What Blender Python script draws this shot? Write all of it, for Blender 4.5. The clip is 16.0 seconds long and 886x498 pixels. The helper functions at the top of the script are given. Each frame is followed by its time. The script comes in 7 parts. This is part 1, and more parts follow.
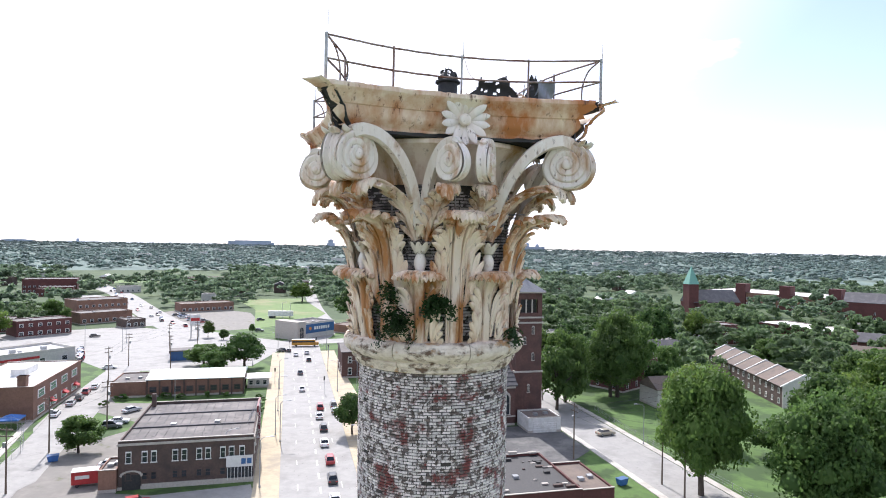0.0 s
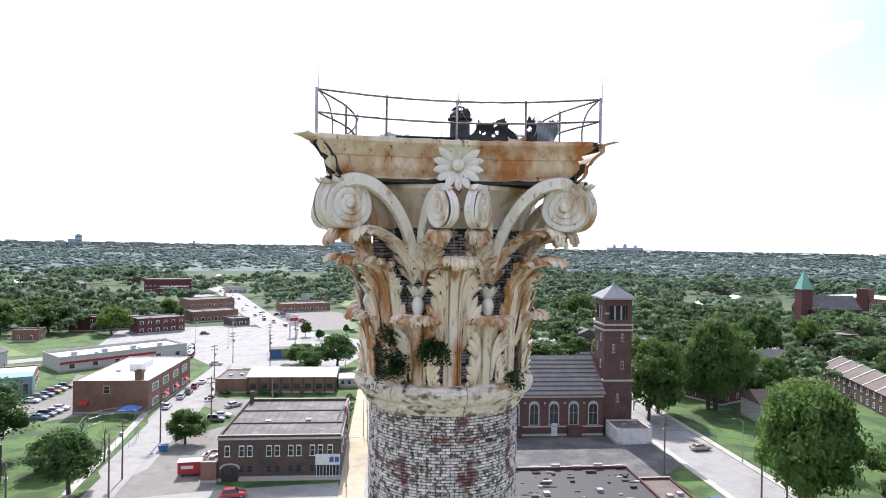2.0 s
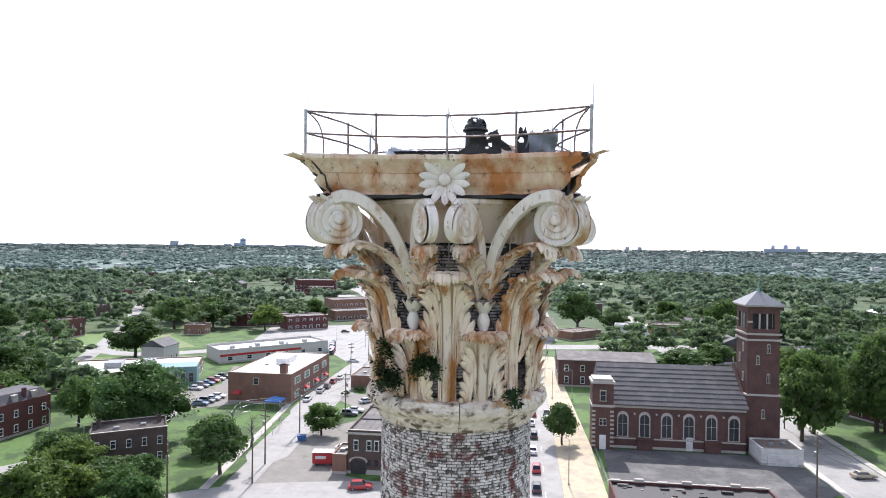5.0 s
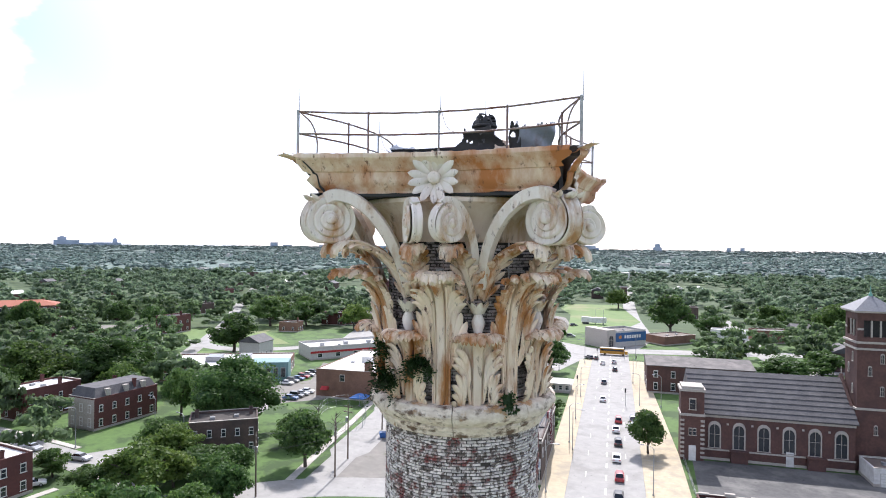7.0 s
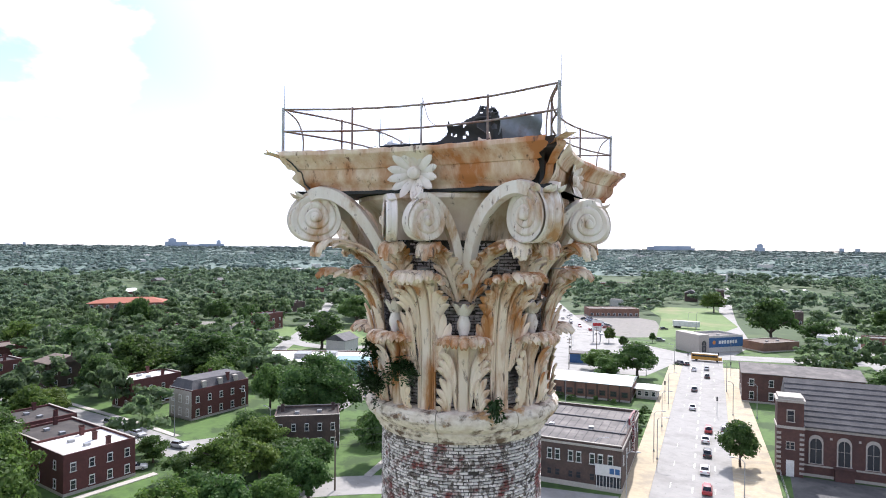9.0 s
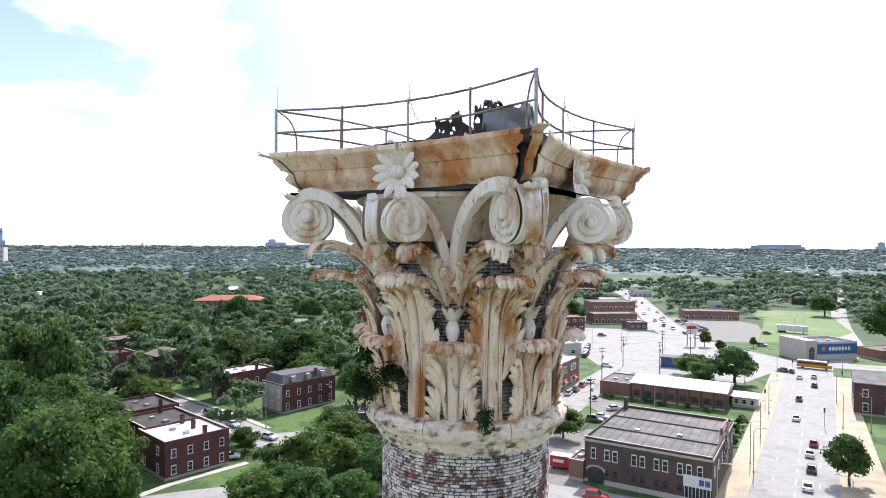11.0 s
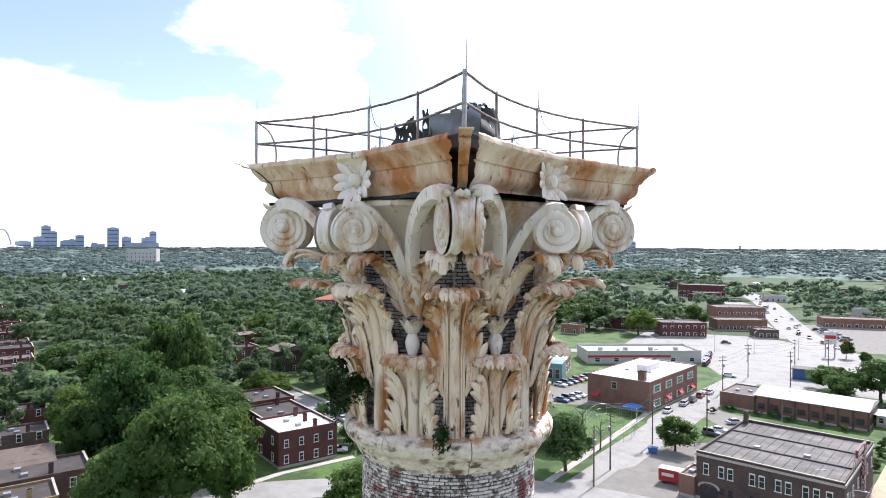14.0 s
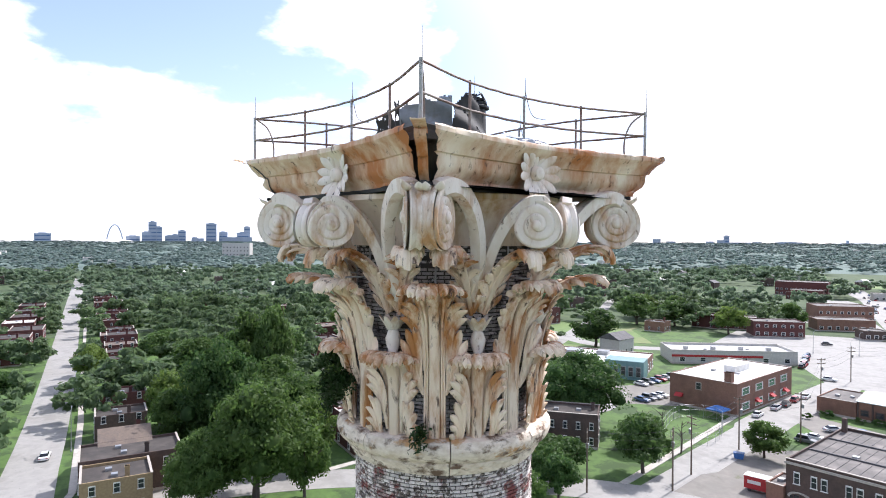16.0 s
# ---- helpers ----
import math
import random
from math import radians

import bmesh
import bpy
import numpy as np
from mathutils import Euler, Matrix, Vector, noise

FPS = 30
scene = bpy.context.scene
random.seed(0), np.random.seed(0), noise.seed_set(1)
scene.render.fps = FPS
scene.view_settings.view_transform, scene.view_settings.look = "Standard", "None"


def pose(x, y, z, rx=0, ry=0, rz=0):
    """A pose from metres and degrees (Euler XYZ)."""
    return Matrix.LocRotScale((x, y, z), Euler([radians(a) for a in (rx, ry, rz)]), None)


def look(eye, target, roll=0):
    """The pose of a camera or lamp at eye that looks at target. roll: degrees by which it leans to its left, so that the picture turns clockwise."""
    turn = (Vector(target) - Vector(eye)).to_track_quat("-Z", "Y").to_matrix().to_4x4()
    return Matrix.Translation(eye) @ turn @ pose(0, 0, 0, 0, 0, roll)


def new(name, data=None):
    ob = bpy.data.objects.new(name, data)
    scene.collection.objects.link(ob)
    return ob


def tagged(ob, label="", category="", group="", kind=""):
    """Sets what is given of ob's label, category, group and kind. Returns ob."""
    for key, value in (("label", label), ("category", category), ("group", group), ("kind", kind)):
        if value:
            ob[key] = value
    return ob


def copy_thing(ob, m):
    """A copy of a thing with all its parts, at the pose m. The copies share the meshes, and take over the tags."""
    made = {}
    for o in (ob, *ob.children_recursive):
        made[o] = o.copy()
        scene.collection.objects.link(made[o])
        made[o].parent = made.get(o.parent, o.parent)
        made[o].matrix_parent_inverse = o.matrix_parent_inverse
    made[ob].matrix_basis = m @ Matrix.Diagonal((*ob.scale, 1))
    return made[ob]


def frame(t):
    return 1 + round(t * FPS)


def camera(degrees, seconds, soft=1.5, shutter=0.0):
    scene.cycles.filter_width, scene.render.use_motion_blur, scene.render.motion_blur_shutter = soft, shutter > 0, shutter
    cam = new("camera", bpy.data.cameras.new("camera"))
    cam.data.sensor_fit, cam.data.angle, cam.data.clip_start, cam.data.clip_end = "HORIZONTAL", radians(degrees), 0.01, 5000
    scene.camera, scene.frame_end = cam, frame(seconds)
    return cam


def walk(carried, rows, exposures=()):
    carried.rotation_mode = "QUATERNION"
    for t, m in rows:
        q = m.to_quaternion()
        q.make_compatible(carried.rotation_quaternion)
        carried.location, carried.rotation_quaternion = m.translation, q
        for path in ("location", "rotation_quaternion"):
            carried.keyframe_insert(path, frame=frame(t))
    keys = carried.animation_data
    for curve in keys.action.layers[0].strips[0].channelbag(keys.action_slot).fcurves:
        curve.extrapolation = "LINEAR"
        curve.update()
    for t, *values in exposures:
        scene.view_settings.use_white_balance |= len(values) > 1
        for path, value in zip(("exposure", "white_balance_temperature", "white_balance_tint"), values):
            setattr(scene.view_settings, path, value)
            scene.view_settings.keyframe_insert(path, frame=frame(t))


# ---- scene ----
cam = camera(71.2, 16.0, soft=1.0)
PATH = [
    (0, (-0.156, -15.771, 43.586), (-0.111, -13.771, 43.576), 1.0),
    (0.5, (0.376, -15.799, 43.821), (0.347, -13.799, 43.811), 0.9),
    (1, (0.917, -15.755, 44.076), (0.812, -13.758, 44.066), 0.9),
    (1.5, (1.42, -15.686, 44.338), (1.24, -13.695, 44.327), 0.9),
    (2, (1.961, -15.705, 44.563), (1.705, -13.721, 44.552), 0.9),
    (2.5, (2.493, -15.745, 44.765), (2.165, -13.773, 44.754), 0.9),
    (3, (3.021, -15.678, 44.891), (2.619, -13.719, 44.879), 0.9),
    (3.5, (3.546, -15.52, 44.92), (3.076, -13.576, 44.908), 0.9),
    (4, (4.063, -15.364, 44.912), (3.522, -13.439, 44.9), 0.8),
    (6.5, (6.353, -14.047, 44.85), (5.47, -12.252, 44.841), 0.6),
    (7, (6.796, -13.774, 44.865), (5.851, -12.012, 44.855), 0.6),
    (7.5, (7.22, -13.435, 44.881), (6.212, -11.708, 44.871), 0.6),
    (8, (7.6, -13.04, 44.881), (6.534, -11.348, 44.87), 0.6),
    (8.5, (7.969, -12.606, 44.859), (6.843, -10.953, 44.849), 0.5),
    (9, (8.337, -12.182, 44.832), (7.155, -10.569, 44.822), 0.5),
    (9.5, (8.656, -11.733, 44.842), (7.413, -10.166, 44.832), 0.5),
    (10, (8.947, -11.295, 44.852), (7.646, -9.776, 44.841), 0.4),
    (12.5, (10.299, -9.145, 44.955), (8.779, -7.845, 44.943), 0.3),
    (13, (10.555, -8.677, 44.999), (8.998, -7.421, 44.988), 0.3),
    (13.5, (10.832, -8.254, 45.041), (9.235, -7.051, 45.031), 0.3),
    (14, (11.114, -7.919, 45.05), (9.474, -6.774, 45.04), 0.2),
    (14.5, (11.36, -7.518, 45.071), (9.673, -6.442, 45.055), 0.3),
    (15, (11.55, -7.082, 45.065), (9.837, -6.05, 45.041), 0.2),
    (15.5, (11.69, -6.555, 45.058), (9.949, -5.57, 45.029), 0.3),
    (16, (11.819, -6.146, 45.063), (10.043, -5.227, 45.034), 0.2),
]
walk(cam, [(t, look(eye, target, roll)) for t, eye, target, roll in PATH], [(0.0, 1.13, 6030, 17), (16.0, 1.13, 6030, 17)])

# ---------------------------------------------------------------- light
SUN_AZ, SUN_EL = -17.0, 47.0          # degrees from +y (clockwise), degrees up
world = bpy.data.worlds.new("world")
scene.world = world
world.use_nodes = True
wn, wl = world.node_tree.nodes, world.node_tree.links
bg = wn["Background"]
sky = wn.new("ShaderNodeTexSky")
sky.sky_type = "NISHITA"
sky.sun_disc = False
sky.sun_elevation, sky.sun_rotation = radians(SUN_EL), radians(SUN_AZ)
sky.air_density, sky.dust_density, sky.ozone_density = 1.0, 0.8, 1.0
# thin white cloud over the sky, thickest low down
tc = wn.new("ShaderNodeTexCoord")
cmap = wn.new("ShaderNodeMapping")
cmap.inputs["Scale"].default_value = (1.0, 1.0, 2.2)
wl.new(tc.outputs["Generated"], cmap.inputs[0])
cn = wn.new("ShaderNodeTexNoise")
cn.inputs["Scale"].default_value, cn.inputs["Detail"].default_value, cn.inputs["Roughness"].default_value = 2.6, 9, 0.55
wl.new(cmap.outputs[0], cn.inputs["Vector"])
cr = wn.new("ShaderNodeMapRange")
cr.interpolation_type = "SMOOTHSTEP"
cr.inputs[1].default_value, cr.inputs[2].default_value, cr.inputs[3].default_value = 0.49, 0.57, 0.04
wl.new(cn.outputs[0], cr.inputs[0])
sep = wn.new("ShaderNodeSeparateXYZ")
wl.new(tc.outputs["Generated"], sep.inputs[0])
low = wn.new("ShaderNodeMapRange")
low.interpolation_type = "SMOOTHSTEP"
low.inputs[1].default_value, low.inputs[2].default_value, low.inputs[3].default_value, low.inputs[4].default_value = 0.0, 0.20, 0.60, 0.0
wl.new(sep.outputs[2], low.inputs[0])
top = wn.new("ShaderNodeMath")
top.operation = "MAXIMUM"
wl.new(cr.outputs[0], top.inputs[0])
wl.new(low.outputs[0], top.inputs[1])
cm = wn.new("ShaderNodeMix")
cm.data_type = "RGBA"
cm.inputs[7].default_value = (5.0, 5.1, 5.3, 1)
# white glare round the sun
az, el = radians(SUN_AZ), radians(SUN_EL)
sun_way = Vector((math.sin(az) * math.cos(el), math.cos(az) * math.cos(el), math.sin(el)))
toward = wn.new("ShaderNodeVectorMath")
toward.operation = "DOT_PRODUCT"
toward.inputs[1].default_value = sun_way
wl.new(tc.outputs["Generated"], toward.inputs[0])
glare = wn.new("ShaderNodeMapRange")
glare.interpolation_type = "SMOOTHSTEP"
glare.inputs[1].default_value, glare.inputs[2].default_value = 0.62, 0.92
wl.new(toward.outputs["Value"], glare.inputs[0])
veil = wn.new("ShaderNodeMath")
veil.operation = "MAXIMUM"
wl.new(top.outputs[0], veil.inputs[0])
wl.new(glare.outputs[0], veil.inputs[1])
wl.new(veil.outputs[0], cm.inputs[0])
clear = wn.new("ShaderNodeVectorMath")
clear.operation = "MULTIPLY"
clear.inputs[1].default_value = (0.76, 0.70, 0.69)
wl.new(sky.outputs[0], clear.inputs[0])
wl.new(clear.outputs[0], cm.inputs[6])
wl.new(cm.outputs[2], bg.inputs[0])
bg.inputs[1].default_value = 0.15
sun = new("sun", bpy.data.lights.new("sun", "SUN"))
sun.data.energy, sun.data.angle, sun.data.color = 3.1, radians(0.6), (1.0, 0.95, 0.87)
sun.matrix_world = look(sun_way * 300, (0, 0, 0))

# ---------------------------------------------------------------- materials
def mat(name, a, b=None, scale=3.0, rough=0.8, bump=0.15, c=None, cscale=0.5, cut=0.55, soft=0.12, metal=0.0,
        stretch=(1, 1, 1), jitter=0.12, d=None, dscale=1.3, dcut=0.6, dist=0.02):
    """Two-scale procedural surface: grain from a to b, stains of c, second stains of d, jitter by object."""
    m = bpy.data.materials.new(name)
    m.use_nodes = True
    n, l = m.node_tree.nodes, m.node_tree.links
    p = n["Principled BSDF"]
    geo = n.new("ShaderNodeNewGeometry")
    mp = n.new("ShaderNodeMapping")
    mp.inputs["Scale"].default_value = stretch
    l.new(geo.outputs["Position"], mp.inputs[0])

    def noise_node(s, detail):
        t = n.new("ShaderNodeTexNoise")
        t.inputs["Scale"].default_value, t.inputs["Detail"].default_value = s, detail
        t.inputs["Roughness"].default_value = 0.62
        l.new(mp.outputs[0], t.inputs["Vector"])
        return t

    def mix(f, x, y):
        k = n.new("ShaderNodeMix")
        k.data_type = "RGBA"
        for s, v in ((0, f), (6, x), (7, y)):
            if isinstance(v, tuple):
                k.inputs[s].default_value = (*v, 1)
            else:
                l.new(v, k.inputs[s])
        return k.outputs[2]

    def ramp(v, lo, hi):
        r = n.new("ShaderNodeMapRange")
        r.inputs[1].default_value, r.inputs[2].default_value = lo, hi
        l.new(v, r.inputs[0])
        return r.outputs[0]

    g = noise_node(scale, 6)
    col = mix(ramp(g.outputs[0], 0.35, 0.65), a, b or tuple(x * 0.75 for x in a))
    if c:
        col = mix(ramp(noise_node(cscale, 8).outputs[0], cut - soft, cut + soft), col, c)
    if d:
        col = mix(ramp(noise_node(dscale, 8).outputs[0], dcut - soft * 0.6, dcut + soft * 0.6), col, d)
    if jitter:
        info = n.new("ShaderNodeObjectInfo")
        add = n.new("ShaderNodeMath")
        l.new(info.outputs["Random"], add.inputs[0])
        l.new(geo.outputs["Random Per Island"], add.inputs[1])
        hsv = n.new("ShaderNodeHueSaturation")
        l.new(ramp(add.outputs[0], 0, 2), n.new("ShaderNodeMath").inputs[0])
        r = n.new("ShaderNodeMapRange")
        r.inputs[2].default_value = 2
        r.inputs[3].default_value, r.inputs[4].default_value = 1 - jitter, 1 + jitter
        l.new(add.outputs[0], r.inputs[0])
        l.new(r.outputs[0], hsv.inputs["Value"])
        l.new(col, hsv.inputs["Color"])
        col = hsv.outputs[0]
    l.new(col, p.inputs["Base Color"])
    p.inputs["Roughness"].default_value, p.inputs["Metallic"].default_value = rough, metal
    if bump:
        bn = n.new("ShaderNodeBump")
        bn.inputs["Strength"].default_value, bn.inputs["Distance"].default_value = bump, dist
        l.new(g.outputs[0], bn.inputs["Height"])
        l.new(bn.outputs[0], p.inputs["Normal"])
    return m


def leaf_mat(name, a, b, through_light=0.4, haze_sheen=0.0):
    """Foliage: colour by island and by patch, part of the light goes through the leaf."""
    m = bpy.data.materials.new(name)
    m.use_nodes = True
    n, l = m.node_tree.nodes, m.node_tree.links
    p = n["Principled BSDF"]
    geo = n.new("ShaderNodeNewGeometry")
    info = n.new("ShaderNodeObjectInfo")
    add = n.new("ShaderNodeMath")
    l.new(geo.outputs["Random Per Island"], add.inputs[0])
    l.new(info.outputs["Random"], add.inputs[1])
    half = n.new("ShaderNodeMath")
    half.operation = "MULTIPLY"
    half.inputs[1].default_value = 0.5
    l.new(add.outputs[0], half.inputs[0])
    k = n.new("ShaderNodeMix")
    k.data_type = "RGBA"
    k.inputs[6].default_value, k.inputs[7].default_value = (*a, 1), (*b, 1)
    l.new(half.outputs[0], k.inputs[0])
    t = n.new("ShaderNodeTexNoise")
    t.inputs["Scale"].default_value, t.inputs["Detail"].default_value = 0.035, 5
    l.new(geo.outputs["Position"], t.inputs["Vector"])
    hsv = n.new("ShaderNodeHueSaturation")
    r = n.new("ShaderNodeMapRange")
    r.inputs[1].default_value, r.inputs[2].default_value, r.inputs[3].default_value, r.inputs[4].default_value = 0.3, 0.7, 0.7, 1.35
    l.new(t.outputs[0], r.inputs[0])
    l.new(r.outputs[0], hsv.inputs["Value"])
    l.new(k.outputs[2], hsv.inputs["Color"])
    l.new(hsv.outputs[0], p.inputs["Base Color"])
    p.inputs["Roughness"].default_value = 0.55
    p.inputs["Specular IOR Level"].default_value = 0.25
    # pale blue sheen stands in for haze over distant trees
    p.inputs["Sheen Weight"].default_value, p.inputs["Sheen Roughness"].default_value = haze_sheen, 0.6
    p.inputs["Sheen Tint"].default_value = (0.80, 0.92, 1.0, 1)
    tr = n.new("ShaderNodeBsdfTranslucent")
    l.new(hsv.outputs[0], tr.inputs[0])
    ms = n.new("ShaderNodeMixShader")
    ms.inputs[0].default_value = through_light
    l.new(p.outputs[0], ms.inputs[1])
    l.new(tr.outputs[0], ms.inputs[2])
    l.new(ms.outputs[0], n["Material Output"].inputs[0])
    return m


IRON = mat("weathered_iron_paint", (0.80, 0.675, 0.545), (0.70, 0.55, 0.40), 3.0, 0.6, 0.3, (0.40, 0.17, 0.052), 1.9, 0.525, 0.07,
           stretch=(1, 1, 0.26), d=(0.11, 0.06, 0.04), dscale=6.5, dcut=0.625, jitter=0.16, dist=0.01)
IRON_PALE = mat("chalky_iron_paint", (0.82, 0.745, 0.67), (0.71, 0.61, 0.51), 3.0, 0.55, 0.3, (0.44, 0.24, 0.10), 1.8, 0.585, 0.08,
                stretch=(1, 1, 0.4), d=(0.20, 0.125, 0.085), dscale=9.0, dcut=0.65, jitter=0.1, dist=0.008)
IRON_RUST = mat("rust_streaked_iron_paint", (0.81, 0.70, 0.56), (0.71, 0.55, 0.38), 2.4, 0.65, 0.3, (0.44, 0.16, 0.045), 0.85, 0.515, 0.09,
                stretch=(1, 1, 0.42), d=(0.14, 0.06, 0.03), dscale=8.0, dcut=0.635, jitter=0.06, dist=0.012)
IRON_GREY = mat("grey_sheet_metal", (0.77, 0.66, 0.54), (0.66, 0.52, 0.39), 2.0, 0.55, 0.2, (0.42, 0.22, 0.07), 1.2, 0.54, 0.08,
                stretch=(1, 1, 0.25), d=(0.15, 0.09, 0.055), dscale=3.0, dcut=0.64)
STONE = mat("lichened_ring_stone", (0.74, 0.65, 0.54), (0.56, 0.46, 0.35), 6.0, 0.85, 0.6, (0.13, 0.08, 0.05), 2.8, 0.565, 0.06,
            d=(0.46, 0.26, 0.11), dscale=1.5, dcut=0.62, stretch=(1, 1, 1.6), dist=0.03)
BRICK_W = mat("flaking_whitewash_brick", (0.66, 0.60, 0.56), (0.42, 0.37, 0.34), 14.0, 0.85, 0.6, (0.15, 0.042, 0.036), 1.5, 0.575, 0.03,
              d=(0.13, 0.10, 0.085), dscale=7.0, dcut=0.535, jitter=0.5, dist=0.01)
MORTAR = mat("dark_mortar", (0.07, 0.06, 0.052), (0.035, 0.03, 0.027), 9, 0.95, 0.5, jitter=0)
BRICK_CORE = mat("sooty_core_brick", (0.58, 0.53, 0.50), (0.38, 0.34, 0.32), 8, 0.9, 0.6, (0.14, 0.12, 0.11), 1.1, 0.58, 0.06, d=(0.06, 0.05, 0.045), dscale=9.0, dcut=0.58, jitter=0.35)
# roofing felt, and the black that stands for shade in and under the abacus
TAR_AND_SHADE = mat("black_felt_and_shade", (0.018, 0.018, 0.02), (0.035, 0.033, 0.03), 3, 0.7, 0.5, jitter=0.1, dist=0.03)
ZINC = mat("crumpled_zinc_sheet", (0.30, 0.32, 0.36), (0.20, 0.215, 0.24), 3, 0.5, 0.25, (0.16, 0.10, 0.075), 2.5, 0.62, metal=0.2)
ZINC_PALE = mat("pale_zinc_sheet", (0.55, 0.56, 0.58), (0.40, 0.41, 0.43), 3, 0.45, 0.3, (0.2, 0.14, 0.1), 1.5, 0.62, metal=0.3)
PIPE = mat("rusty_pipe", (0.22, 0.13, 0.10), (0.32, 0.28, 0.25), 6, 0.6, 0.2, (0.14, 0.05, 0.03), 2.0, 0.55)
PIPE_PALE = mat("galvanised_pipe", (0.42, 0.42, 0.42), (0.3, 0.29, 0.28), 6, 0.5, 0.15, (0.2, 0.1, 0.06), 2.0, 0.62)
VINE = leaf_mat("vine_leaves", (0.018, 0.045, 0.012), (0.035, 0.075, 0.02), 0.25)

# ---------------------------------------------------------------- mesh helpers
class Shape:
    """Vertices and faces that are gathered and become one mesh."""
    def __init__(self):
        self.v, self.f = [], []

    def add(self, verts, faces):
        k = len(self.v)
        self.v += [tuple(p) for p in verts]
        self.f += [tuple(i + k for i in q) for q in faces]
        return self

    def box(self, x0, y0, z0, x1, y1, z1):
        return self.add([(x0, y0, z0), (x1, y0, z0), (x1, y1, z0), (x0, y1, z0), (x0, y0, z1), (x1, y0, z1), (x1, y1, z1), (x0, y1, z1)],
                        [(3, 2, 1, 0), (4, 5, 6, 7), (0, 1, 5, 4), (1, 2, 6, 5), (2, 3, 7, 6), (3, 0, 4, 7)])

    def prism(self, outline, z0, z1):
        n = len(outline)
        self.add([(x, y, z0) for x, y in outline] + [(x, y, z1) for x, y in outline],
                 [tuple(range(n))[::-1], tuple(range(n, 2 * n))] + [(i, (i + 1) % n, n + (i + 1) % n, n + i) for i in range(n)])
        return self

    def lathe(self, profile, n=32, a0=0.0, a1=2 * math.pi, cx=0.0, cy=0.0):
        whole = abs(a1 - a0 - 2 * math.pi) < 1e-6
        m, rows_n = len(profile), n if whole else n + 1
        vs = [(cx + r * math.cos(a0 + (a1 - a0) * i / n), cy + r * math.sin(a0 + (a1 - a0) * i / n), z) for i in range(rows_n) for r, z in profile]
        fs = [(i * m + j, ((i + 1) % rows_n) * m + j, ((i + 1) % rows_n) * m + j + 1, i * m + j + 1) for i in range(n) for j in range(m - 1)]
        if not whole:
            fs += [tuple(range(m)), tuple(range(n * m, n * m + m))[::-1]]
        return self.add(vs, fs)

    def tube(self, pts, r, n=8, r2=None):
        pts = [Vector(p) for p in pts]
        vs, fs = [], []
        side = None
        for i, p in enumerate(pts):
            d = (pts[min(i + 1, len(pts) - 1)] - pts[max(i - 1, 0)]).normalized()
            if side is None:
                side = d.orthogonal().normalized()
            side = (side - d * side.dot(d)).normalized()
            up = d.cross(side)
            rr = r if r2 is None else r + (r2 - r) * i / (len(pts) - 1)
            vs += [p + (side * math.cos(2 * math.pi * k / n) + up * math.sin(2 * math.pi * k / n)) * rr for k in range(n)]
        for i in range(len(pts) - 1):
            fs += [(i * n + k, i * n + (k + 1) % n, (i + 1) * n + (k + 1) % n, (i + 1) * n + k) for k in range(n)]
        fs += [tuple(range(n))[::-1], tuple(range((len(pts) - 1) * n, len(pts) * n))]
        return self.add(vs, fs)

    def grid(self, pts, nu, nv, holes=(), thick=0.0):
        """A sheet of nu x nv points (row by row), with the given quads left out; thick > 0 closes it to a slab."""
        if thick <= 0:
            return self.add(pts, [(j * nu + i, j * nu + i + 1, (j + 1) * nu + i + 1, (j + 1) * nu + i) for j in range(nv - 1) for i in range(nu - 1) if (i, j) not in holes])
        P = np.array(pts, float).reshape(nv, nu, 3)
        nrm = np.cross(np.gradient(P, axis=1), np.gradient(P, axis=0))
        nrm /= np.linalg.norm(nrm, axis=2, keepdims=True) + 1e-9
        Q = P - nrm * thick
        k = nu * nv
        quad = lambda i, j: (j * nu + i, j * nu + i + 1, (j + 1) * nu + i + 1, (j + 1) * nu + i)
        solid = {(i, j) for j in range(nv - 1) for i in range(nu - 1) if (i, j) not in holes}
        fs = []
        for i, j in sorted(solid):
            a, b, c, d = quad(i, j)
            fs += [(a, b, c, d), (d + k, c + k, b + k, a + k)]
            for near, (p, q) in (((i, j - 1), (a, b)), ((i + 1, j), (b, c)), ((i, j + 1), (c, d)), ((i - 1, j), (d, a))):
                if near not in solid:
                    fs.append((q, p, p + k, q + k))
        return self.add(np.vstack([P.reshape(-1, 3), Q.reshape(-1, 3)]).tolist(), fs)

    def mesh(self, name, material, smooth=False):
        me = bpy.data.meshes.new(name)
        me.from_pydata(self.v, [], self.f)
        me.materials.append(material)
        if smooth:
            me.polygons.foreach_set("use_smooth", [True] * len(me.polygons))
            me.set_sharp_from_angle(angle=radians(32))
        me.update()
        return me


def part(name, shape, material, parent, label="", smooth=False, m=None):
    me = shape.mesh(name, material, smooth) if isinstance(shape, Shape) else shape
    ob = new(name, me)
    ob.parent = parent
    if m is not None:
        ob.matrix_basis = m
    return tagged(ob, label)


def thing(name, m, label, category, group="", kind=""):
    ob = new(name)
    ob.matrix_basis = m
    return tagged(ob, label, category, group, kind)


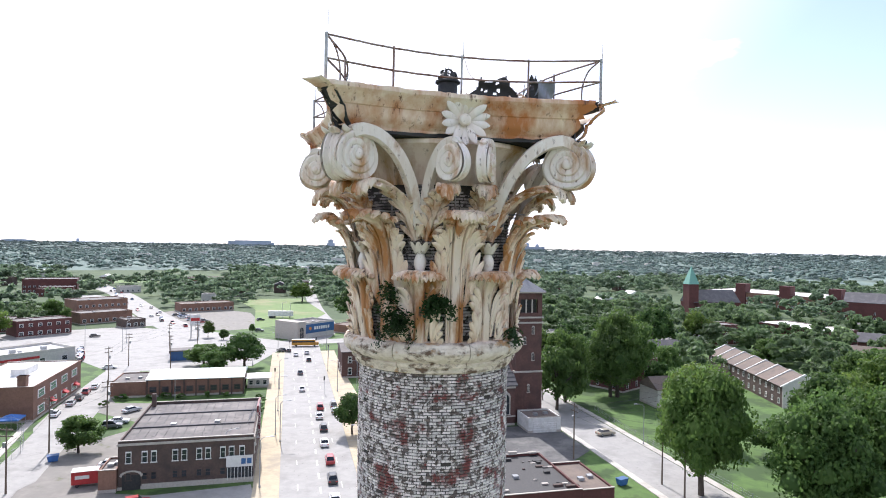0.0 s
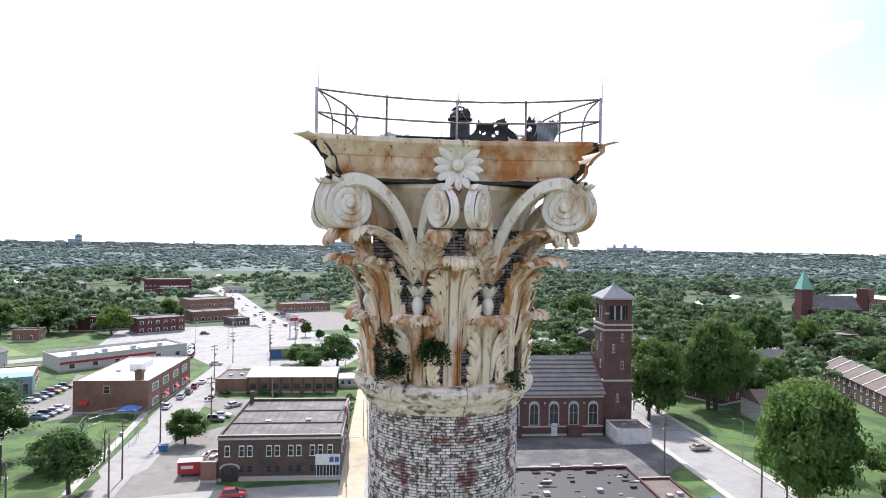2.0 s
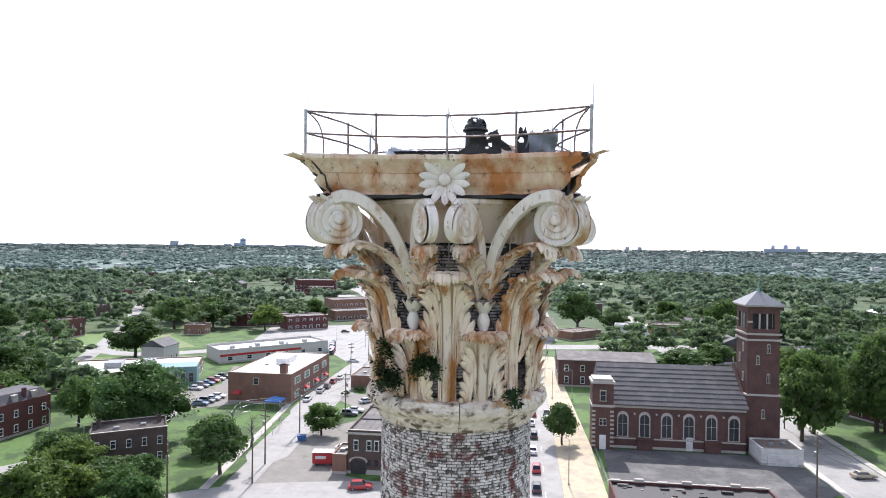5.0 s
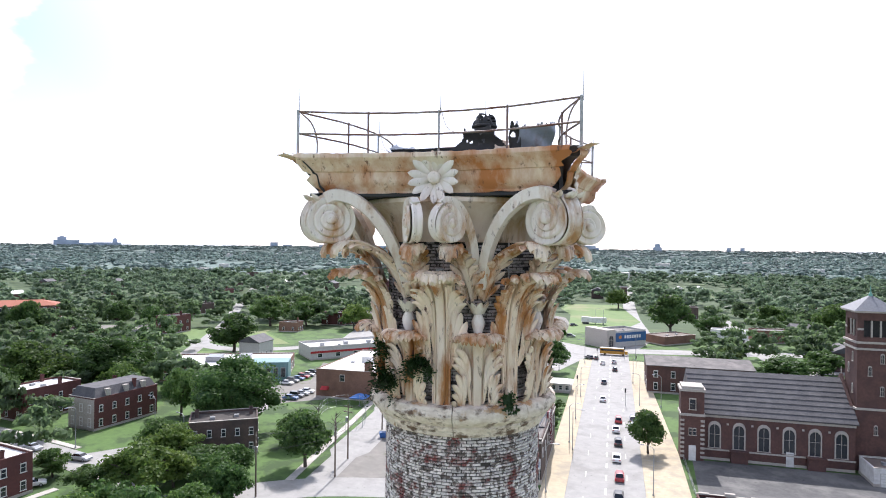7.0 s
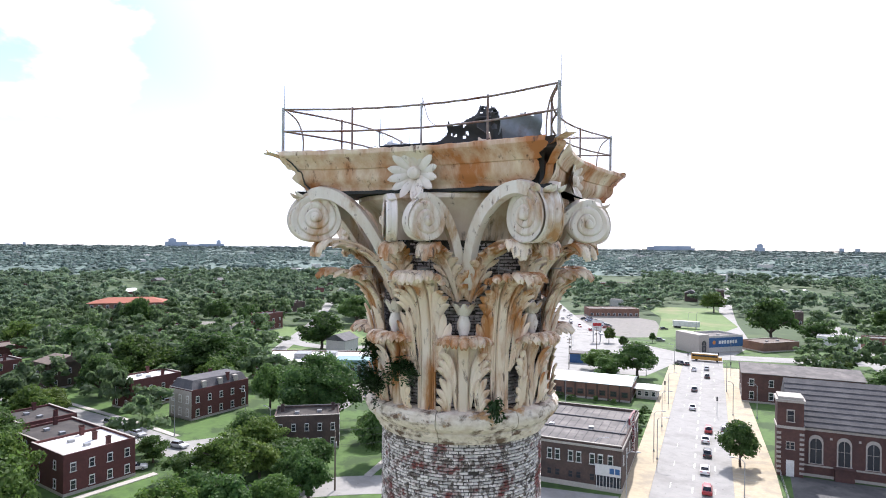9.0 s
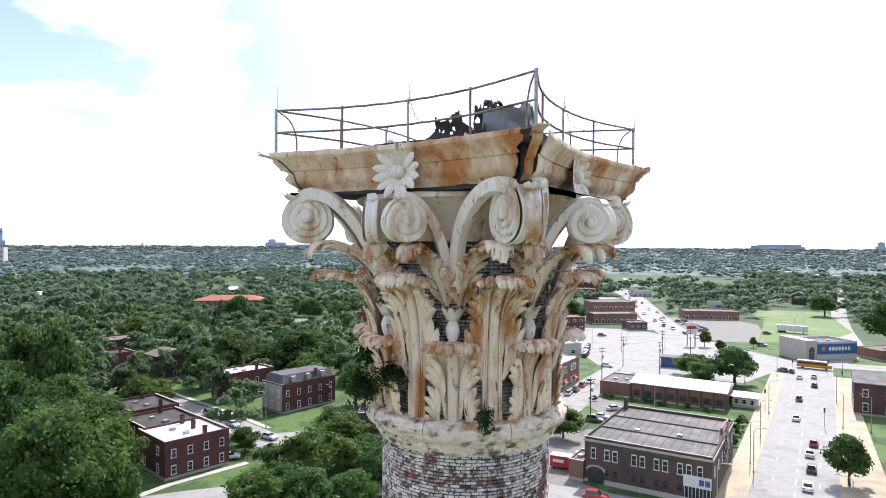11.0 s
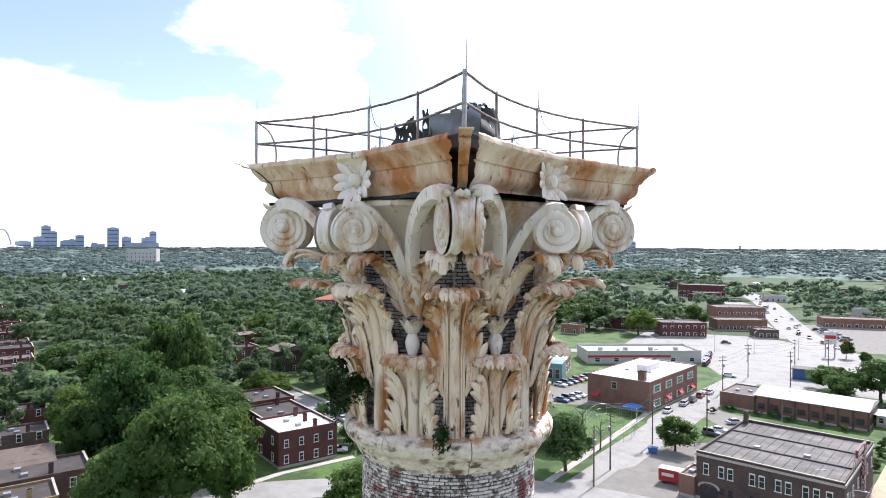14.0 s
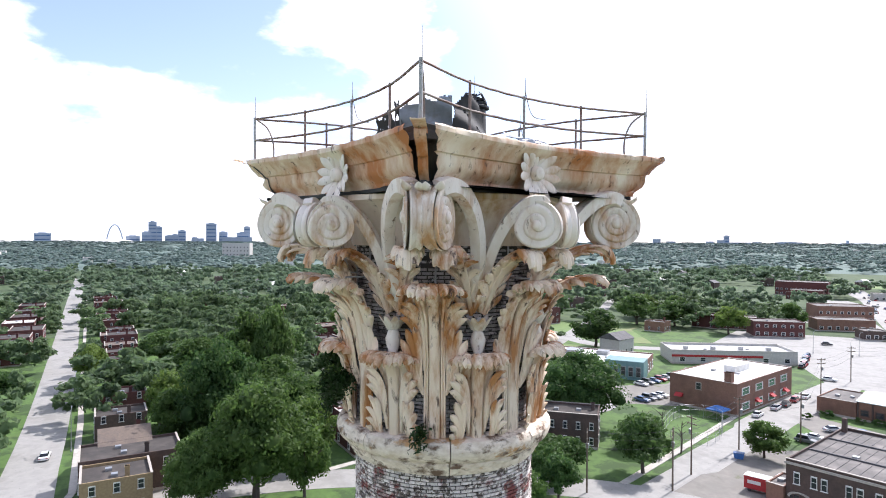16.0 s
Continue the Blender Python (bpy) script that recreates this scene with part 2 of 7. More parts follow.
def spline(pts, n):
    """n points along a smooth curve through pts, evenly by length."""
    P = np.array(pts, float)
    P = np.vstack([2 * P[0] - P[1], P, 2 * P[-1] - P[-2]])
    out = []
    for i in range(1, len(P) - 2):
        for t in np.linspace(0, 1, 24, endpoint=False):
            a, b, c, d = P[i - 1:i + 3]
            out.append(0.5 * (2 * b + (c - a) * t + (2 * a - 5 * b + 4 * c - d) * t * t + (3 * b - a - 3 * c + d) * t ** 3))
    out.append(P[-2])
    out = np.array(out)
    s = np.r_[0, np.cumsum(np.linalg.norm(np.diff(out, axis=0), axis=1))]
    return np.stack([np.interp(np.linspace(0, s[-1], n), s, out[:, k]) for k in range(out.shape[1])], -1)


# ---------------------------------------------------------------- the column
TURN = 12.7                            # the street grid and the capital, degrees
tower = thing("water_tower", pose(0, 0, 0, 0, 0, TURN), "tall Corinthian column of whitewashed brick with a rusting iron capital", "water tower")

shaft = part("shaft", Shape().lathe([(2.06, 0.0), (2.06, 8.0), (2.0, 20.0), (1.86, 37.0), (1.845, 40.75), (0.0, 40.75)], 72), MORTAR, tower, "brick shaft with dark open joints", True)
core = part("core", Shape().lathe([(1.80, 40.7), (1.80, 43.2), (1.86, 45.05), (0.0, 45.05)], 64), MORTAR, tower, "sooty brick core behind the leaves", True)

# ring below the leaves, in eight cast pieces
RING = [(1.85, 40.70), (1.93, 40.70), (1.97, 40.74), (1.99, 40.84), (2.05, 40.87), (2.07, 40.93), (2.05, 40.96), (2.11, 41.00), (2.16, 41.03),
        (2.235, 41.10), (2.275, 41.20), (2.265, 41.30), (2.21, 41.385), (2.12, 41.42), (1.80, 41.43)]
for i in range(8):
    a0 = math.radians(45 * i + 8)
    prof = [(r + random.uniform(-0.006, 0.006), z + random.uniform(-0.004, 0.004)) for r, z in RING]
    part("ring_piece", Shape().lathe(prof, 14, a0 + 0.004, a0 + math.pi / 4 - 0.004), STONE, tower, "", True)


class Leaf:
    """A cast acanthus leaf along a spine given as (radius, degrees, height); places on it are (metres aside, metres along, metres proud)."""
    def __init__(self, line, wrap=1.0, broad=1.0):
        self.broad = broad
        pts = [(r * math.cos(radians(q)), r * math.sin(radians(q)), z) for r, q, z in line]
        self.m = spline(pts, 160)
        self.long = float(np.linalg.norm(np.diff(self.m, axis=0), axis=1).sum())
        self.t = np.gradient(self.m, axis=0)
        self.t /= np.linalg.norm(self.t, axis=1, keepdims=True)
        side = np.stack([-self.m[:, 1], self.m[:, 0], 0 * self.m[:, 0]], -1)
        side -= self.t * (side * self.t).sum(1, keepdims=True)
        self.b = side / np.linalg.norm(side, axis=1, keepdims=True)
        self.n = np.cross(self.b, self.t)
        self.wrap = wrap
        self.shape = Shape()

    def at(self, s, u, h=0.0, fall=0.0):
        f = min(158.999, max(0.0, u / self.long * 159))
        j = int(f)
        w = f - j
        mix = lambda k: k[j] * (1 - w) + k[j + 1] * w
        m, t, b, n = mix(self.m), mix(self.t), mix(self.b), mix(self.n)
        over = u - f / 159 * self.long
        p = m + t * over + b * s + n * h
        p[:2] -= m[:2] / np.linalg.norm(m[:2]) * self.wrap * s * s / 4.2
        p[2] -= fall
        return tuple(p)

    def lobe(self, p0, bend, p1, w0, w1, lift=0.03, bulge=0.05, tip=0.10, fall=0.0, thick=0.03, groove=0.02, full=0.68):
        """A rounded, grooved leaflet from p0 by way of bend to p1 (aside, along)."""
        p0, bend, p1 = (np.array(q, float) * (self.broad, 1) for q in (p0, bend, p1))
        pts, na, nv = [], 11, 9
        for j in range(na):
            t = j / (na - 1)
            c = p0 * (1 - t) ** 2 + bend * 2 * t * (1 - t) + p1 * t * t
            d = (bend - p0) * 2 * (1 - t) + (p1 - bend) * 2 * t
            d /= np.linalg.norm(d) + 1e-9
            e = np.array((d[1], -d[0]))
            w = w0 + (w1 - w0) * math.sin(math.pi / 2 * min(1, t / full)) ** 1.3
            if t > full:
                w *= math.sqrt(max(0.02, 1 - ((t - full) / (1 - full)) ** 2))
            for i in range(nv):
                v = 2 * i / (nv - 1) - 1
                q = c + e * v * w / 2
                h = lift * min(1, 3 * t + 0.3) + bulge * (1 - v * v) - groove * math.exp(-(v / 0.28) ** 2) * (1 - 0.6 * t) + tip * t * t
                pts.append(self.at(q[0], q[1], h, fall * t * t))
        self.shape.grid(pts, nv, na, (), thick)

    def strip(self, rows_, section, thick=0.04, n=44):
        """A band along the spine: rows (along, middle aside, half width), section (part of half width, proud)."""
        us, ms, ws = zip(*rows_)
        pts = []
        for j in range(n):
            u = us[0] + (us[-1] - us[0]) * j / (n - 1)
            m, w = float(np.interp(u, us, ms)), float(np.interp(u, us, ws))
            pts += [self.at(m + w * a, u, h) for a, h in section]
        self.shape.grid(pts, len(section), n, (), thick)

    def lip(self, u0, half, reach, count, length, width, rnd):
        """The overhanging toe: a curled tongue edged with hanging rounded fingers."""
        for i in range(count):
            a = math.pi * (0.5 + i) / count - math.pi / 2
            sa, ca = math.sin(a), math.cos(a)
            k = rnd.uniform(0.85, 1.15)
            p0 = (half * 0.84 * sa, u0 + reach * 0.80 * ca - 0.06)
            p1 = (half * 1.10 * sa, u0 + reach * ca + length * 0.5 * k)
            self.lobe(p0, (half * 1.04 * sa, u0 + reach * 0.98 * ca), p1, width * 0.6, width, 0.0, -0.075, 0.0, length * k * 0.62, 0.05, -0.045, 0.5)


RIB = [(-1.0, -0.03), (-0.92, 0.05), (-0.7, 0.075), (0.0, 0.085), (0.7, 0.075), (0.92, 0.05), (1.0, -0.03)]
FLUTE = [(-1.0, 0.0), (-0.8, 0.04), (-0.3, 0.045), (0.0, 0.015), (0.3, 0.045), (0.8, 0.04), (1.0, 0.0)]
WEB = [(-1.0, -0.02), (-0.8, -0.045), (-0.55, -0.015), (-0.35, -0.05), (0.0, -0.03), (0.35, -0.05), (0.55, -0.015), (0.8, -0.045), (1.0, -0.02)]


def lower_leaf():
    lf, rnd = Leaf([(1.985, 0, 41.41), (2.0, 0, 41.9), (2.03, 0, 42.4), (2.11, 0, 42.70), (2.27, 0, 42.89), (2.43, 0, 42.96), (2.56, 0, 42.93), (2.63, 0, 42.85)], 1.0, 1.06), random.Random(1)
    lf.strip([(0, 0, 0.10), (0.9, 0, 0.115), (1.35, 0, 0.12), (1.6, 0, 0.16), (lf.long - 0.06, 0, 0.10)], RIB)
    lf.strip([(0.02, 0, 0.16), (0.5, 0, 0.16), (0.95, 0, 0.22), (1.3, 0, 0.38), (1.5, 0, 0.42), (lf.long - 0.12, 0, 0.20)], WEB, 0.03)
    for s in (-1, 1):
        for p0, bend, p1, w0, w1 in (((0.15, 0.10), (0.20, 0.85), (0.53, 0.93), 0.05, 0.165), ((0.145, 0.2), (0.19, 0.9), (0.53, 1.14), 0.05, 0.165), ((0.14, 0.3), (0.18, 1.1), (0.47, 1.36), 0.05, 0.165)):
            lf.lobe((s * p0[0], p0[1]), (s * bend[0], bend[1]), (s * p1[0], p1[1]), w0, w1, 0.045)
        for p0, bend, p1, w0, w1 in (((0.28, 0.0), (0.25, 0.45), (0.29, 0.72), 0.08, 0.12), ((0.30, 0.0), (0.29, 0.5), (0.45, 0.73), 0.07, 0.145), ((0.32, 0.0), (0.32, 0.34), (0.52, 0.50), 0.06, 0.135), ((0.36, 0.0), (0.36, 0.2), (0.52, 0.29), 0.06, 0.125), ((0.43, -0.02), (0.44, 0.06), (0.52, 0.13), 0.08, 0.11)):
            lf.lobe((s * p0[0], p0[1]), (s * bend[0], bend[1]), (s * p1[0], p1[1]), w0, w1, 0.085, 0.055, 0.10)
    lf.lip(1.46, 0.48, lf.long - 1.46 - 0.16, 9, 0.19, 0.118, rnd)
    return lf.shape


def middle_leaf(tip, seed):
    lf, rnd = Leaf([(1.97, 0, 41.42), (1.98, 0, 42.4), (2.03, 0, 43.1), (2.14, 0, 43.62), (2.36, 0, 43.98), (2.62, 0, 44.15), (tip - 0.35, 0, 44.25), (tip - 0.12, 0, 44.26), (tip, 0, 44.20), (tip + 0.03, 0, 44.11)], 1.0, 1.10), random.Random(seed)
    end = lf.long
    lf.strip([(0, 0, 0.12), (1.6, 0, 0.105), (2.4, 0, 0.10), (2.9, 0, 0.13), (end - 0.1, 0, 0.09)], RIB)
    for s in (-1, 1):
        lf.strip([(0, s * 0.165, 0.045), (1.5, s * 0.155, 0.05), (2.2, s * 0.19, 0.07), (2.75, s * 0.26, 0.09)], FLUTE, 0.03)
    lf.strip([(0.9, 0, 0.15), (1.4, 0, 0.17), (1.9, 0, 0.19), (2.3, 0, 0.24), (2.6, 0, 0.36), (2.85, 0, 0.40), (end - 0.15, 0, 0.13)], WEB, 0.03)
    for s in (-1, 1):
        for p0, bend, p1, w0, w1 in (((0.17, 1.25), (0.22, 2.2), (0.55, 2.32), 0.05, 0.17), ((0.16, 1.4), (0.20, 2.3), (0.56, 2.54), 0.05, 0.18), ((0.16, 1.6), (0.20, 2.5), (0.52, 2.77), 0.05, 0.18)):
            lf.lobe((s * p0[0], p0[1]), (s * bend[0], bend[1]), (s * p1[0], p1[1]), w0, w1, 0.04)
        for p0, bend, p1, w0, w1 in (((0.22, 0.95), (0.27, 1.7), (0.31, 2.16), 0.06, 0.15), ((0.21, 0.9), (0.33, 1.6), (0.45, 2.10), 0.06, 0.165), ((0.20, 0.85), (0.36, 1.4), (0.55, 1.88), 0.06, 0.17), ((0.19, 0.8), (0.36, 1.25), (0.56, 1.64), 0.06, 0.165)):
            lf.lobe((s * p0[0], p0[1]), (s * bend[0], bend[1]), (s * p1[0], p1[1]), w0, w1, 0.095, 0.055, 0.10)
    lf.lip(2.78, 0.47, end - 2.78 - 0.2, 10, 0.19, 0.118, rnd)
    return lf.shape


def calyx_leaf(s, line, seed):
    """One of the pair that springs from a bud: rounded scallops on the bud's side, narrow feathers on the other."""
    lf, rnd = Leaf([(r, s * q, z) for r, q, z in line], 0.4), random.Random(seed)
    end = lf.long
    lf.strip([(0, 0, 0.04), (0.6, 0, 0.075), (1.2, 0, 0.09), (end - 0.1, 0, 0.07)], RIB)
    lf.strip([(0, 0, 0.09), (0.5, 0, 0.14), (1.1, 0, 0.17), (end - 0.12, 0, 0.13)], WEB, 0.03)
    n = 6
    for i in range(n):
        u = 0.02 + (end - 0.75) * i / (n - 1)
        w = 0.155 + 0.025 * math.sin(math.pi * i / (n - 1))
        lf.lobe((-s * 0.05, u), (-s * 0.12, u + 0.20), (-s * (0.30 + 0.05 * math.sin(math.pi * i / n)), u + 0.31), 0.08, w, 0.03, 0.04, 0.07)
        lf.lobe((s * 0.06, u + 0.05), (s * 0.14, u + 0.2), (s * 0.27, u + 0.40), 0.05, 0.12, 0.01, 0.02, -0.03)
    lf.lip(end - 0.40, 0.19, 0.26, 5, 0.16, 0.095, rnd)
    return lf.shape


ROW1 = lower_leaf().mesh("lower_leaf", IRON, True)
ROW2 = [middle_leaf(tip, 2 + k).mesh("middle_leaf", IRON, True) for k, tip in enumerate((3.02, 3.42))]
CORNER_LINE = [(2.00, 3.5, 43.70), (2.09, 5.5, 44.02), (2.26, 8.5, 44.40), (2.58, 12, 44.70), (2.98, 15, 44.88), (3.32, 17, 44.88), (3.46, 17.6, 44.76), (3.46, 17.6, 44.64)]
SCROLL_LINE = [(2.00, 3.5, 43.70), (2.08, 5.8, 44.02), (2.20, 8.8, 44.38), (2.42, 11.5, 44.66), (2.70, 13.5, 44.82), (2.92, 14.5, 44.80), (3.0, 14.8, 44.70), (3.0, 14.8, 44.60)]
CALYX = {(kind, s): calyx_leaf(s, line, 20 + 2 * k + s).mesh(kind, IRON, True) for k, (kind, line) in enumerate((("corner_leaf", CORNER_LINE), ("scroll_leaf", SCROLL_LINE))) for s in (-1, 1)}
for k in range(8):
    part("lower_leaf", ROW1, IRON, tower, "", m=pose(0, 0, 0, 0, 0, -90 + 22.5 + 45 * k))
    part("middle_leaf", ROW2[k % 2], IRON, tower, "", m=pose(0, 0, 0, 0, 0, -90 + 45 * k))
    for kind, s in (("corner_leaf", 1 if k % 2 == 0 else -1), ("scroll_leaf", -1 if k % 2 == 0 else 1)):
        part(kind, CALYX[kind, s], IRON, tower, "", m=pose(0, 0, 0, 0, 0, -90 + 22.5 + 45 * k))

# vase-shaped stalks with a cup of petals between the leaves
STALK_ME = Shape().lathe([(0.035, 42.75), (0.06, 42.92), (0.135, 43.14), (0.145, 43.24), (0.10, 43.36), (0.075, 43.42), (0.12, 43.47), (0.16, 43.54), (0.0, 43.56)], 20, cx=2.06).mesh("bud", IRON_PALE, True)
cup = Shape()
for i in range(7):
    for k in range(5):
        t, v = i / 6, k / 4 * 2 - 1
        w = 0.085 * math.sin(math.pi * (0.22 + 0.68 * t)) ** 0.7
        cup.v.append((0.10 + 0.16 * t ** 1.2 + 0.025 * (1 - v * v), v * w, 43.42 + 0.25 * t - 0.02 * v * v))
cup.f = [(i * 5 + k, i * 5 + k + 1, i * 5 + k + 6, i * 5 + k + 5) for i in range(6) for k in range(4)]
CUP_PETAL = cup.mesh("cup_petal", IRON_PALE, True)
for k in range(8):
    bud = part("bud", STALK_ME, IRON_PALE, tower, "", m=pose(0, 0, 0, 0, 0, -90 + 22.5 + 45 * k))
    for j in range(9):
        part("cup_petal", CUP_PETAL, IRON_PALE, bud, m=pose(2.06, 0, 0, 0, 0, 40 * j))

# grey sheet bell under the abacus
bell = Shape().lathe([(1.95, 44.95), (2.02, 45.3), (2.16, 45.55), (2.36, 45.74), (2.47, 45.80), (2.47, 45.89), (2.42, 45.91)], 64)
part("bell", bell, IRON_GREY, tower, "stained grey sheet-metal bell", True)


def scroll_shape(radius, depth, turns=3.6, nr=60, na=64):
    """A volute drum whose outer face looks along +x, its axis on x: a spiral relief with a boss, a rim with a groove."""
    pts = []
    for i in range(nr):
        q = i / (nr - 1)
        for k in range(na + 1):
            th = 2 * math.pi * k / na
            ph = (q * turns - th / (2 * math.pi)) % 1.0
            h = 0.05 * (1 - q) + 0.065 * (ph ** 0.6 * (1 - ph ** 8)) * min(1, q * 5)
            if q < 0.2:
                h = 0.085 + 0.045 * math.sqrt(max(0, 1 - (q / 0.2) ** 2))
            r = radius * q * (1 - 0.03 * math.sin(3 * th))
            pts.append((h, r * math.cos(th), r * math.sin(th)))
    sh = Shape().grid(pts, na + 1, nr)
    rim = [(0.0, 1.0), (-0.03, 1.03), (-0.07, 1.0), (-0.10, 0.955), (-depth * 0.5, 0.94), (-depth + 0.08, 0.96), (-depth + 0.03, 1.02), (-depth, 0.98), (-depth, 0.0)]
    vs, m = [], len(rim)
    for k in range(na):
        th = 2 * math.pi * k / na
        vs += [(x, radius * f * (1 - 0.03 * math.sin(3 * th)) * math.cos(th), radius * f * (1 - 0.03 * math.sin(3 * th)) * math.sin(th)) for x, f in rim]
    return sh.add(vs, [(k * m + j, ((k + 1) % na) * m + j, ((k + 1) % na) * m + j + 1, k * m + j + 1) for k in range(na) for j in range(m - 1)])


BIG_SCROLL = scroll_shape(0.53, 0.22).mesh("volute", IRON_PALE, True)
SMALL_SCROLL = scroll_shape(0.41, 0.22, 2.6).mesh("inner_scroll", IRON_PALE, True)


def ribbon_shape(pts, width, depth, out):
    """A flat band along pts; its broad side looks along out."""
    P = spline(pts, 26)
    T = np.gradient(P, axis=0)
    T /= np.linalg.norm(T, axis=1, keepdims=True)
    o = np.array(out, float)
    S = np.cross(T, o)
    S /= np.linalg.norm(S, axis=1, keepdims=True)
    w = np.array(width) / 2 if np.ndim(width) else np.linspace(width * 0.8, width, 26) / 2
    sec = [(-1, 0.1), (-0.85, 0.0), (-0.78, -0.03), (0.78, -0.03), (0.85, 0.0), (1, 0.1), (1, depth), (-1, depth)]
    vs = [tuple(P[i] + S[i] * a * w[i] - o * b) for i in range(26) for a, b in sec]
    n = len(sec)
    fs = [(i * n + k, i * n + (k + 1) % n, (i + 1) * n + (k + 1) % n, (i + 1) * n + k) for i in range(25) for k in range(n)]
    return Shape().add(vs, fs + [tuple(range(n))[::-1], tuple(range(25 * n, 26 * n))])


STEM = {s: ribbon_shape([(s * 0.84, -1.90, 43.95), (s * 0.90, -2.06, 44.35), (s * 1.08, -2.30, 44.95), (s * 1.40, -2.52, 45.5), (s * 1.80, -2.68, 45.84), (s * 2.18, -2.80, 45.93), (s * 2.40, -2.80, 45.86)],
                        0.30, 0.16, (-0.22 * s, -0.975, 0)).mesh("volute_stem", IRON_PALE, True) for s in (-1, 1)}
SPRIG = {s: ribbon_shape([(s * 0.80, -1.90, 43.95), (s * 0.78, -2.06, 44.4), (s * 0.74, -2.28, 44.95), (s * 0.66, -2.55, 45.4), (s * 0.54, -2.85, 45.68), (s * 0.40, -3.06, 45.74), (s * 0.33, -3.12, 45.66)],
                         0.26, 0.14, (0.62 * s, -0.78, 0)).mesh("scroll_stem", IRON_PALE, True) for s in (-1, 1)}
petal = Shape()
for i in range(9):
    for k in range(9):
        petal.v.append((0.06 * math.sin(math.pi * i / 8) * math.cos(math.pi * (k / 8 - 0.5)) + 0.03 * (i / 8) ** 2, 0.085 * math.sin(math.pi * (i / 8) ** 0.8) * math.sin(math.pi * (k / 8 - 0.5)), 0.05 + 0.27 * i / 8))
petal.f = [(i * 9 + k, i * 9 + k + 1, i * 9 + k + 10, i * 9 + k + 9) for i in range(8) for k in range(8)]
TONGUE = petal.mesh("corner_petal", IRON_PALE, True)
for k in range(4):
    q = Matrix.Rotation(radians(90 * k), 4, "Z")
    for s in (-1, 1):
        part("volute", BIG_SCROLL, IRON_PALE, tower, "", m=q @ pose(s * 2.31, -2.71, 45.42, 0, 0, -90 - 33 * s))
        part("volute_stem", STEM[s], IRON_PALE, tower, "", m=q)
        part("inner_scroll", SMALL_SCROLL, IRON_PALE, tower, "", m=q @ pose(s * 0.44, -3.02, 45.33, 0, 0, -90 + 60 * s))
        part("scroll_stem", SPRIG[s], IRON_PALE, tower, "", m=q)
        part("corner_petal", TONGUE, IRON_PALE, tower, "", m=q @ pose(s * 2.50, -2.80, 45.78, 0, 0, -90 + 25 * s) @ pose(0, 0, 0, 0, 50, 0))
        part("corner_petal", TONGUE, IRON_PALE, tower, "", m=q @ pose(s * 2.64, -2.70, 45.78, 0, 0, -90 + 43 * s) @ pose(0, 0, 0, 0, 54, 0))

# abacus: four concave fascia panels, broken at the horns
FASCIA = [(0.02, 46.80), (0.0, 46.77), (0.0, 46.70), (0.03, 46.66), (0.10, 46.60), (0.17, 46.51), (0.21, 46.43), (0.25, 46.415), (0.26, 46.37), (0.27, 46.25), (0.31, 46.16), (0.40, 46.08), (0.43, 46.03), (0.43, 45.98)]


def edge_y(x):
    return -(2.79 + 0.46 * (abs(x) / 3.25) ** 1.9)


def fascia_shape(seed, tear, ends):
    rnd = random.Random(seed)
    nx = 61
    pts = []
    for inset, z in FASCIA:
        lo, hi = ends[0] - inset * 0.9 - tear[0] * rnd.random(), ends[1] - inset * 0.9 - tear[1] * rnd.random()
        for i in range(nx):
            x = -lo + (lo + hi) * i / (nx - 1)
            y = edge_y(x) + inset
            wob = 0.008 * math.sin(7 * x + seed) + rnd.uniform(-0.004, 0.004)
            low = 0.015 * math.sin(3.1 * x + seed) + 0.012 * math.sin(11 * x) if z < 46.05 else 0
            pts.append((x, y + wob, z + low + (rnd.uniform(-0.012, 0.006) if z > 46.76 else 0)))
    return Shape().grid(pts, nx, len(FASCIA), (), -0.03)


for k, (tear, ends, label) in enumerate((((0.16, 0.12), (3.08, 2.86), "rust-streaked fascia panel torn at one end"), ((0.12, 0.06), (2.86, 3.22), ""), ((0.06, 0.06), (3.22, 3.22), ""), ((0.06, 0.2), (3.22, 3.0), ""))):
    part("fascia", fascia_shape(3 + k, tear, ends), IRON_RUST, tower, label, True, Matrix.Rotation(radians(90 * k), 4, "Z"))
horn = Shape()
pts = []
for inset, z in FASCIA:
    for i in range(7):
        y = -0.15 + 0.30 * i / 6
        pts.append((4.58 - inset * 1.45 - 0.05 * math.cos(math.pi * (i - 3) / 6), y * (1 - 0.5 * inset), z))
horn.grid(pts, 7, len(FASCIA), (), -0.03)
HORN = horn.mesh("horn", IRON_RUST, True)
for k, (turn, back) in enumerate(((-45, 0.30), (45, 0.02), (135, 0.02))):
    part("horn", HORN, IRON_RUST, tower, "", m=pose(0, 0, 0, 0, 0, turn) @ pose(-back, 0, -0.3 * back) @ Matrix.Diagonal((1, 0.62 if back > 0.1 else 1.25, 1, 1)))
# torn corners: a scrap of cornice left over black fill for the shaded hollow
for turn, reach, wide, thin in ((-135, 0.0, 1.7, 0.30), (-45, 0.0, 0.75, 0.20)):
    q = pose(0, 0, 0, 0, 0, turn)
    part("torn_horn", HORN, IRON_RUST, tower, "torn scrap of rusty cornice", m=q @ pose(reach, 0, 46.80 * (1 - thin)) @ Matrix.Diagonal((1, wide, thin, 1)))
ragged = Shape()
for i in range(3):
    ragged.grid([(4.24 - inset * 1.2 - 0.16 * i - 0.03 * math.sin(9 * z + i), -0.20 + 0.4 * j / 4, z - 0.03) for inset, z in FASCIA for j in range(5)], 5, len(FASCIA), (), 0.02)
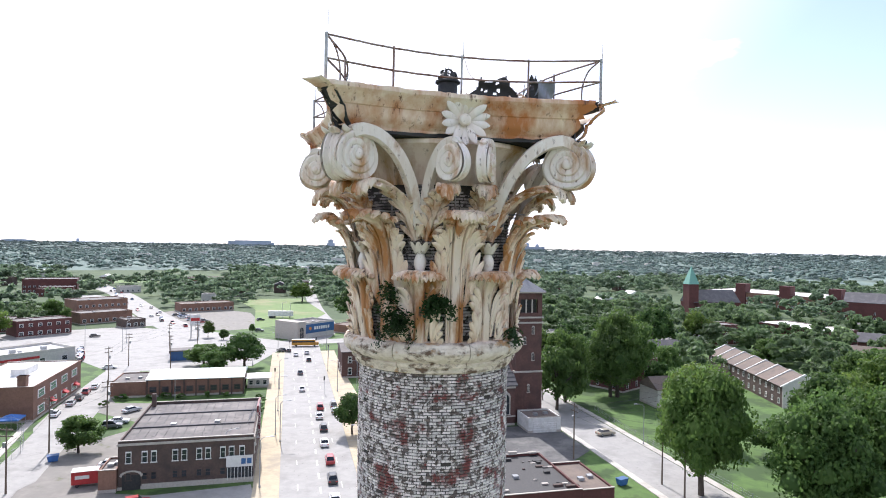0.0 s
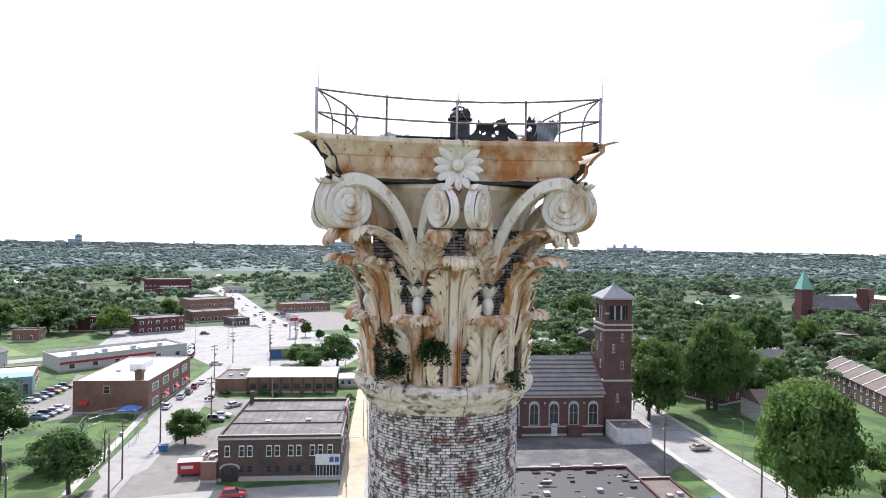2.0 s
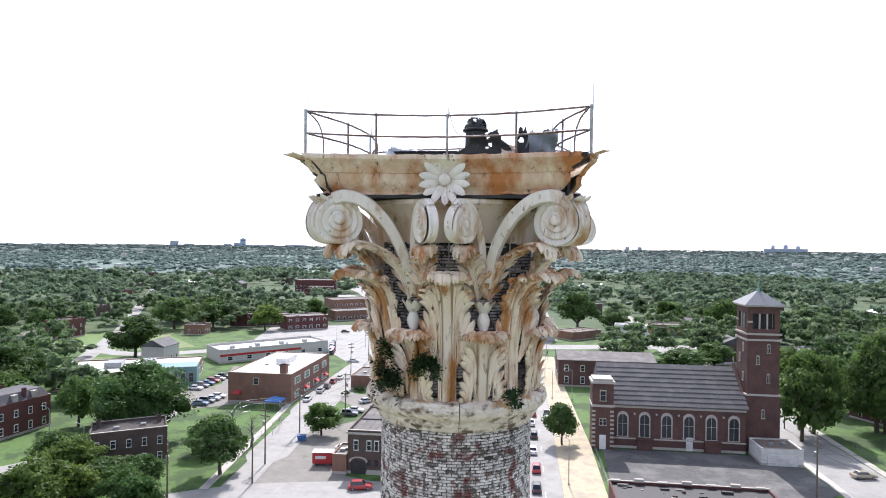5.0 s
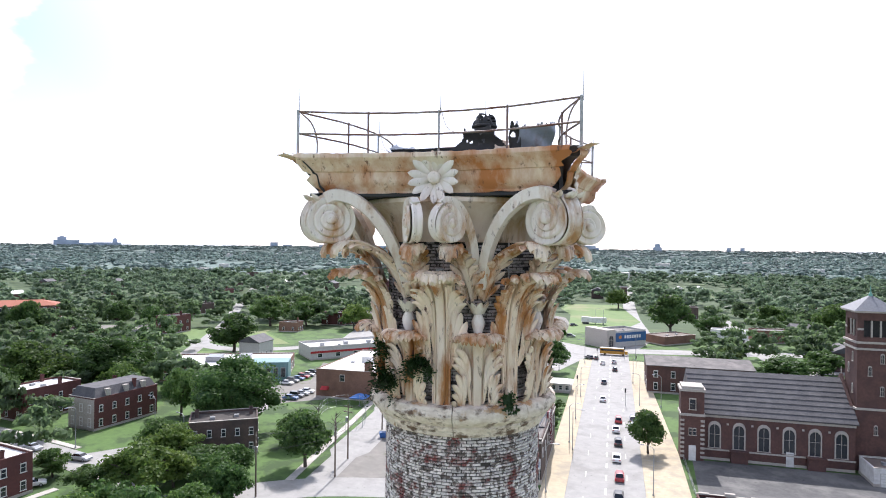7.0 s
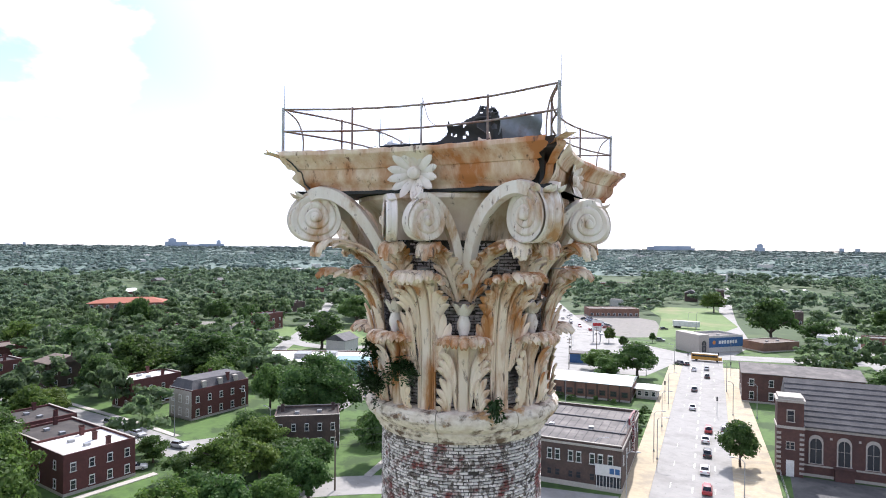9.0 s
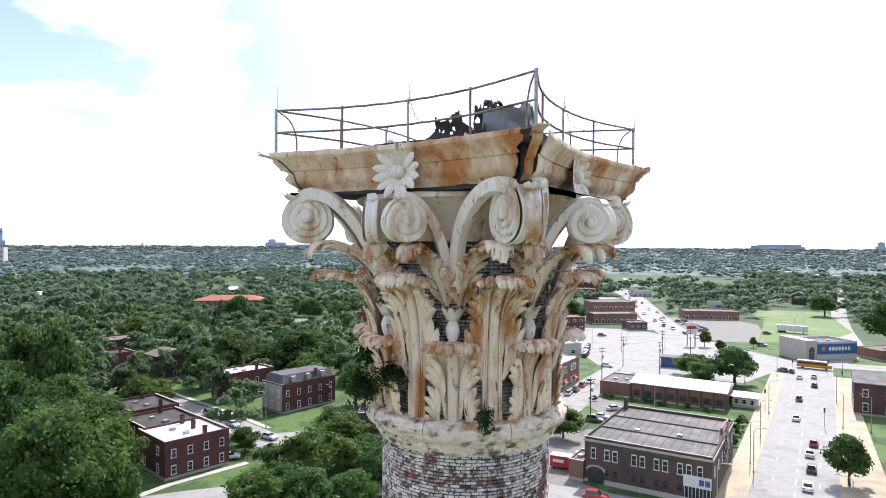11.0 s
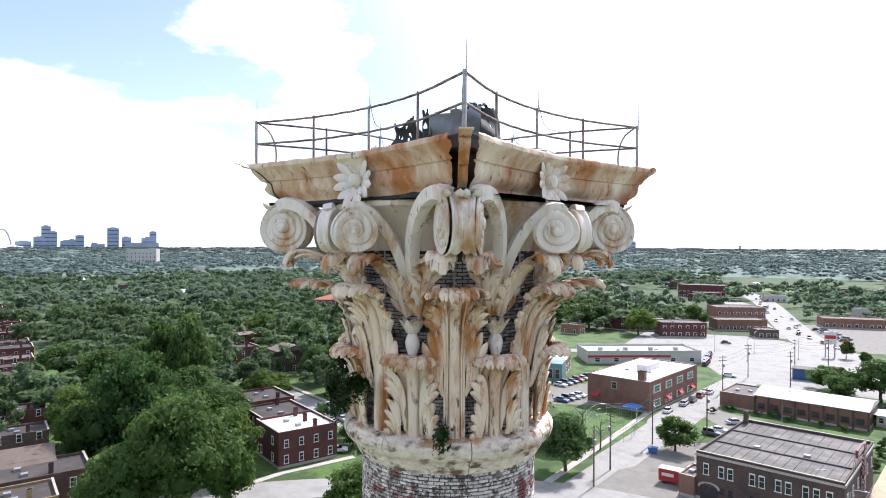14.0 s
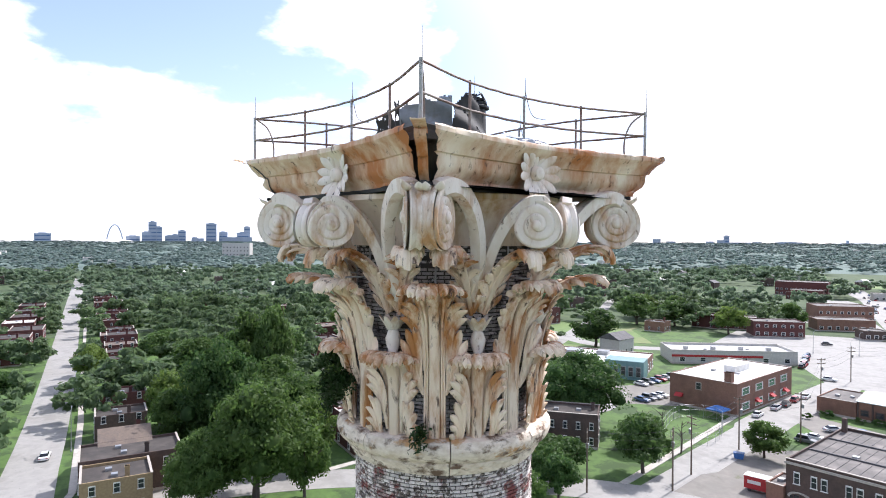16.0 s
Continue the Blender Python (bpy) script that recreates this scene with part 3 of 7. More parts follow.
part("torn_framing", ragged, TAR_AND_SHADE, tower, "black sheets for the shaded hollow of the torn corner", m=pose(0, 0, 0, 0, 0, -135) @ pose(-0.10, 0, 0))
# soffit and inner block in black: shade of the gap and hollow as colour
outline = [(x, edge_y(x) + 0.41) for x in np.linspace(-2.80, 2.80, 15)]
ring4 = [tuple((Matrix.Rotation(radians(90 * k), 4, "Z") @ Vector((x, y, 0)))[:2]) for k in range(4) for x, y in outline]
part("soffit", Shape().prism(ring4, 45.915, 45.975), TAR_AND_SHADE, tower, "soffit coloured black for the shaded gap under the fascia")
part("inner_frame", Shape().prism([(x * 0.93, y * 0.93) for x, y in ring4], 45.975, 46.60), TAR_AND_SHADE, tower, "black fill for the shaded hollow inside the abacus")
deck_o = [(x, edge_y(x) + 0.24) for x in np.linspace(-2.95, 2.95, 19)]
deck_r = [tuple((Matrix.Rotation(radians(90 * k), 4, "Z") @ Vector((x + random.uniform(-.02, .02), y + random.uniform(-.03, .02), 0)))[:2]) for k in range(4) for x, y in deck_o]
part("deck", Shape().prism(deck_r, 46.60, 46.745), TAR_AND_SHADE, tower, "black tarred roof deck")

# ragged felt turned up along the deck's edge
rim_rnd = random.Random(31)
rim_line = deck_r + deck_r[:1]
rim_pts = [(x * k, y * k, z) for z, k in ((46.73, 1.0), (None, 1.015)) for x, y in rim_line for z in ((z or 46.80 + rim_rnd.uniform(0.0, 0.05)),)]
part("felt_edge", Shape().grid(rim_pts, len(rim_line), 2, {(i, 0) for i in range(len(rim_line)) if i % 19 == 18}, 0.02), TAR_AND_SHADE, tower, "ragged black felt edge")

# flowers on the four faces
PETAL = Shape()
for i in range(10):
    for k in range(7):
        u, v = k / 6 * 2 - 1, i / 9
        w = 0.078 * (math.sin(math.pi * min(1, v * 0.9 + 0.1) ** 1.3) ** 0.6) + 0.008
        PETAL.v.append((0.04 + 0.17 * v + 0.03 * (1 - u * u) * math.sin(3.1 * v), u * w * 1.05, 0.09 + 0.46 * v))
PETAL.f = [(i * 7 + k, i * 7 + k + 1, i * 7 + k + 8, i * 7 + k + 7) for i in range(9) for k in range(6)]
PETAL_ME = PETAL.mesh("petal", IRON_PALE, True)
BOSS_ME = Shape().lathe([(0.0, 0.20), (0.06, 0.195), (0.11, 0.17), (0.135, 0.11), (0.13, 0.05), (0.10, 0.0)], 20).mesh("flower_boss", IRON_PALE, True)
for k in range(4):
    q = Matrix.Rotation(radians(90 * k), 4, "Z") @ pose(-0.02, -2.53, 46.28, 0, 0, -90)
    fl = part("flower", BOSS_ME, IRON_PALE, tower, "cast daisy flower with twelve petals", m=q @ pose(0.02, 0, 0, 0, 90, 0))
    for j in range(14):
        part("petal", PETAL_ME, IRON_PALE, fl, "", m=pose(0.02, 0, 0, 0, 90, 0).inverted() @ pose(random.uniform(-.02, .02), 0, 0, 360 / 14 * j + random.uniform(-3, 3), 0, 0))

# thin iron ties behind the leaves
for k in range(8):
    b = Matrix.Rotation(radians(-90 + 45 * k), 4, "Z")
    part("tie_rod", Shape().tube([b @ Vector((1.85, 0, 44.35)), b @ Vector((2.45, 0.0, 44.35))], 0.018, 6).tube([b @ Vector((1.9, 0.0, 44.0)), b @ Vector((1.9, 0.0, 44.95))], 0.018, 6), PIPE_PALE, tower)

# ---------------------------------------------------------------- on the roof of the column
rail = thing("railing", pose(0, 0, 46.745, 0, 0, TURN), "rusty pipe railing with lightning rods round the column's roof", "railing")
sides = [(-2.97, -2.97), (-1.55, -2.49), (-0.02, -2.31), (1.47, -2.47), (2.97, -2.97)]
for k in range(4):
    q = Matrix.Rotation(radians(90 * k), 4, "Z")
    at = [q @ Vector((x, y, 0)) for x, y in sides]
    bow = spline([(p.x, p.y) for p in at], 25)
    for name, z in (("top_rail", 0.965), ("middle_rail", 0.50)):
        part(name, Shape().tube([(x, y, z + 0.004 * math.sin(3 * i)) for i, (x, y) in enumerate(bow)], 0.022, 8), PIPE, rail, "", True)
    for i, p in enumerate(at[:4]):
        corner = i == 0
        part("post", Shape().tube([(p.x, p.y, 0), (p.x, p.y, 1.0)], 0.032 if corner else 0.024, 8).lathe([(0.0, 0), (0.07, 0), (0.07, 0.02), (0.03, 0.05)], 10, cx=p.x, cy=p.y), PIPE_PALE if corner or i == 2 else PIPE, rail, "", True)
        if i in (0, 2):
            part("lightning_rod", Shape().tube([(p.x + .03, p.y, 0.9), (p.x + .03, p.y, 1.46 if corner else 1.32)], 0.010, 6, 0.004), PIPE_PALE, rail)
    c = at[0]
    brace = [(c.x * 0.99, c.y * 0.99, 0.96), (c.x * 0.93, c.y * 0.93, 0.75), (c.x * 0.90, c.y * 0.90, 0.4), (c.x * 0.90, c.y * 0.90, 0.0)]
    part("brace", Shape().tube(spline(brace, 12).tolist(), 0.018, 6), PIPE, rail, "", True)
    m0 = at[2]
    part("loose_wire", Shape().tube(spline([(m0.x + .02, m0.y, 1.1), (m0.x + .18, m0.y + .02, 0.62), (m0.x + .45, m0.y + .1, 0.5)], 10).tolist(), 0.007, 5), PIPE, rail, "", True)


def crumpled(name, x, y, z, w, d, h, turn, tilt, material, label, seed, up=0.0):
    rnd = random.Random(seed)
    n = 11
    pts = []
    ph = [rnd.uniform(0, 6) for _ in range(4)]
    holes = {(rnd.randrange(10), rnd.randrange(10)) for _ in range(4)} | {(i, 9) for i in range(10) if rnd.random() < 0.45} | {(9, i) for i in range(10) if rnd.random() < 0.4}
    for j in range(n):
        for i in range(n):
            u, v = i / (n - 1) - 0.5, j / (n - 1) - 0.5
            k = h * (math.sin(5 * u + ph[0] + 2 * v) * 0.5 + math.sin(7 * v + ph[1]) * 0.35 + rnd.uniform(-0.2, 0.2))
            pts.append((u * w + rnd.uniform(-.02, .02) * w, v * d + rnd.uniform(-.02, .02) * d, k))
    ob = thing(name, pose(x, y, z, 0, 0, turn), label, "debris", "torn roofing on the column")
    part("sheet", Shape().grid(pts, n, n, holes, 0.015), material, ob, "", False, pose(0, 0, up, tilt[0], tilt[1], 0))
    return ob


def on_deck(x, y):
    c, s = math.cos(radians(TURN)), math.sin(radians(TURN))
    return x * c - y * s, x * s + y * c


def plate(p0, p1, profile, holes, material, label, lean=0.0, wave=0.05, seed=0, name="torn_sheet"):
    """A torn upright sheet from p0 to p1 on the deck; profile gives its ragged top as (metres along, height)."""
    rnd = random.Random(seed)
    d = Vector((p1[0] - p0[0], p1[1] - p0[1], 0))
    long, nz = d.length, 26
    nx = max(12, int(long / 0.035))
    top = max(h for _, h in profile)
    xs, hs = zip(*profile)
    pts = [(long * i / nx, wave * math.sin(4.0 * i / nx + seed) + 0.4 * wave * math.sin(9 * j / nz + 5.0 * i / nx) - lean * top * j / nz, top * j / nz) for j in range(nz + 1) for i in range(nx + 1)]
    gone = set()
    for j in range(nz):
        for i in range(nx):
            x, z = long * (i + 0.5) / nx, top * (j + 0.5) / nz
            if z > np.interp(x, xs, hs) + rnd.uniform(-0.007, 0.007) or any(math.hypot(x - hx, z - hz) < hr for hx, hz, hr in holes):
                gone.add((i, j))
    ob = thing(name, pose(p0[0], p0[1], 46.745, 0, 0, math.degrees(math.atan2(d.y, d.x))), label, "debris", "torn roofing on the column")
    part("sheet", Shape().grid(pts, nx + 1, nz + 1, gone, 0.012), material, ob, "", True)
    return ob


curb = thing("roof_curb", pose(*on_deck(-0.6, -1.42), 46.745, 0, 0, TURN), "black tarred roof hatch curb on the deck", "hatch")
part("curb_wall", Shape().box(-0.7, -0.25, 0, 0.7, -0.2, 0.27).box(-0.7, 0.2, 0, 0.7, 0.25, 0.27).box(-0.7, -0.2, 0, -0.65, 0.2, 0.27).box(0.65, -0.2, 0, 0.7, 0.2, 0.27), TAR_AND_SHADE, curb)
part("lid", Shape().box(-0.73, -0.28, 0.27, 0.73, 0.28, 0.295), TAR_AND_SHADE, curb)
plate((-0.25, -1.98), (1.82, -1.70), [(0, 0.04), (0.35, 0.08), (0.7, 0.2), (0.95, 0.27), (1.1, 0.38), (1.18, 0.64), (1.25, 0.54), (1.4, 0.52), (1.62, 0.62), (1.76, 0.68), (1.86, 0.45), (2.0, 0.33), (2.1, 0.2)],
      ((1.22, 0.36, 0.03), (1.32, 0.33, 0.03), (1.6, 0.36, 0.035), (1.52, 0.28, 0.03), (0.75, 0.12, 0.05), (1.55, 0.5, 0.03)), TAR_AND_SHADE, "jagged black roofing felt standing torn up with holes", 0.15, 0.06, 1)
plate((2.16, -1.98), (2.58, -1.20), [(0, 0.5), (0.1, 0.6), (0.3, 0.56), (0.42, 0.66), (0.62, 0.60), (0.7, 0.70), (0.9, 0.72), (1.0, 0.55), (1.1, 0.3)], (), ZINC, "grey zinc sheet standing bent behind the railing", 0.25, 0.07, 2)
plate((2.62, -1.15), (2.12, -0.10), [(0, 0.35), (0.12, 0.6), (0.3, 0.8), (0.62, 0.84), (0.8, 0.74), (1.0, 0.4), (1.16, 0.1)], ((0.35, 0.55, 0.03), (0.42, 0.48, 0.03), (0.6, 0.3, 0.035), (0.66, 0.22, 0.03)), TAR_AND_SHADE, "black perforated roofing sheet leaning up", -0.2, 0.08, 3)
plate((1.98, -1.92), (2.22, -1.98), [(0, 0.3), (0.05, 0.6), (0.1, 0.7), (0.16, 0.6), (0.2, 0.66), (0.26, 0.45)], ((0.1, 0.4, 0.05),), TAR_AND_SHADE, "thin black ragged strip of roofing", 0.1, 0.03, 4)
for (x, y), args in (((1.55, -2.1), (0.8, 0.5, 0.10, 12, (34, 12), IRON_GREY, "crumpled pale brown sheet lying on the deck", 8, 0.16)),
                     ((-1.30, -1.10), (0.75, 0.5, 0.14, -20, (34, 18), ZINC_PALE, "small crumpled pale sheet", 6, 0.30)),
                     ((-1.9, -2.25), (1.0, 0.4, 0.03, 6, (5, 2), TAR_AND_SHADE, "low flap of black roofing felt", 5, 0.05)),
                     ((0.8, 0.9), (1.6, 1.0, 0.15, 40, (30, 0), TAR_AND_SHADE, "heap of black roofing felt", 7, 0.30)),
                     ((2.2, 0.5), (1.4, 0.7, 0.10, 95, (24, 0), ZINC, "crumpled grey sheet along the edge", 9, 0.18))):
    px_, py_ = on_deck(x, y)
    crumpled("torn_sheet", px_, py_, 46.745, args[0], args[1], args[2], args[3] + TURN, args[4], args[5], args[6], args[7], args[8])
vx, vy = on_deck(0.38, 0.50)
vent = thing("roof_vent", pose(vx, vy, 46.745, 0, 0, 20), "blackened broken vent stub with a ragged cap", "vent")
part("pipe", Shape().lathe([(0.46, 0.0), (0.36, 0.35), (0.27, 0.62), (0.255, 1.18), (0.22, 1.18), (0.22, 0.1)], 24), TAR_AND_SHADE, vent, "", True)
part("collar", Shape().lathe([(0.255, 1.10), (0.33, 1.13), (0.33, 1.17), (0.255, 1.20)], 24), TAR_AND_SHADE, vent, "", True)
cap = []
for j in range(9):
    for i in range(25):
        a, t = 2 * math.pi * i / 24, j / 8
        cap.append(((0.27 - 0.12 * t ** 2) * math.cos(a) + 0.04 * math.sin(5 * a + 3 * t), (0.27 - 0.12 * t ** 2) * math.sin(a), 1.19 + 0.27 * t + 0.05 * t * math.sin(3 * a + 1)))
torn = {(i, j) for i in range(24) for j in range(8) if (8 < i < 13 and 1 < j < 6) or (i > 16 and 1 < j and (i * j) % 3) or (j == 7 and i % 4 == 0)}
part("cap", Shape().grid(cap, 25, 9, torn, 0.012), TAR_AND_SHADE, vent, "rusted-through black cap", False)
part("rod", Shape().tube([(0.02, 0, 1.1), (0.02, 0, 1.85)], 0.010, 6, 0.004), PIPE_PALE, vent)


def vine(x, y, z, w, h, n, seed, label):
    rnd = random.Random(seed)
    gx, gy = on_deck(x, y)
    ob = thing("climbing_plant", pose(gx, gy, z, 0, 0, math.degrees(math.atan2(gy, gx))), label, "plant", "weeds on the column")
    stems, lv = Shape(), Shape()
    for i in range(max(3, n // 60)):
        tip = (rnd.uniform(0.0, 0.30), rnd.uniform(-w, w), rnd.uniform(-0.3 * h, h))
        mid = (tip[0] * 0.5 + 0.05, tip[1] * 0.5, tip[2] * 0.6 + 0.12)
        line = spline([(-0.25, tip[1] * 0.2, 0.03), mid, tip, (tip[0] + .05, tip[1] * 1.15, tip[2] - 0.18)], 12)
        stems.tube(line.tolist(), 0.008, 5, 0.003)
        for _ in range(60):
            b = line[rnd.randrange(3, 12)] + np.array([rnd.gauss(0, .06), rnd.gauss(0, .07), rnd.gauss(0, .07)])
            s = rnd.uniform(0.03, 0.065)
            a = Vector((rnd.gauss(0, 1), rnd.gauss(0, 1), rnd.gauss(0, 1))).normalized()
            c = a.orthogonal().normalized()
            lv.add([Vector(b) - a * s, Vector(b) + c * s * .55, Vector(b) + a * s * 1.2, Vector(b) - c * s * .55], [(0, 1, 2, 3)])
    tagged(part("stem", stems, VINE, ob), kind="stuff")
    tagged(part("leaves", lv, VINE, ob), kind="stuff")


vine(-1.28, -1.92, 41.62, 0.36, 0.62, 900, 1, "dark green bush growing out between the iron leaves")
vine(-1.42, -1.72, 42.3, 0.16, 0.42, 300, 5, "dark green sprig climbing over the iron leaves")
vine(-0.42, -2.16, 42.22, 0.30, 0.10, 660, 2, "dark green weed hanging over a cast leaf")
vine(1.42, -1.72, 41.45, 0.12, 0.30, 120, 3, "small green weed growing on the ring")

# ---------------------------------------------------------------- materials of the town
GRASS = mat("mown_grass", (0.080, 0.150, 0.028), (0.058, 0.112, 0.022), 0.6, 0.9, 0.3, (0.12, 0.12, 0.045), 0.06, 0.63, 0.06, d=(0.035, 0.07, 0.014), dscale=0.12, dcut=0.52, jitter=0)
UNDERGROWTH = mat("garden_undergrowth", (0.060, 0.095, 0.034), (0.042, 0.070, 0.026), 0.15, 0.95, 0.4, (0.085, 0.12, 0.042), 0.03, 0.6, 0.06, jitter=0)
# far ground colour lightened and blued to stand for haze
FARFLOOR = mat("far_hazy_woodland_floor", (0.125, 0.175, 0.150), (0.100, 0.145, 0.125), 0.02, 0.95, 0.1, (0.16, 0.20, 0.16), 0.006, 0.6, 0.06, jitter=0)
FIELD = mat("pale_park_grass", (0.13, 0.20, 0.055), (0.10, 0.16, 0.045), 0.2, 0.9, 0.1, (0.20, 0.20, 0.09), 0.03, 0.6, 0.08, jitter=0.05)
CONCRETE = mat("pale_road_concrete", (0.31, 0.30, 0.278), (0.265, 0.258, 0.24), 0.5, 0.85, 0.1, (0.235, 0.228, 0.21), 0.16, 0.57, 0.06, d=(0.19, 0.183, 0.168), dscale=1.2, dcut=0.655, jitter=0.04)
LOT = mat("patched_lot_concrete", (0.22, 0.205, 0.18), (0.17, 0.158, 0.138), 0.4, 0.9, 0.15, (0.18, 0.17, 0.15), 0.15, 0.56, 0.07, d=(0.12, 0.13, 0.07), dscale=0.2, dcut=0.64, jitter=0.05)
ASPHALT = mat("worn_asphalt", (0.10, 0.098, 0.095), (0.07, 0.069, 0.067), 0.8, 0.9, 0.2, (0.15, 0.145, 0.135), 0.15, 0.55, 0.07, d=(0.04, 0.04, 0.04), dscale=0.6, dcut=0.66, jitter=0.05)
PAVING = mat("tan_pavement", (0.46, 0.385, 0.26), (0.38, 0.32, 0.22), 0.8, 0.9, 0.15, (0.32, 0.28, 0.21), 0.25, 0.57, 0.08, jitter=0.06)
PATHS = mat("pale_path_concrete", (0.48, 0.45, 0.40), (0.40, 0.37, 0.33), 0.9, 0.9, 0.1, (0.30, 0.28, 0.24), 0.3, 0.6, jitter=0.04)
RED = mat("dark_red_brick", (0.115, 0.040, 0.034), (0.085, 0.030, 0.027), 2.5, 0.85, 0.3, (0.08, 0.028, 0.024), 0.35, 0.56, jitter=0.12)
BROWN = mat("brown_brick", (0.105, 0.07, 0.055), (0.075, 0.05, 0.042), 2.5, 0.85, 0.3, (0.055, 0.04, 0.035), 0.4, 0.56, jitter=0.1)
TANBRICK = mat("warm_brick", (0.23, 0.125, 0.085), (0.18, 0.095, 0.065), 2.5, 0.85, 0.3, (0.14, 0.075, 0.055), 0.3, 0.57, jitter=0.08)
CHURCH = mat("church_brick", (0.115, 0.058, 0.046), (0.085, 0.043, 0.036), 2.0, 0.85, 0.3, (0.065, 0.036, 0.032), 0.3, 0.56, jitter=0.05)
YELLOW = mat("yellow_brick", (0.30, 0.22, 0.12), (0.24, 0.17, 0.09), 2.5, 0.85, 0.3, jitter=0.08)
TRIM = mat("pale_stone_trim", (0.42, 0.38, 0.33), (0.33, 0.30, 0.26), 3, 0.8, 0.15, jitter=0.08)
WHITE = mat("white_paint", (0.68, 0.67, 0.64), (0.58, 0.57, 0.54), 1.5, 0.6, 0.05, (0.45, 0.43, 0.39), 0.5, 0.62)
SIDING = mat("pale_siding", (0.50, 0.48, 0.44), (0.42, 0.40, 0.37), 1.5, 0.7, 0.1, jitter=0.2)
ROOF_W = mat("white_roof_membrane", (0.70, 0.69, 0.66), (0.60, 0.59, 0.56), 0.8, 0.6, 0.05, (0.42, 0.40, 0.36), 0.25, 0.6)
ROOF_G = mat("pale_green_metal_roof", (0.50, 0.56, 0.53), (0.43, 0.49, 0.46), 0.7, 0.45, 0.05, (0.36, 0.38, 0.34), 0.3, 0.62)
ROOF_D = mat("grey_brown_felt_roof", (0.115, 0.105, 0.098), (0.085, 0.078, 0.072), 1.2, 0.85, 0.2, (0.19, 0.17, 0.155), 0.3, 0.56, d=(0.06, 0.055, 0.05), dscale=0.8, dcut=0.63)
ROOF_K = mat("dark_tarred_roof", (0.050, 0.043, 0.038), (0.036, 0.031, 0.028), 1.2, 0.9, 0.2, (0.085, 0.072, 0.062), 0.3, 0.58, d=(0.025, 0.022, 0.02), dscale=0.8, dcut=0.63)
ROOF_P = mat("pale_slate_roof", (0.17, 0.175, 0.19), (0.12, 0.125, 0.135), 3, 0.7, 0.2)
ROOF_S = mat("slate_shingle_roof", (0.085, 0.082, 0.086), (0.06, 0.058, 0.062), 3, 0.8, 0.3, (0.12, 0.115, 0.115), 0.35, 0.60, jitter=0.1)
ROOF_B = mat("brown_shingle_roof", (0.17, 0.13, 0.10), (0.13, 0.10, 0.08), 3, 0.85, 0.3, (0.10, 0.08, 0.07), 0.4, 0.57, jitter=0.15)
ROOF_R = mat("red_tile_roof", (0.33, 0.11, 0.06), (0.26, 0.085, 0.05), 3, 0.8, 0.3)
COPPER = mat("green_copper", (0.16, 0.36, 0.28), (0.12, 0.28, 0.22), 2, 0.6, 0.1)
TEAL = mat("teal_cladding", (0.16, 0.28, 0.28), (0.12, 0.22, 0.23), 1, 0.5, 0.05)
# blue-grey of aerial haze mixed into the far buildings' base colour
HAZY = mat("haze_tinted_concrete", (0.34, 0.39, 0.46), (0.28, 0.33, 0.40), 0.02, 0.9, 0.0, jitter=0.18)
STEEL = mat("grey_steel", (0.35, 0.36, 0.37), (0.28, 0.29, 0.30), 2, 0.4, 0.05, metal=0.5)
POLE = mat("weathered_pole_wood", (0.16, 0.12, 0.09), (0.11, 0.085, 0.065), 3, 0.9, 0.3, stretch=(3, 3, 0.3))
BARK = mat("bark", (0.095, 0.075, 0.058), (0.06, 0.048, 0.038), 4, 0.95, 0.6, stretch=(1, 1, 0.25))
RUBBER = mat("tyre_rubber", (0.02, 0.02, 0.02), (0.03, 0.03, 0.03), 5, 0.8, 0.1)
SIGN_RED = mat("sign_maroon", (0.16, 0.03, 0.04), (0.12, 0.025, 0.03), 1, 0.6, 0.05)
SIGN_BLUE = mat("sign_blue", (0.03, 0.10, 0.24), (0.025, 0.08, 0.2), 0.5, 0.5, 0.03)
ORANGE = mat("orange_paint", (0.55, 0.20, 0.03), (0.45, 0.16, 0.03), 1, 0.5, 0.02)
BUSYEL = mat("school_bus_yellow", (0.50, 0.24, 0.02), (0.42, 0.2, 0.02), 1, 0.4, 0.02)
AWNING = mat("red_awning", (0.42, 0.03, 0.03), (0.33, 0.025, 0.025), 2, 0.7, 0.05)
BLUECLOTH = mat("blue_canopy", (0.05, 0.16, 0.42), (0.04, 0.12, 0.34), 2, 0.7, 0.05)


def glass_mat(name, tint, rough=0.08):
    m = bpy.data.materials.new(name)
    m.use_nodes = True
    p = m.node_tree.nodes["Principled BSDF"]
    p.inputs["Base Color"].default_value, p.inputs["Roughness"].default_value = (*tint, 1), rough
    p.inputs["Specular IOR Level"].default_value = 0.6
    return m


GLASS = glass_mat("dark_window_glass", (0.03, 0.035, 0.04))
GLASS_G = glass_mat("green_window_glass", (0.05, 0.16, 0.09), 0.25)
CARGLASS = glass_mat("car_glass", (0.015, 0.018, 0.02), 0.05)
LEAF_A = leaf_mat("oak_leaves", (0.038, 0.086, 0.022), (0.120, 0.190, 0.046), 0.55)
LEAF_B = leaf_mat("maple_leaves", (0.056, 0.116, 0.024), (0.160, 0.222, 0.048), 0.5)
LEAF_C = leaf_mat("ash_leaves", (0.040, 0.092, 0.026), (0.122, 0.194, 0.052), 0.55)
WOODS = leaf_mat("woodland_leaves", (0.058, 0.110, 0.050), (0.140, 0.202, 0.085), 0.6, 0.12)
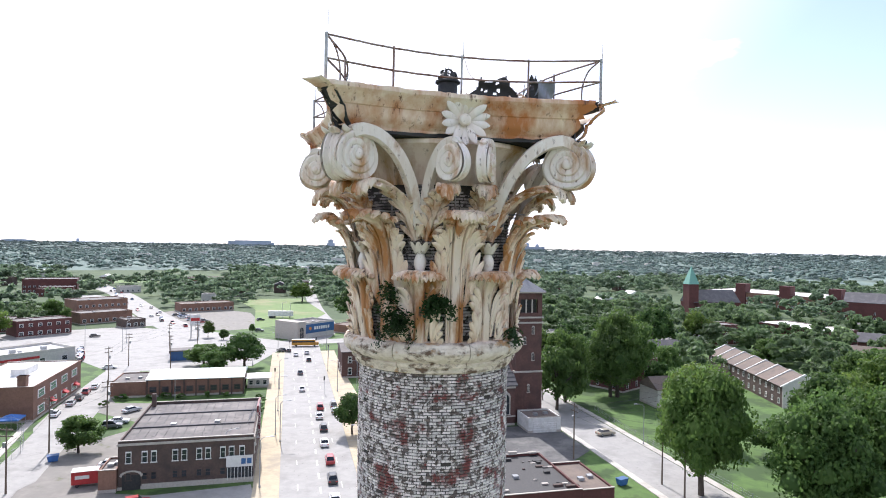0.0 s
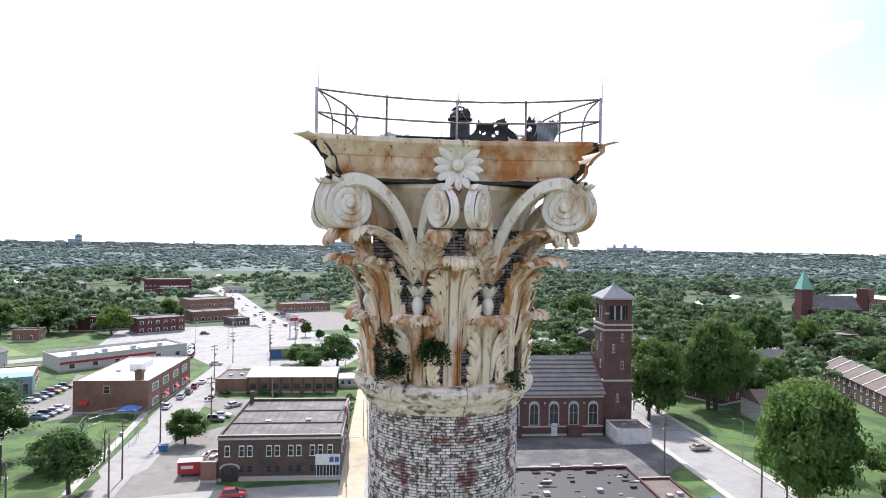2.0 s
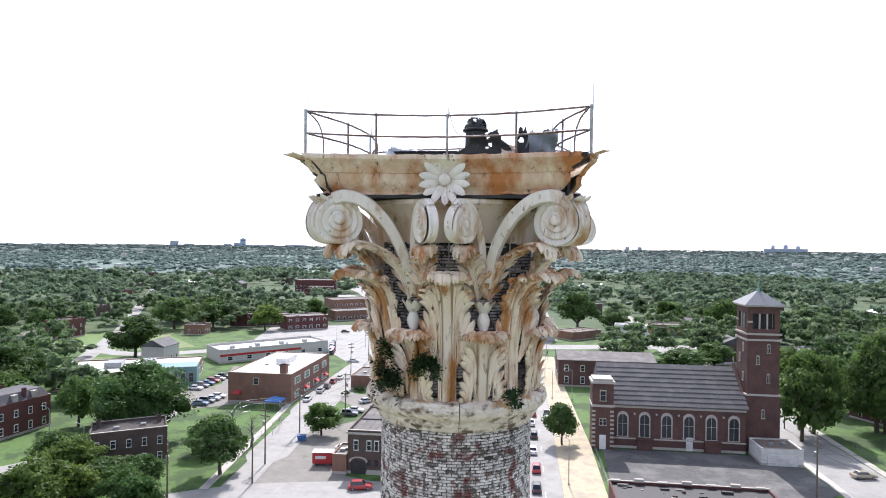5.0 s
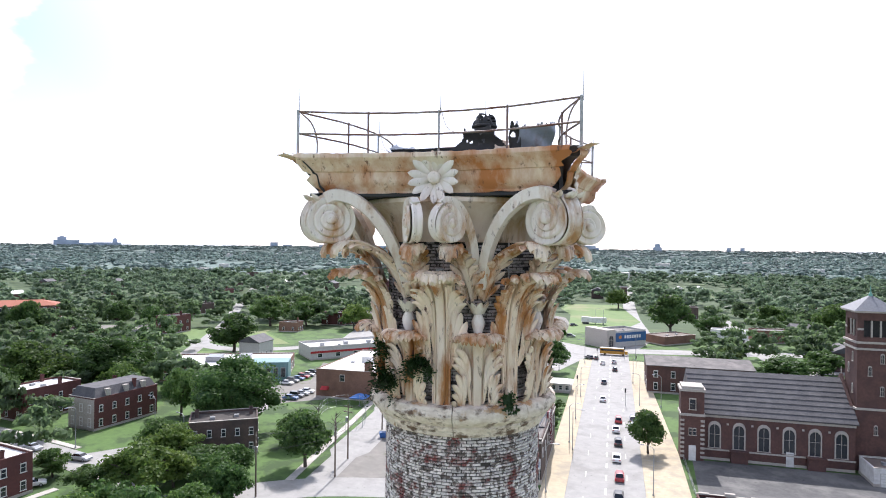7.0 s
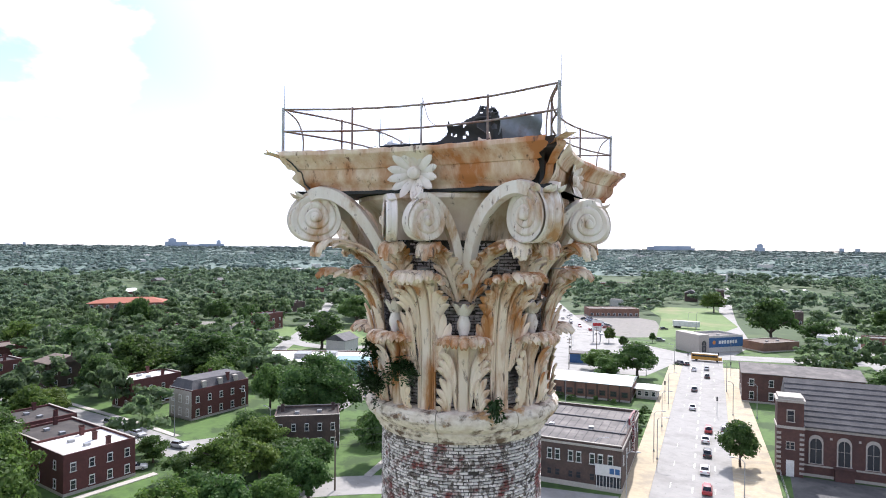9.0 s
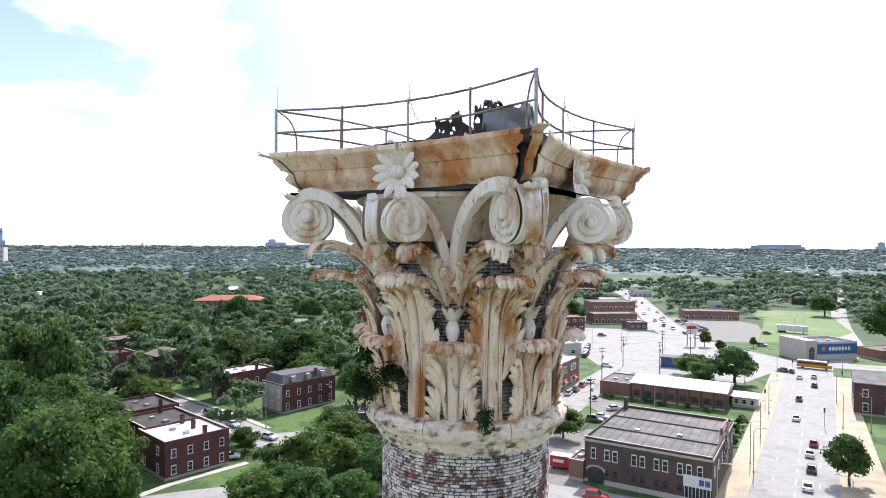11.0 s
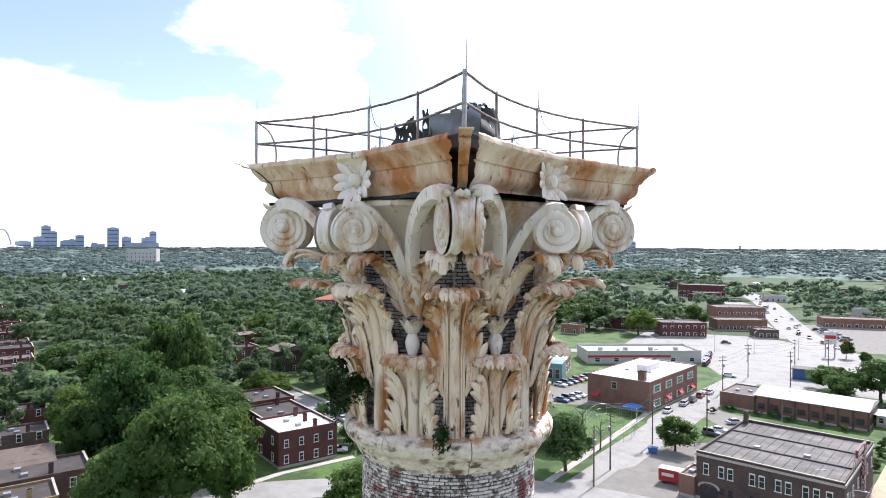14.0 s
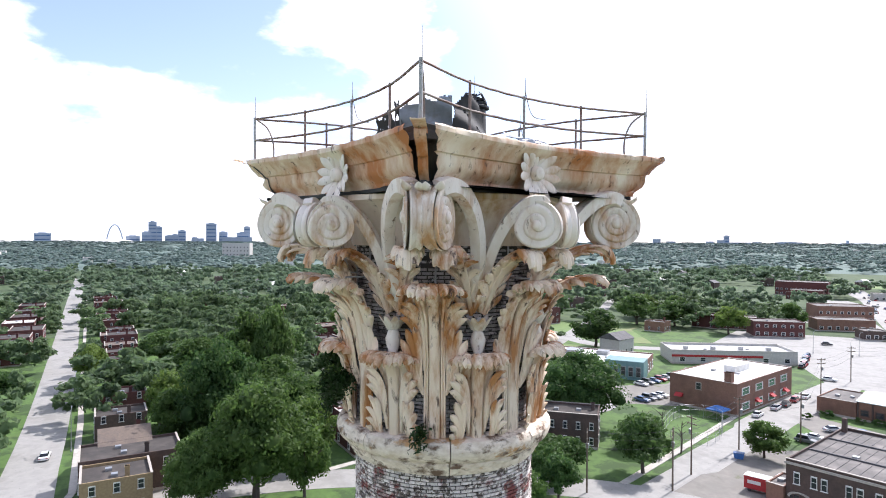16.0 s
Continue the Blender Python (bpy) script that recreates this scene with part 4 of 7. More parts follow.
# haze is put into these leaf colours: paler and bluer with distance
MIDWOODS = leaf_mat("hazed_suburb_leaves", (0.105, 0.165, 0.098), (0.200, 0.265, 0.150), 0.6, 0.15)
FARWOODS = leaf_mat("hazed_far_leaves", (0.140, 0.200, 0.178), (0.185, 0.245, 0.215), 0.6, 0.2)

CT, ST = math.cos(radians(TURN)), math.sin(radians(TURN))


def town(u, v):
    """A place in the street grid as x, y."""
    return u * CT - v * ST, u * ST + v * CT


BLOCKED = []                           # outlines that no wood grows in


def slab(name, outline, z0, z1, material, label="", kind="structure"):
    ob = new(name, Shape().prism(outline, z0, z1).mesh(name, material))
    BLOCKED.append(np.array(outline))
    return tagged(ob, label, kind=kind)


def strip_outline(line, width):
    P = np.array(line, float)
    T = np.gradient(P, axis=0)
    T /= np.linalg.norm(T, axis=1, keepdims=True)
    N = np.stack([-T[:, 1], T[:, 0]], -1) * (np.array(width).reshape(-1, 1) if np.ndim(width) else width) / 2
    return [tuple(p) for p in P + N] + [tuple(p) for p in (P - N)[::-1]]


def ccw(outline):
    a = sum(x0 * y1 - x1 * y0 for (x0, y0), (x1, y1) in zip(outline, outline[1:] + outline[:1]))
    return outline if a > 0 else outline[::-1]


def road(line, width, material, label, z=0.05, n=24, name="road"):
    return slab(name, ccw(strip_outline(spline(line, n), width)), -0.3, z, material, label)


# ---------------------------------------------------------------- ground
gv, gf = [(0, 0, 0)], []
radii = [60, 120, 200, 320, 480, 700, 1000, 1400, 1900, 2500, 3200, 4000, 4800]
for r in radii:
    for k in range(96):
        a = 2 * math.pi * k / 96
        z = 0 if r < 900 else 26 * ((r - 900) / 3900) ** 1.3 + 3 * math.sin(3 * a + r / 700) * (r - 900) / 3900
        gv.append((r * math.cos(a), r * math.sin(a), z))
gf += [(0, 1 + k, 1 + (k + 1) % 96) for k in range(96)]
for j in range(len(radii) - 1):
    gf += [(1 + j * 96 + k, 1 + (j + 1) * 96 + k, 1 + (j + 1) * 96 + (k + 1) % 96, 1 + j * 96 + (k + 1) % 96) for k in range(96)]
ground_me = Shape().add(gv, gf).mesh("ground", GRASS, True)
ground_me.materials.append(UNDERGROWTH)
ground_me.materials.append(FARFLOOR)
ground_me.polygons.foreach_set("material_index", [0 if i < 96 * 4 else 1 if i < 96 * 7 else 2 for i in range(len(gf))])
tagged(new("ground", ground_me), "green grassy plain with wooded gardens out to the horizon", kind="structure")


def ground_z(x, y):
    r = math.hypot(x, y)
    return 0.0 if r < 900 else 26 * ((r - 900) / 3900) ** 1.3


# out of view; added so neutral light bounces up onto the column
slab("road", [(44 * math.cos(q), 44 * math.sin(q)) for q in np.linspace(0, 2 * math.pi, 48, endpoint=False)], -0.3, 0.044, CONCRETE, "round pale concrete place about the column, unseen, for neutral bounce")
avenue = road([town(2.5, 12), town(2.5, 60), town(2.5, 150), town(2.5, 262)], 14.2, CONCRETE, "wide pale concrete avenue with parked and driving cars")
road([town(2.5, 250), (-105, 276), (-131, 305), (-172, 367), (-250, 492), (-316, 584), (-430, 770), (-620, 1080)], 17, CONCRETE, "pale avenue bending off into the distance", 0.055, 60)
road([town(2.5, 255), (-50, 300), (-75, 400), (-110, 560), (-180, 900)], 9, CONCRETE, "pale street past the bank", 0.045, 30)
road([(-190, 262), (-120, 246), (-62, 256), (20, 290), (120, 330)], 12, CONCRETE, "pale cross street at the crossing", 0.052, 30)
road([(-30, 92), (-52, 84), (-70, 74), (-86, 55), (-101, 28), (-108, -8)], 9, CONCRETE, "pale concrete street curving round the column", 0.05, 40)
road([(-86, 52), (-102, 60), (-120, 62.5), (-150, 62), (-215, 58), (-300, 60)], 7.5, CONCRETE, "pale side street between brick houses", 0.045, 40)
road([(-120, 62), (-113, 80), (-116, 108), (-128, 125)], 6, CONCRETE, "narrow pale lane behind the houses", 0.04, 20)
road([(-40, -16), (-110, -21.5), (-210, -24.3), (-580, -40.5), (-1100, -62)], 9.4, CONCRETE, "long straight concrete street under trees", 0.05, 60)
road([town(67.5, 20), town(67.5, 110), town(67, 260), town(67, 420)], 11.5, CONCRETE, "pale concrete side street beside the church", 0.05, 30)
road([(-196, 150), (-262, 232), (-330, 306), (-400, 384), (-540, 540)], 6.5, CONCRETE, "pale street running away between lawns", 0.045, 30)
road([(-300, 168), (-235, 180), (-196, 176), (-170, 200), (-150, 236)], 8, CONCRETE, "pale cross street by the lawns", 0.04, 30)
road([(-69, 78), (-80, 114), (-90, 146), (-99, 182), (-106, 214)], [5.5] * 5 + [9] * 10 + [11] * 25, CONCRETE, "pale street with parked cars beside the school", 0.047, 40)
road([town(76, 240), (150, 300), (240, 330), (420, 380)], 9, CONCRETE, "pale street beside the brick factory", 0.045, 20)
slab("lot_paving", [(-67, 80), (-36, 90), town(-32, 101), town(-33, 132), (-68, 128), (-76, 112)], -0.3, 0.03, LOT, "cracked concrete parking lot with weeds")
slab("lot_paving", [(-83, 142), (-66, 132), (-60, 152), town(-48, 166), (-88, 158)], -0.3, 0.034, LOT, "cracked concrete parking lot beside lawns")
slab("lot_paving", [(-104, 190), (-62, 204), (-60, 244), (-108, 282), (-150, 300), (-196, 268), (-176, 226), (-130, 214)], -0.3, 0.036, CONCRETE, "wide pale shopping parking lot")
slab("lot_paving", [(-140, 110), (-116, 118), (-108, 128), (-122, 168), (-144, 172), (-128, 146)], -0.3, 0.033, LOT, "school parking lot with cars")
slab("lot_paving", [(-150, 300), (-172, 330), (-205, 330), (-235, 400), (-275, 470), (-262, 480), (-240, 460), (-180, 360), (-140, 305)], -0.3, 0.03, CONCRETE, "strip of pale parking lots")
slab("lot_paving", [(-120, 300), (-100, 290), (-84, 305), (-110, 370), (-150, 400), (-165, 360)], -0.3, 0.032, LOT, "car park with small trees")
slab("lot_paving", [town(18.5, 97), town(49, 97), town(60, 106), town(60, 119.5), town(51, 126), town(20, 126)], -0.3, 0.035, ASPHALT, "worn asphalt parking lot below the church")
slab("lot_paving", [(-300, 160), (-320, 190), (-292, 210), (-270, 186)], -0.3, 0.03, LOT, "pale yard beside the red-roofed school")
slab("lawn", [(-440, 720), (-360, 600), (-226, 680), (-200, 760), (-330, 870), (-480, 960)], -0.3, 0.06, FIELD, "wide pale green park lawn")
slab("lawn", [(-88, 300), (-66, 330), (-64, 372), (-100, 476), (-148, 462), (-112, 388)], -0.3, 0.05, FIELD, "pale green sports field")
slab("lawn", [(-284, 176), (-232, 186), (-200, 184), (-186, 200), (-222, 222), (-236, 256)], -0.3, 0.02, FIELD, "open green lawn")
slab("lawn", [(-226, 150), (-198, 146), (-172, 176), (-196, 170)], -0.3, 0.022, FIELD, "open green lawn beside the street")
slab("lawn", [(10, 330), (40, 340), (36, 380), (2, 372)], -0.3, 0.05, FIELD, "bright green lawn between houses")
slab("lawn", [(176, 330), (240, 300), (262, 330), (200, 370)], -0.3, 0.05, FIELD, "bright green lawn before the factory")


def pavement(name, uv, label, material=PAVING, z=0.16):
    return slab(name, ccw([town(*p) for p in uv]), -0.3, z, material, label)


walk_w = pavement("pavement", [(-9.2, 88), (-4.6, 88), (-4.6, 238), (-9.2, 238)], "tan brick-paved footway along the avenue")
walk_e = pavement("pavement", [(9.6, 78), (17.5, 78), (17.5, 128), (15, 205), (15, 240), (9.6, 240)], "tan footway with paving squares along the avenue")
for v in range(80, 236, 3):
    part("paving_joint", Shape().box(9.7, v, 0.161, 15.0, v + 0.08, 0.166), PATHS, walk_e, m=pose(0, 0, 0, 0, 0, TURN))
pavement("pavement", [(60.2, 80), (61.7, 80), (61.7, 240), (60.2, 240)], "narrow footway along the side street", PATHS, 0.14)
pavement("pavement", [(73.4, 60), (75.0, 60), (75.0, 240), (73.4, 240)], "narrow footway along the side street", PATHS, 0.14)
slab("pavement", ccw(strip_outline([(-74, 76), (-88, 116), (-101, 152)], 1.6)), -0.3, 0.14, PATHS, "narrow pale footway beside the school yard")
slab("pavement", ccw(strip_outline(spline([(-70, -24), (-110, -14.5), (-210, -17.5), (-580, -33)], 12), 1.3)), -0.3, 0.12, PATHS, "narrow footway under the trees")
slab("pavement", ccw(strip_outline(spline([(-126, 67.4), (-150, 67), (-200, 64)], 8), 1.4)), -0.3, 0.12, PATHS, "narrow footway before brick houses")
slab("pavement", ccw(strip_outline([(-104, 24), (-107, 36), (-107.5, 52)], 1.6)), -0.3, 0.13, PATHS, "narrow footway before the row houses")
for k in range(27):
    part("lane_mark", Shape().box(2.35, 66 + 7 * k, 0.05, 2.65, 69 + 7 * k, 0.062), WHITE, avenue, m=pose(0, 0, 0, 0, 0, TURN))
for u in (-1.4, 6.4):
    for k in range(14):
        part("lane_mark", Shape().box(u - .07, 70 + 13 * k, 0.05, u + .07, 73 + 13 * k, 0.062), WHITE, avenue, m=pose(0, 0, 0, 0, 0, TURN))

# ---------------------------------------------------------------- buildings
FRAME_ME = {}


def window_mesh(w, h, arched):
    key = (round(w, 2), round(h, 2), arched)
    if key not in FRAME_ME:
        top = [(w / 2 * math.cos(a), h - w / 2 + w / 2 * math.sin(a)) for a in np.linspace(0, math.pi, 9)] if arched else [(w / 2, h), (-w / 2, h)]
        outer = [(-w / 2, 0), (w / 2, 0)] + top
        k = 0.80
        inner = [(x * k, 0.1 + (z - 0.1) * (1 - 0.12 / 1)) for x, z in outer]
        n = len(outer)
        fr = Shape()
        fr.add([(x, -0.10, z) for x, z in outer] + [(x, -0.10, z) for x, z in inner] + [(x, 0.02, z) for x, z in outer] + [(x, 0.0, z) for x, z in inner],
               [q for i in range(n) for j in ((i + 1) % n,) for q in ((i, j, n + j, n + i), (j, i, 2 * n + i, 2 * n + j), (n + i, n + j, 3 * n + j, 3 * n + i))])
        fr.box(-w * k / 2, -0.07, h * 0.5 - 0.03, w * k / 2, -0.01, h * 0.5 + 0.03)
        if arched:
            fr.box(-0.04, -0.07, 0.1, 0.04, -0.01, h * 0.92)
        pane = Shape().add([(x, -0.015, z) for x, z in inner], [tuple(range(n))])
        sill = Shape().box(-w / 2 - 0.1, -0.16, -0.12, w / 2 + 0.1, 0.0, 0.0)
        FRAME_ME[key] = fr, pane, sill
    return FRAME_ME[key]


MESHES = {}


def window(parent, x, y, z, turn, w, h, frame_mat=WHITE, pane_mat=GLASS, arched=False, simple=False):
    key = (round(w, 2), round(h, 2), arched, frame_mat.name, pane_mat.name)
    if key not in MESHES:
        fr, pane, sill = window_mesh(w, h, arched)
        MESHES[key] = fr.mesh("window", frame_mat), pane.mesh("pane", pane_mat), sill.mesh("sill", frame_mat)
    a, b, c = MESHES[key]
    win = part("window", a, None, parent, m=pose(x, y, z, 0, 0, turn))
    part("pane", b, None, win)
    if not simple:
        part("sill", c, None, win)


def building(name, label, x, y, turn, w, d, h, wall=RED, roof=ROOF_D, form="flat", rise=2.5, rows=((), ()), parapet=0.5, category="house", group="", wmat=WHITE,
             chimneys=0, base=True, pane=GLASS, simple=False, eave=0.35):
    """A house of w x d metres; rows: for the sides S, E, W, N tuples of (count, sill height, width, height)."""
    ob = thing(name, pose(x, y, ground_z(x, y), 0, 0, turn), label, category, group)
    X, Y = w / 2, d / 2
    part("wall", Shape().box(-X, -Y, -0.3, X, Y, h), wall, ob)
    if base:
        part("plinth", Shape().box(-X - .04, -Y - .04, -0.3, X + .04, Y + .04, 0.55), TRIM, ob)
    if form == "flat":
        p = 0.28
        rf = Shape().box(-X + p, -Y + p, h, X - p, Y - p, h + 0.06)
        part("roof", rf, roof, ob)
        part("parapet", Shape().box(-X, -Y, h, X, -Y + p, h + parapet).box(-X, Y - p, h, X, Y, h + parapet).box(-X, -Y + p, h, -X + p, Y - p, h + parapet).box(X - p, -Y + p, h, X, Y - p, h + parapet), wall, ob)
        for y0, y1 in ((-Y - .06, -Y + p + .04), (Y - p - .04, Y + .06)):
            part("coping", Shape().box(-X - .06, y0, h + parapet, X + .06, y1, h + parapet + .09), TRIM, ob)
        for k in range(2 if not simple else 1):
            part("roof_hatch", Shape().box(-X * .4 + k * X * .7, -Y * .3 + k * .8, h + .05, -X * .4 + k * X * .7 + 1.0, -Y * .3 + k * .8 + 1.0, h + .55), STEEL, ob)
    elif form == "gable":
        e = eave
        part("roof", Shape().add([(-X - e, -Y - e, h), (X + e, -Y - e, h), (X + e, Y + e, h), (-X - e, Y + e, h), (-X - e, 0, h + rise), (X + e, 0, h + rise),
                                  (-X - e, -Y - e, h - .18), (X + e, -Y - e, h - .18), (X + e, Y + e, h - .18), (-X - e, Y + e, h - .18)],
                                 [(0, 1, 5, 4), (2, 3, 4, 5), (6, 7, 1, 0), (8, 9, 3, 2), (9, 6, 0, 4, 3), (7, 8, 2, 5, 1), (9, 8, 7, 6)]), roof, ob)
    elif form == "hip":
        e, k = 0.7, min(X, Y)
        part("roof", Shape().add([(-X - e, -Y - e, h), (X + e, -Y - e, h), (X + e, Y + e, h), (-X - e, Y + e, h), (-X + k, -Y + k, h + rise), (X - k, -Y + k, h + rise), (X - k, Y - k + .01, h + rise), (-X + k, Y - k + .01, h + rise)],
                                 [(0, 1, 5, 4), (1, 2, 6, 5), (2, 3, 7, 6), (3, 0, 4, 7), (4, 5, 6, 7), (3, 2, 1, 0)]), roof, ob)
    for k in range(chimneys):
        cx_ = X * (0.8 - 1.6 * k / max(1, chimneys - 1) if chimneys > 1 else 0.6)
        part("chimney", Shape().box(cx_ - .35, Y * .3 - .35, h, cx_ + .35, Y * .3 + .35, h + rise * .6 + 1.4).box(cx_ - .42, Y * .3 - .42, h + rise * .6 + 1.2, cx_ + .42, Y * .3 + .42, h + rise * .6 + 1.4), wall, ob)
    for side, specs in zip("SEWN", rows):
        length = w if side in "SN" else d
        for count, z, ww, wh in specs:
            for k in range(count):
                q = -length / 2 + length * (k + 0.5) / count
                px0, py0, a = {"S": (q, -Y - .01, 0), "E": (X + .01, q, 90), "W": (-X - .01, -q, -90), "N": (-q, Y + .01, 180)}[side]
                window(ob, px0, py0, z, a, ww, wh, wmat, pane, simple=simple)
    BLOCKED.append(np.array([(x + (a * (X + 1.5)) * math.cos(radians(turn)) - b * (Y + 1.5) * math.sin(radians(turn)), y + a * (X + 1.5) * math.sin(radians(turn)) + b * (Y + 1.5) * math.cos(radians(turn))) for a, b in ((-1, -1), (1, -1), (1, 1), (-1, 1))]))
    return ob


two = ((2, 1.0, 1.0, 1.7), (2, 4.4, 1.0, 1.6))
three = ((3, 1.0, 1.0, 1.7), (3, 4.4, 1.0, 1.6))
four = ((4, 1.1, 1.0, 1.7), (4, 4.5, 1.0, 1.6))

# furniture store on the avenue
fx, fy = town(-20.6, 116.2)
store = building("furniture_store", "two-storey dark brown brick furniture store with seamed roof", fx, fy, TURN, 22.6, 27.6, 8.0, BROWN, ROOF_D, rows=((), ((6, 4.6, 1.0, 1.7),), ()), category="shop", parapet=0.55)
for k, (q, n) in enumerate(((-9.6, 1), (-7.0, 2), (-2.0, 2), (2.0, 2), (6.0, 2), (9.3, 1))):
    for j in range(n):
        window(store, q + 1.5 * j, -13.81, 4.7, 0, 0.95, 2.0, WHITE)
        window(store, q + 1.5 * j, -13.81, 1.7, 0, 0.95, 1.3, BROWN)
for k in range(14):
    part("roof_seam", Shape().box(-11 + k * 1.62, -13.4, 8.06, -10.93 + k * 1.62, 13.4, 8.13), ROOF_S, store)
for y0 in (-4.6, 4.8):
    part("roof_ridge", Shape().box(-11.0, y0, 8.06, 11.0, y0 + 0.35, 8.32), ROOF_S, store)
part("cornice", Shape().box(-11.5, -14.0, 7.75, 11.5, -13.8, 8.15).box(11.3, -14.0, 7.75, 11.5, 13.8, 8.15), TRIM, store)
part("garage_door", Shape().box(-10.6, -13.9, 0, -7.6, -13.81, 2.6), TAR_AND_SHADE, store)
arch_b = [(1.9 * math.cos(a), 2.5 + 0.9 * math.sin(a)) for a in np.linspace(0, math.pi, 9)]
part("door_arch", Shape().add([(x - 9.1, -14.0, z) for x, z in arch_b] + [(x * .82 - 9.1, -14.0, z - .22) for x, z in arch_b] + [(x - 9.1, -13.8, z) for x, z in arch_b],
                              [q for i in range(8) for q in ((i, i + 1, 10 + i, 9 + i), (i + 1, i, 18 + i, 19 + i))]), TRIM, store)
part("base_course", Shape().box(-7.4, -13.95, -0.3, 11.4, -13.8, 0.9), TRIM, store)
board = part("wall_sign", Shape().box(6.6, -14.05, 2.9, 11.2, -13.85, 4.9), WHITE, store, "white painted wall sign with grey lettering bars")
part("sign_disc", Shape().lathe([(0.0, -0.03), (0.62, -0.03), (0.62, 0.0)], 20), ROOF_S, board, m=pose(8.0, -14.06, 3.9, 90, 0, 0))
for k in range(2):
    part("sign_bar", Shape().box(9.2 + k * 1.0, -14.09, 3.4, 10.0 + k * 1.0, -14.05, 4.4), SIGN_BLUE, board)
part("shop_window", Shape().box(6.7, -13.93, 0.5, 11.2, -13.82, 2.8), GLASS, store)
for k in range(8):
    part("window_bar", Shape().box(6.8 + k * .6, -13.98, 0.5, 6.88 + k * .6, -13.92, 2.8), WHITE, store)
part("chimney", Shape().box(-10.9, 11.5, 8.0, -10.1, 12.3, 10.8), BROWN, store)
shed = building("store_annex", "low tan rendered garage annex beside the store", *town(-33.4, 105.2), TURN, 2.8, 7.0, 3.6, TANBRICK, ROOF_D, category="garage", parapet=0.3)
# roof sign of the store: a steel frame, a name board as bars and an upright board
sx, sy = town(-9.0, 117.5)
neon = thing("shop_sign", pose(sx, sy, 0, 0, 0, TURN), "tall maroon upright shop sign on steel frame", "sign")
part("upright_board", Shape().box(-0.15, -1.0, 3.4, 0.25, 1.0, 11.4), SIGN_RED, neon)
part("name_board", Shape().box(-0.2, -6.6, 10.3, 0.15, -1.1, 11.6), SIGN_RED, neon)
for k in range(6):
    part("letter_bar", Shape().box(0.15, -6.3 + k * 0.85, 10.6, 0.2, -5.75 + k * 0.85, 11.35), WHITE, neon)
    part("letter_bar", Shape().box(-0.25, -6.3 + k * 0.85, 10.6, -0.2, -5.75 + k * 0.85, 11.35), WHITE, neon)
for k in range(4):
    part("strut", Shape().tube([(-0.6, -6.4 + 1.7 * k, 8.0), (-0.2, -6.4 + 1.7 * k, 11.4)], 0.05, 5).tube([(-2.0, -6.4 + 1.7 * k, 8.0), (-0.3, -6.4 + 1.7 * k, 11.2)], 0.04, 5), STEEL, neon)
part("bracket", Shape().box(-0.3, -1.05, 3.5, -0.15, 1.05, 3.7).box(-0.3, -1.05, 7.5, -0.15, 1.05, 7.7), STEEL, neon)
for k, ch in enumerate("FURNITURE"):
    cu = bpy.data.curves.new("letter", "FONT")
    cu.body, cu.size, cu.extrude, cu.align_x = ch, 1.0, 0.02, "CENTER"
    tmp = bpy.data.objects.new("letter", cu)
    me = bpy.data.meshes.new_from_object(tmp)
    me.materials.clear()
    me.materials.append(WHITE)
    bpy.data.objects.remove(tmp)
    part("letter", me, None, neon, m=pose(0.05, -1.03, 10.45 - 0.86 * k, 90, 0, 0))
    part("letter", me, None, neon, m=pose(0.28, 0, 10.45 - 0.86 * k, 90, 0, 90))

# long hall with a pale metal roof, school, shops
hx, hy = town(-28.6, 178.7)
hall = building("hall", "long low brick hall with a pale green metal roof", hx, hy, TURN, 25.6, 14.6, 4.9, TANBRICK, ROOF_G, "gable", 1.3, (((8, 1.4, 1.9, 1.5),), ((2, 1.2, 1.5, 1.5),), ()), category="hall", wmat=BROWN)
for k in range(9):
    part("pier", Shape().box(-12.9 + 3.2 * k, -7.5, 0, -12.5 + 3.2 * k, -7.3, 4.7), BROWN, hall)
building("hall_wing", "low brick wing with a dark flat roof", *town(-46.2, 178.5), TURN, 9.0, 14, 4.0, TANBRICK, ROOF_D, category="hall", parapet=0.3)
building("kiosk", "small pale pavilion with a low hipped roof", *town(-12.0, 181.5), TURN, 6.0, 6.5, 3.0, SIDING, ROOF_W, "hip", 0.9, (((3, 1.0, 1.2, 1.4),), ((3, 1.0, 1.2, 1.4),)), category="kiosk")
scx, scy = town(-71.2, 167.6)
school = building("school_building", "two-storey tan-red brick block with a white flat roof", scx, scy, TURN, 18.6, 34.5, 8.2, TANBRICK, ROOF_W, category="school", rows=((), (), ()), parapet=0.25)
for row, z in enumerate((1.3, 5.2)):
    for k in range(4):
        window(school, 9.31, -12.5 + 8.0 * k, z, 90, 4.4, 1.9, WHITE, GLASS_G)
window(school, -1.0, -17.26, 5.3, 0, 1.6, 1.9, TRIM)
part("chimney", Shape().box(5.6, -16.6, 0, 7.4, -14.8, 10.9).box(5.5, -16.7, 10.6, 7.5, -14.7, 10.9), TANBRICK, school)
part("roof_unit", Shape().box(-1, -3, 8.2, 2.2, 6, 9.9).box(-1.1, -3.1, 9.9, 2.3, 6.1, 10.05), ROOF_W, school)
for q in (-6.0, 3.0, 12.0):
    part("awning", Shape().add([(9.3, q - 1, 3.3), (9.3, q + 1, 3.3), (10.6, q + 1, 2.4), (10.6, q - 1, 2.4), (9.3, q - 1, 2.4), (9.3, q + 1, 2.4)], [(0, 3, 2, 1), (0, 4, 3), (1, 2, 5), (4, 5, 2, 3), (0, 1, 5, 4)]), AWNING, school)
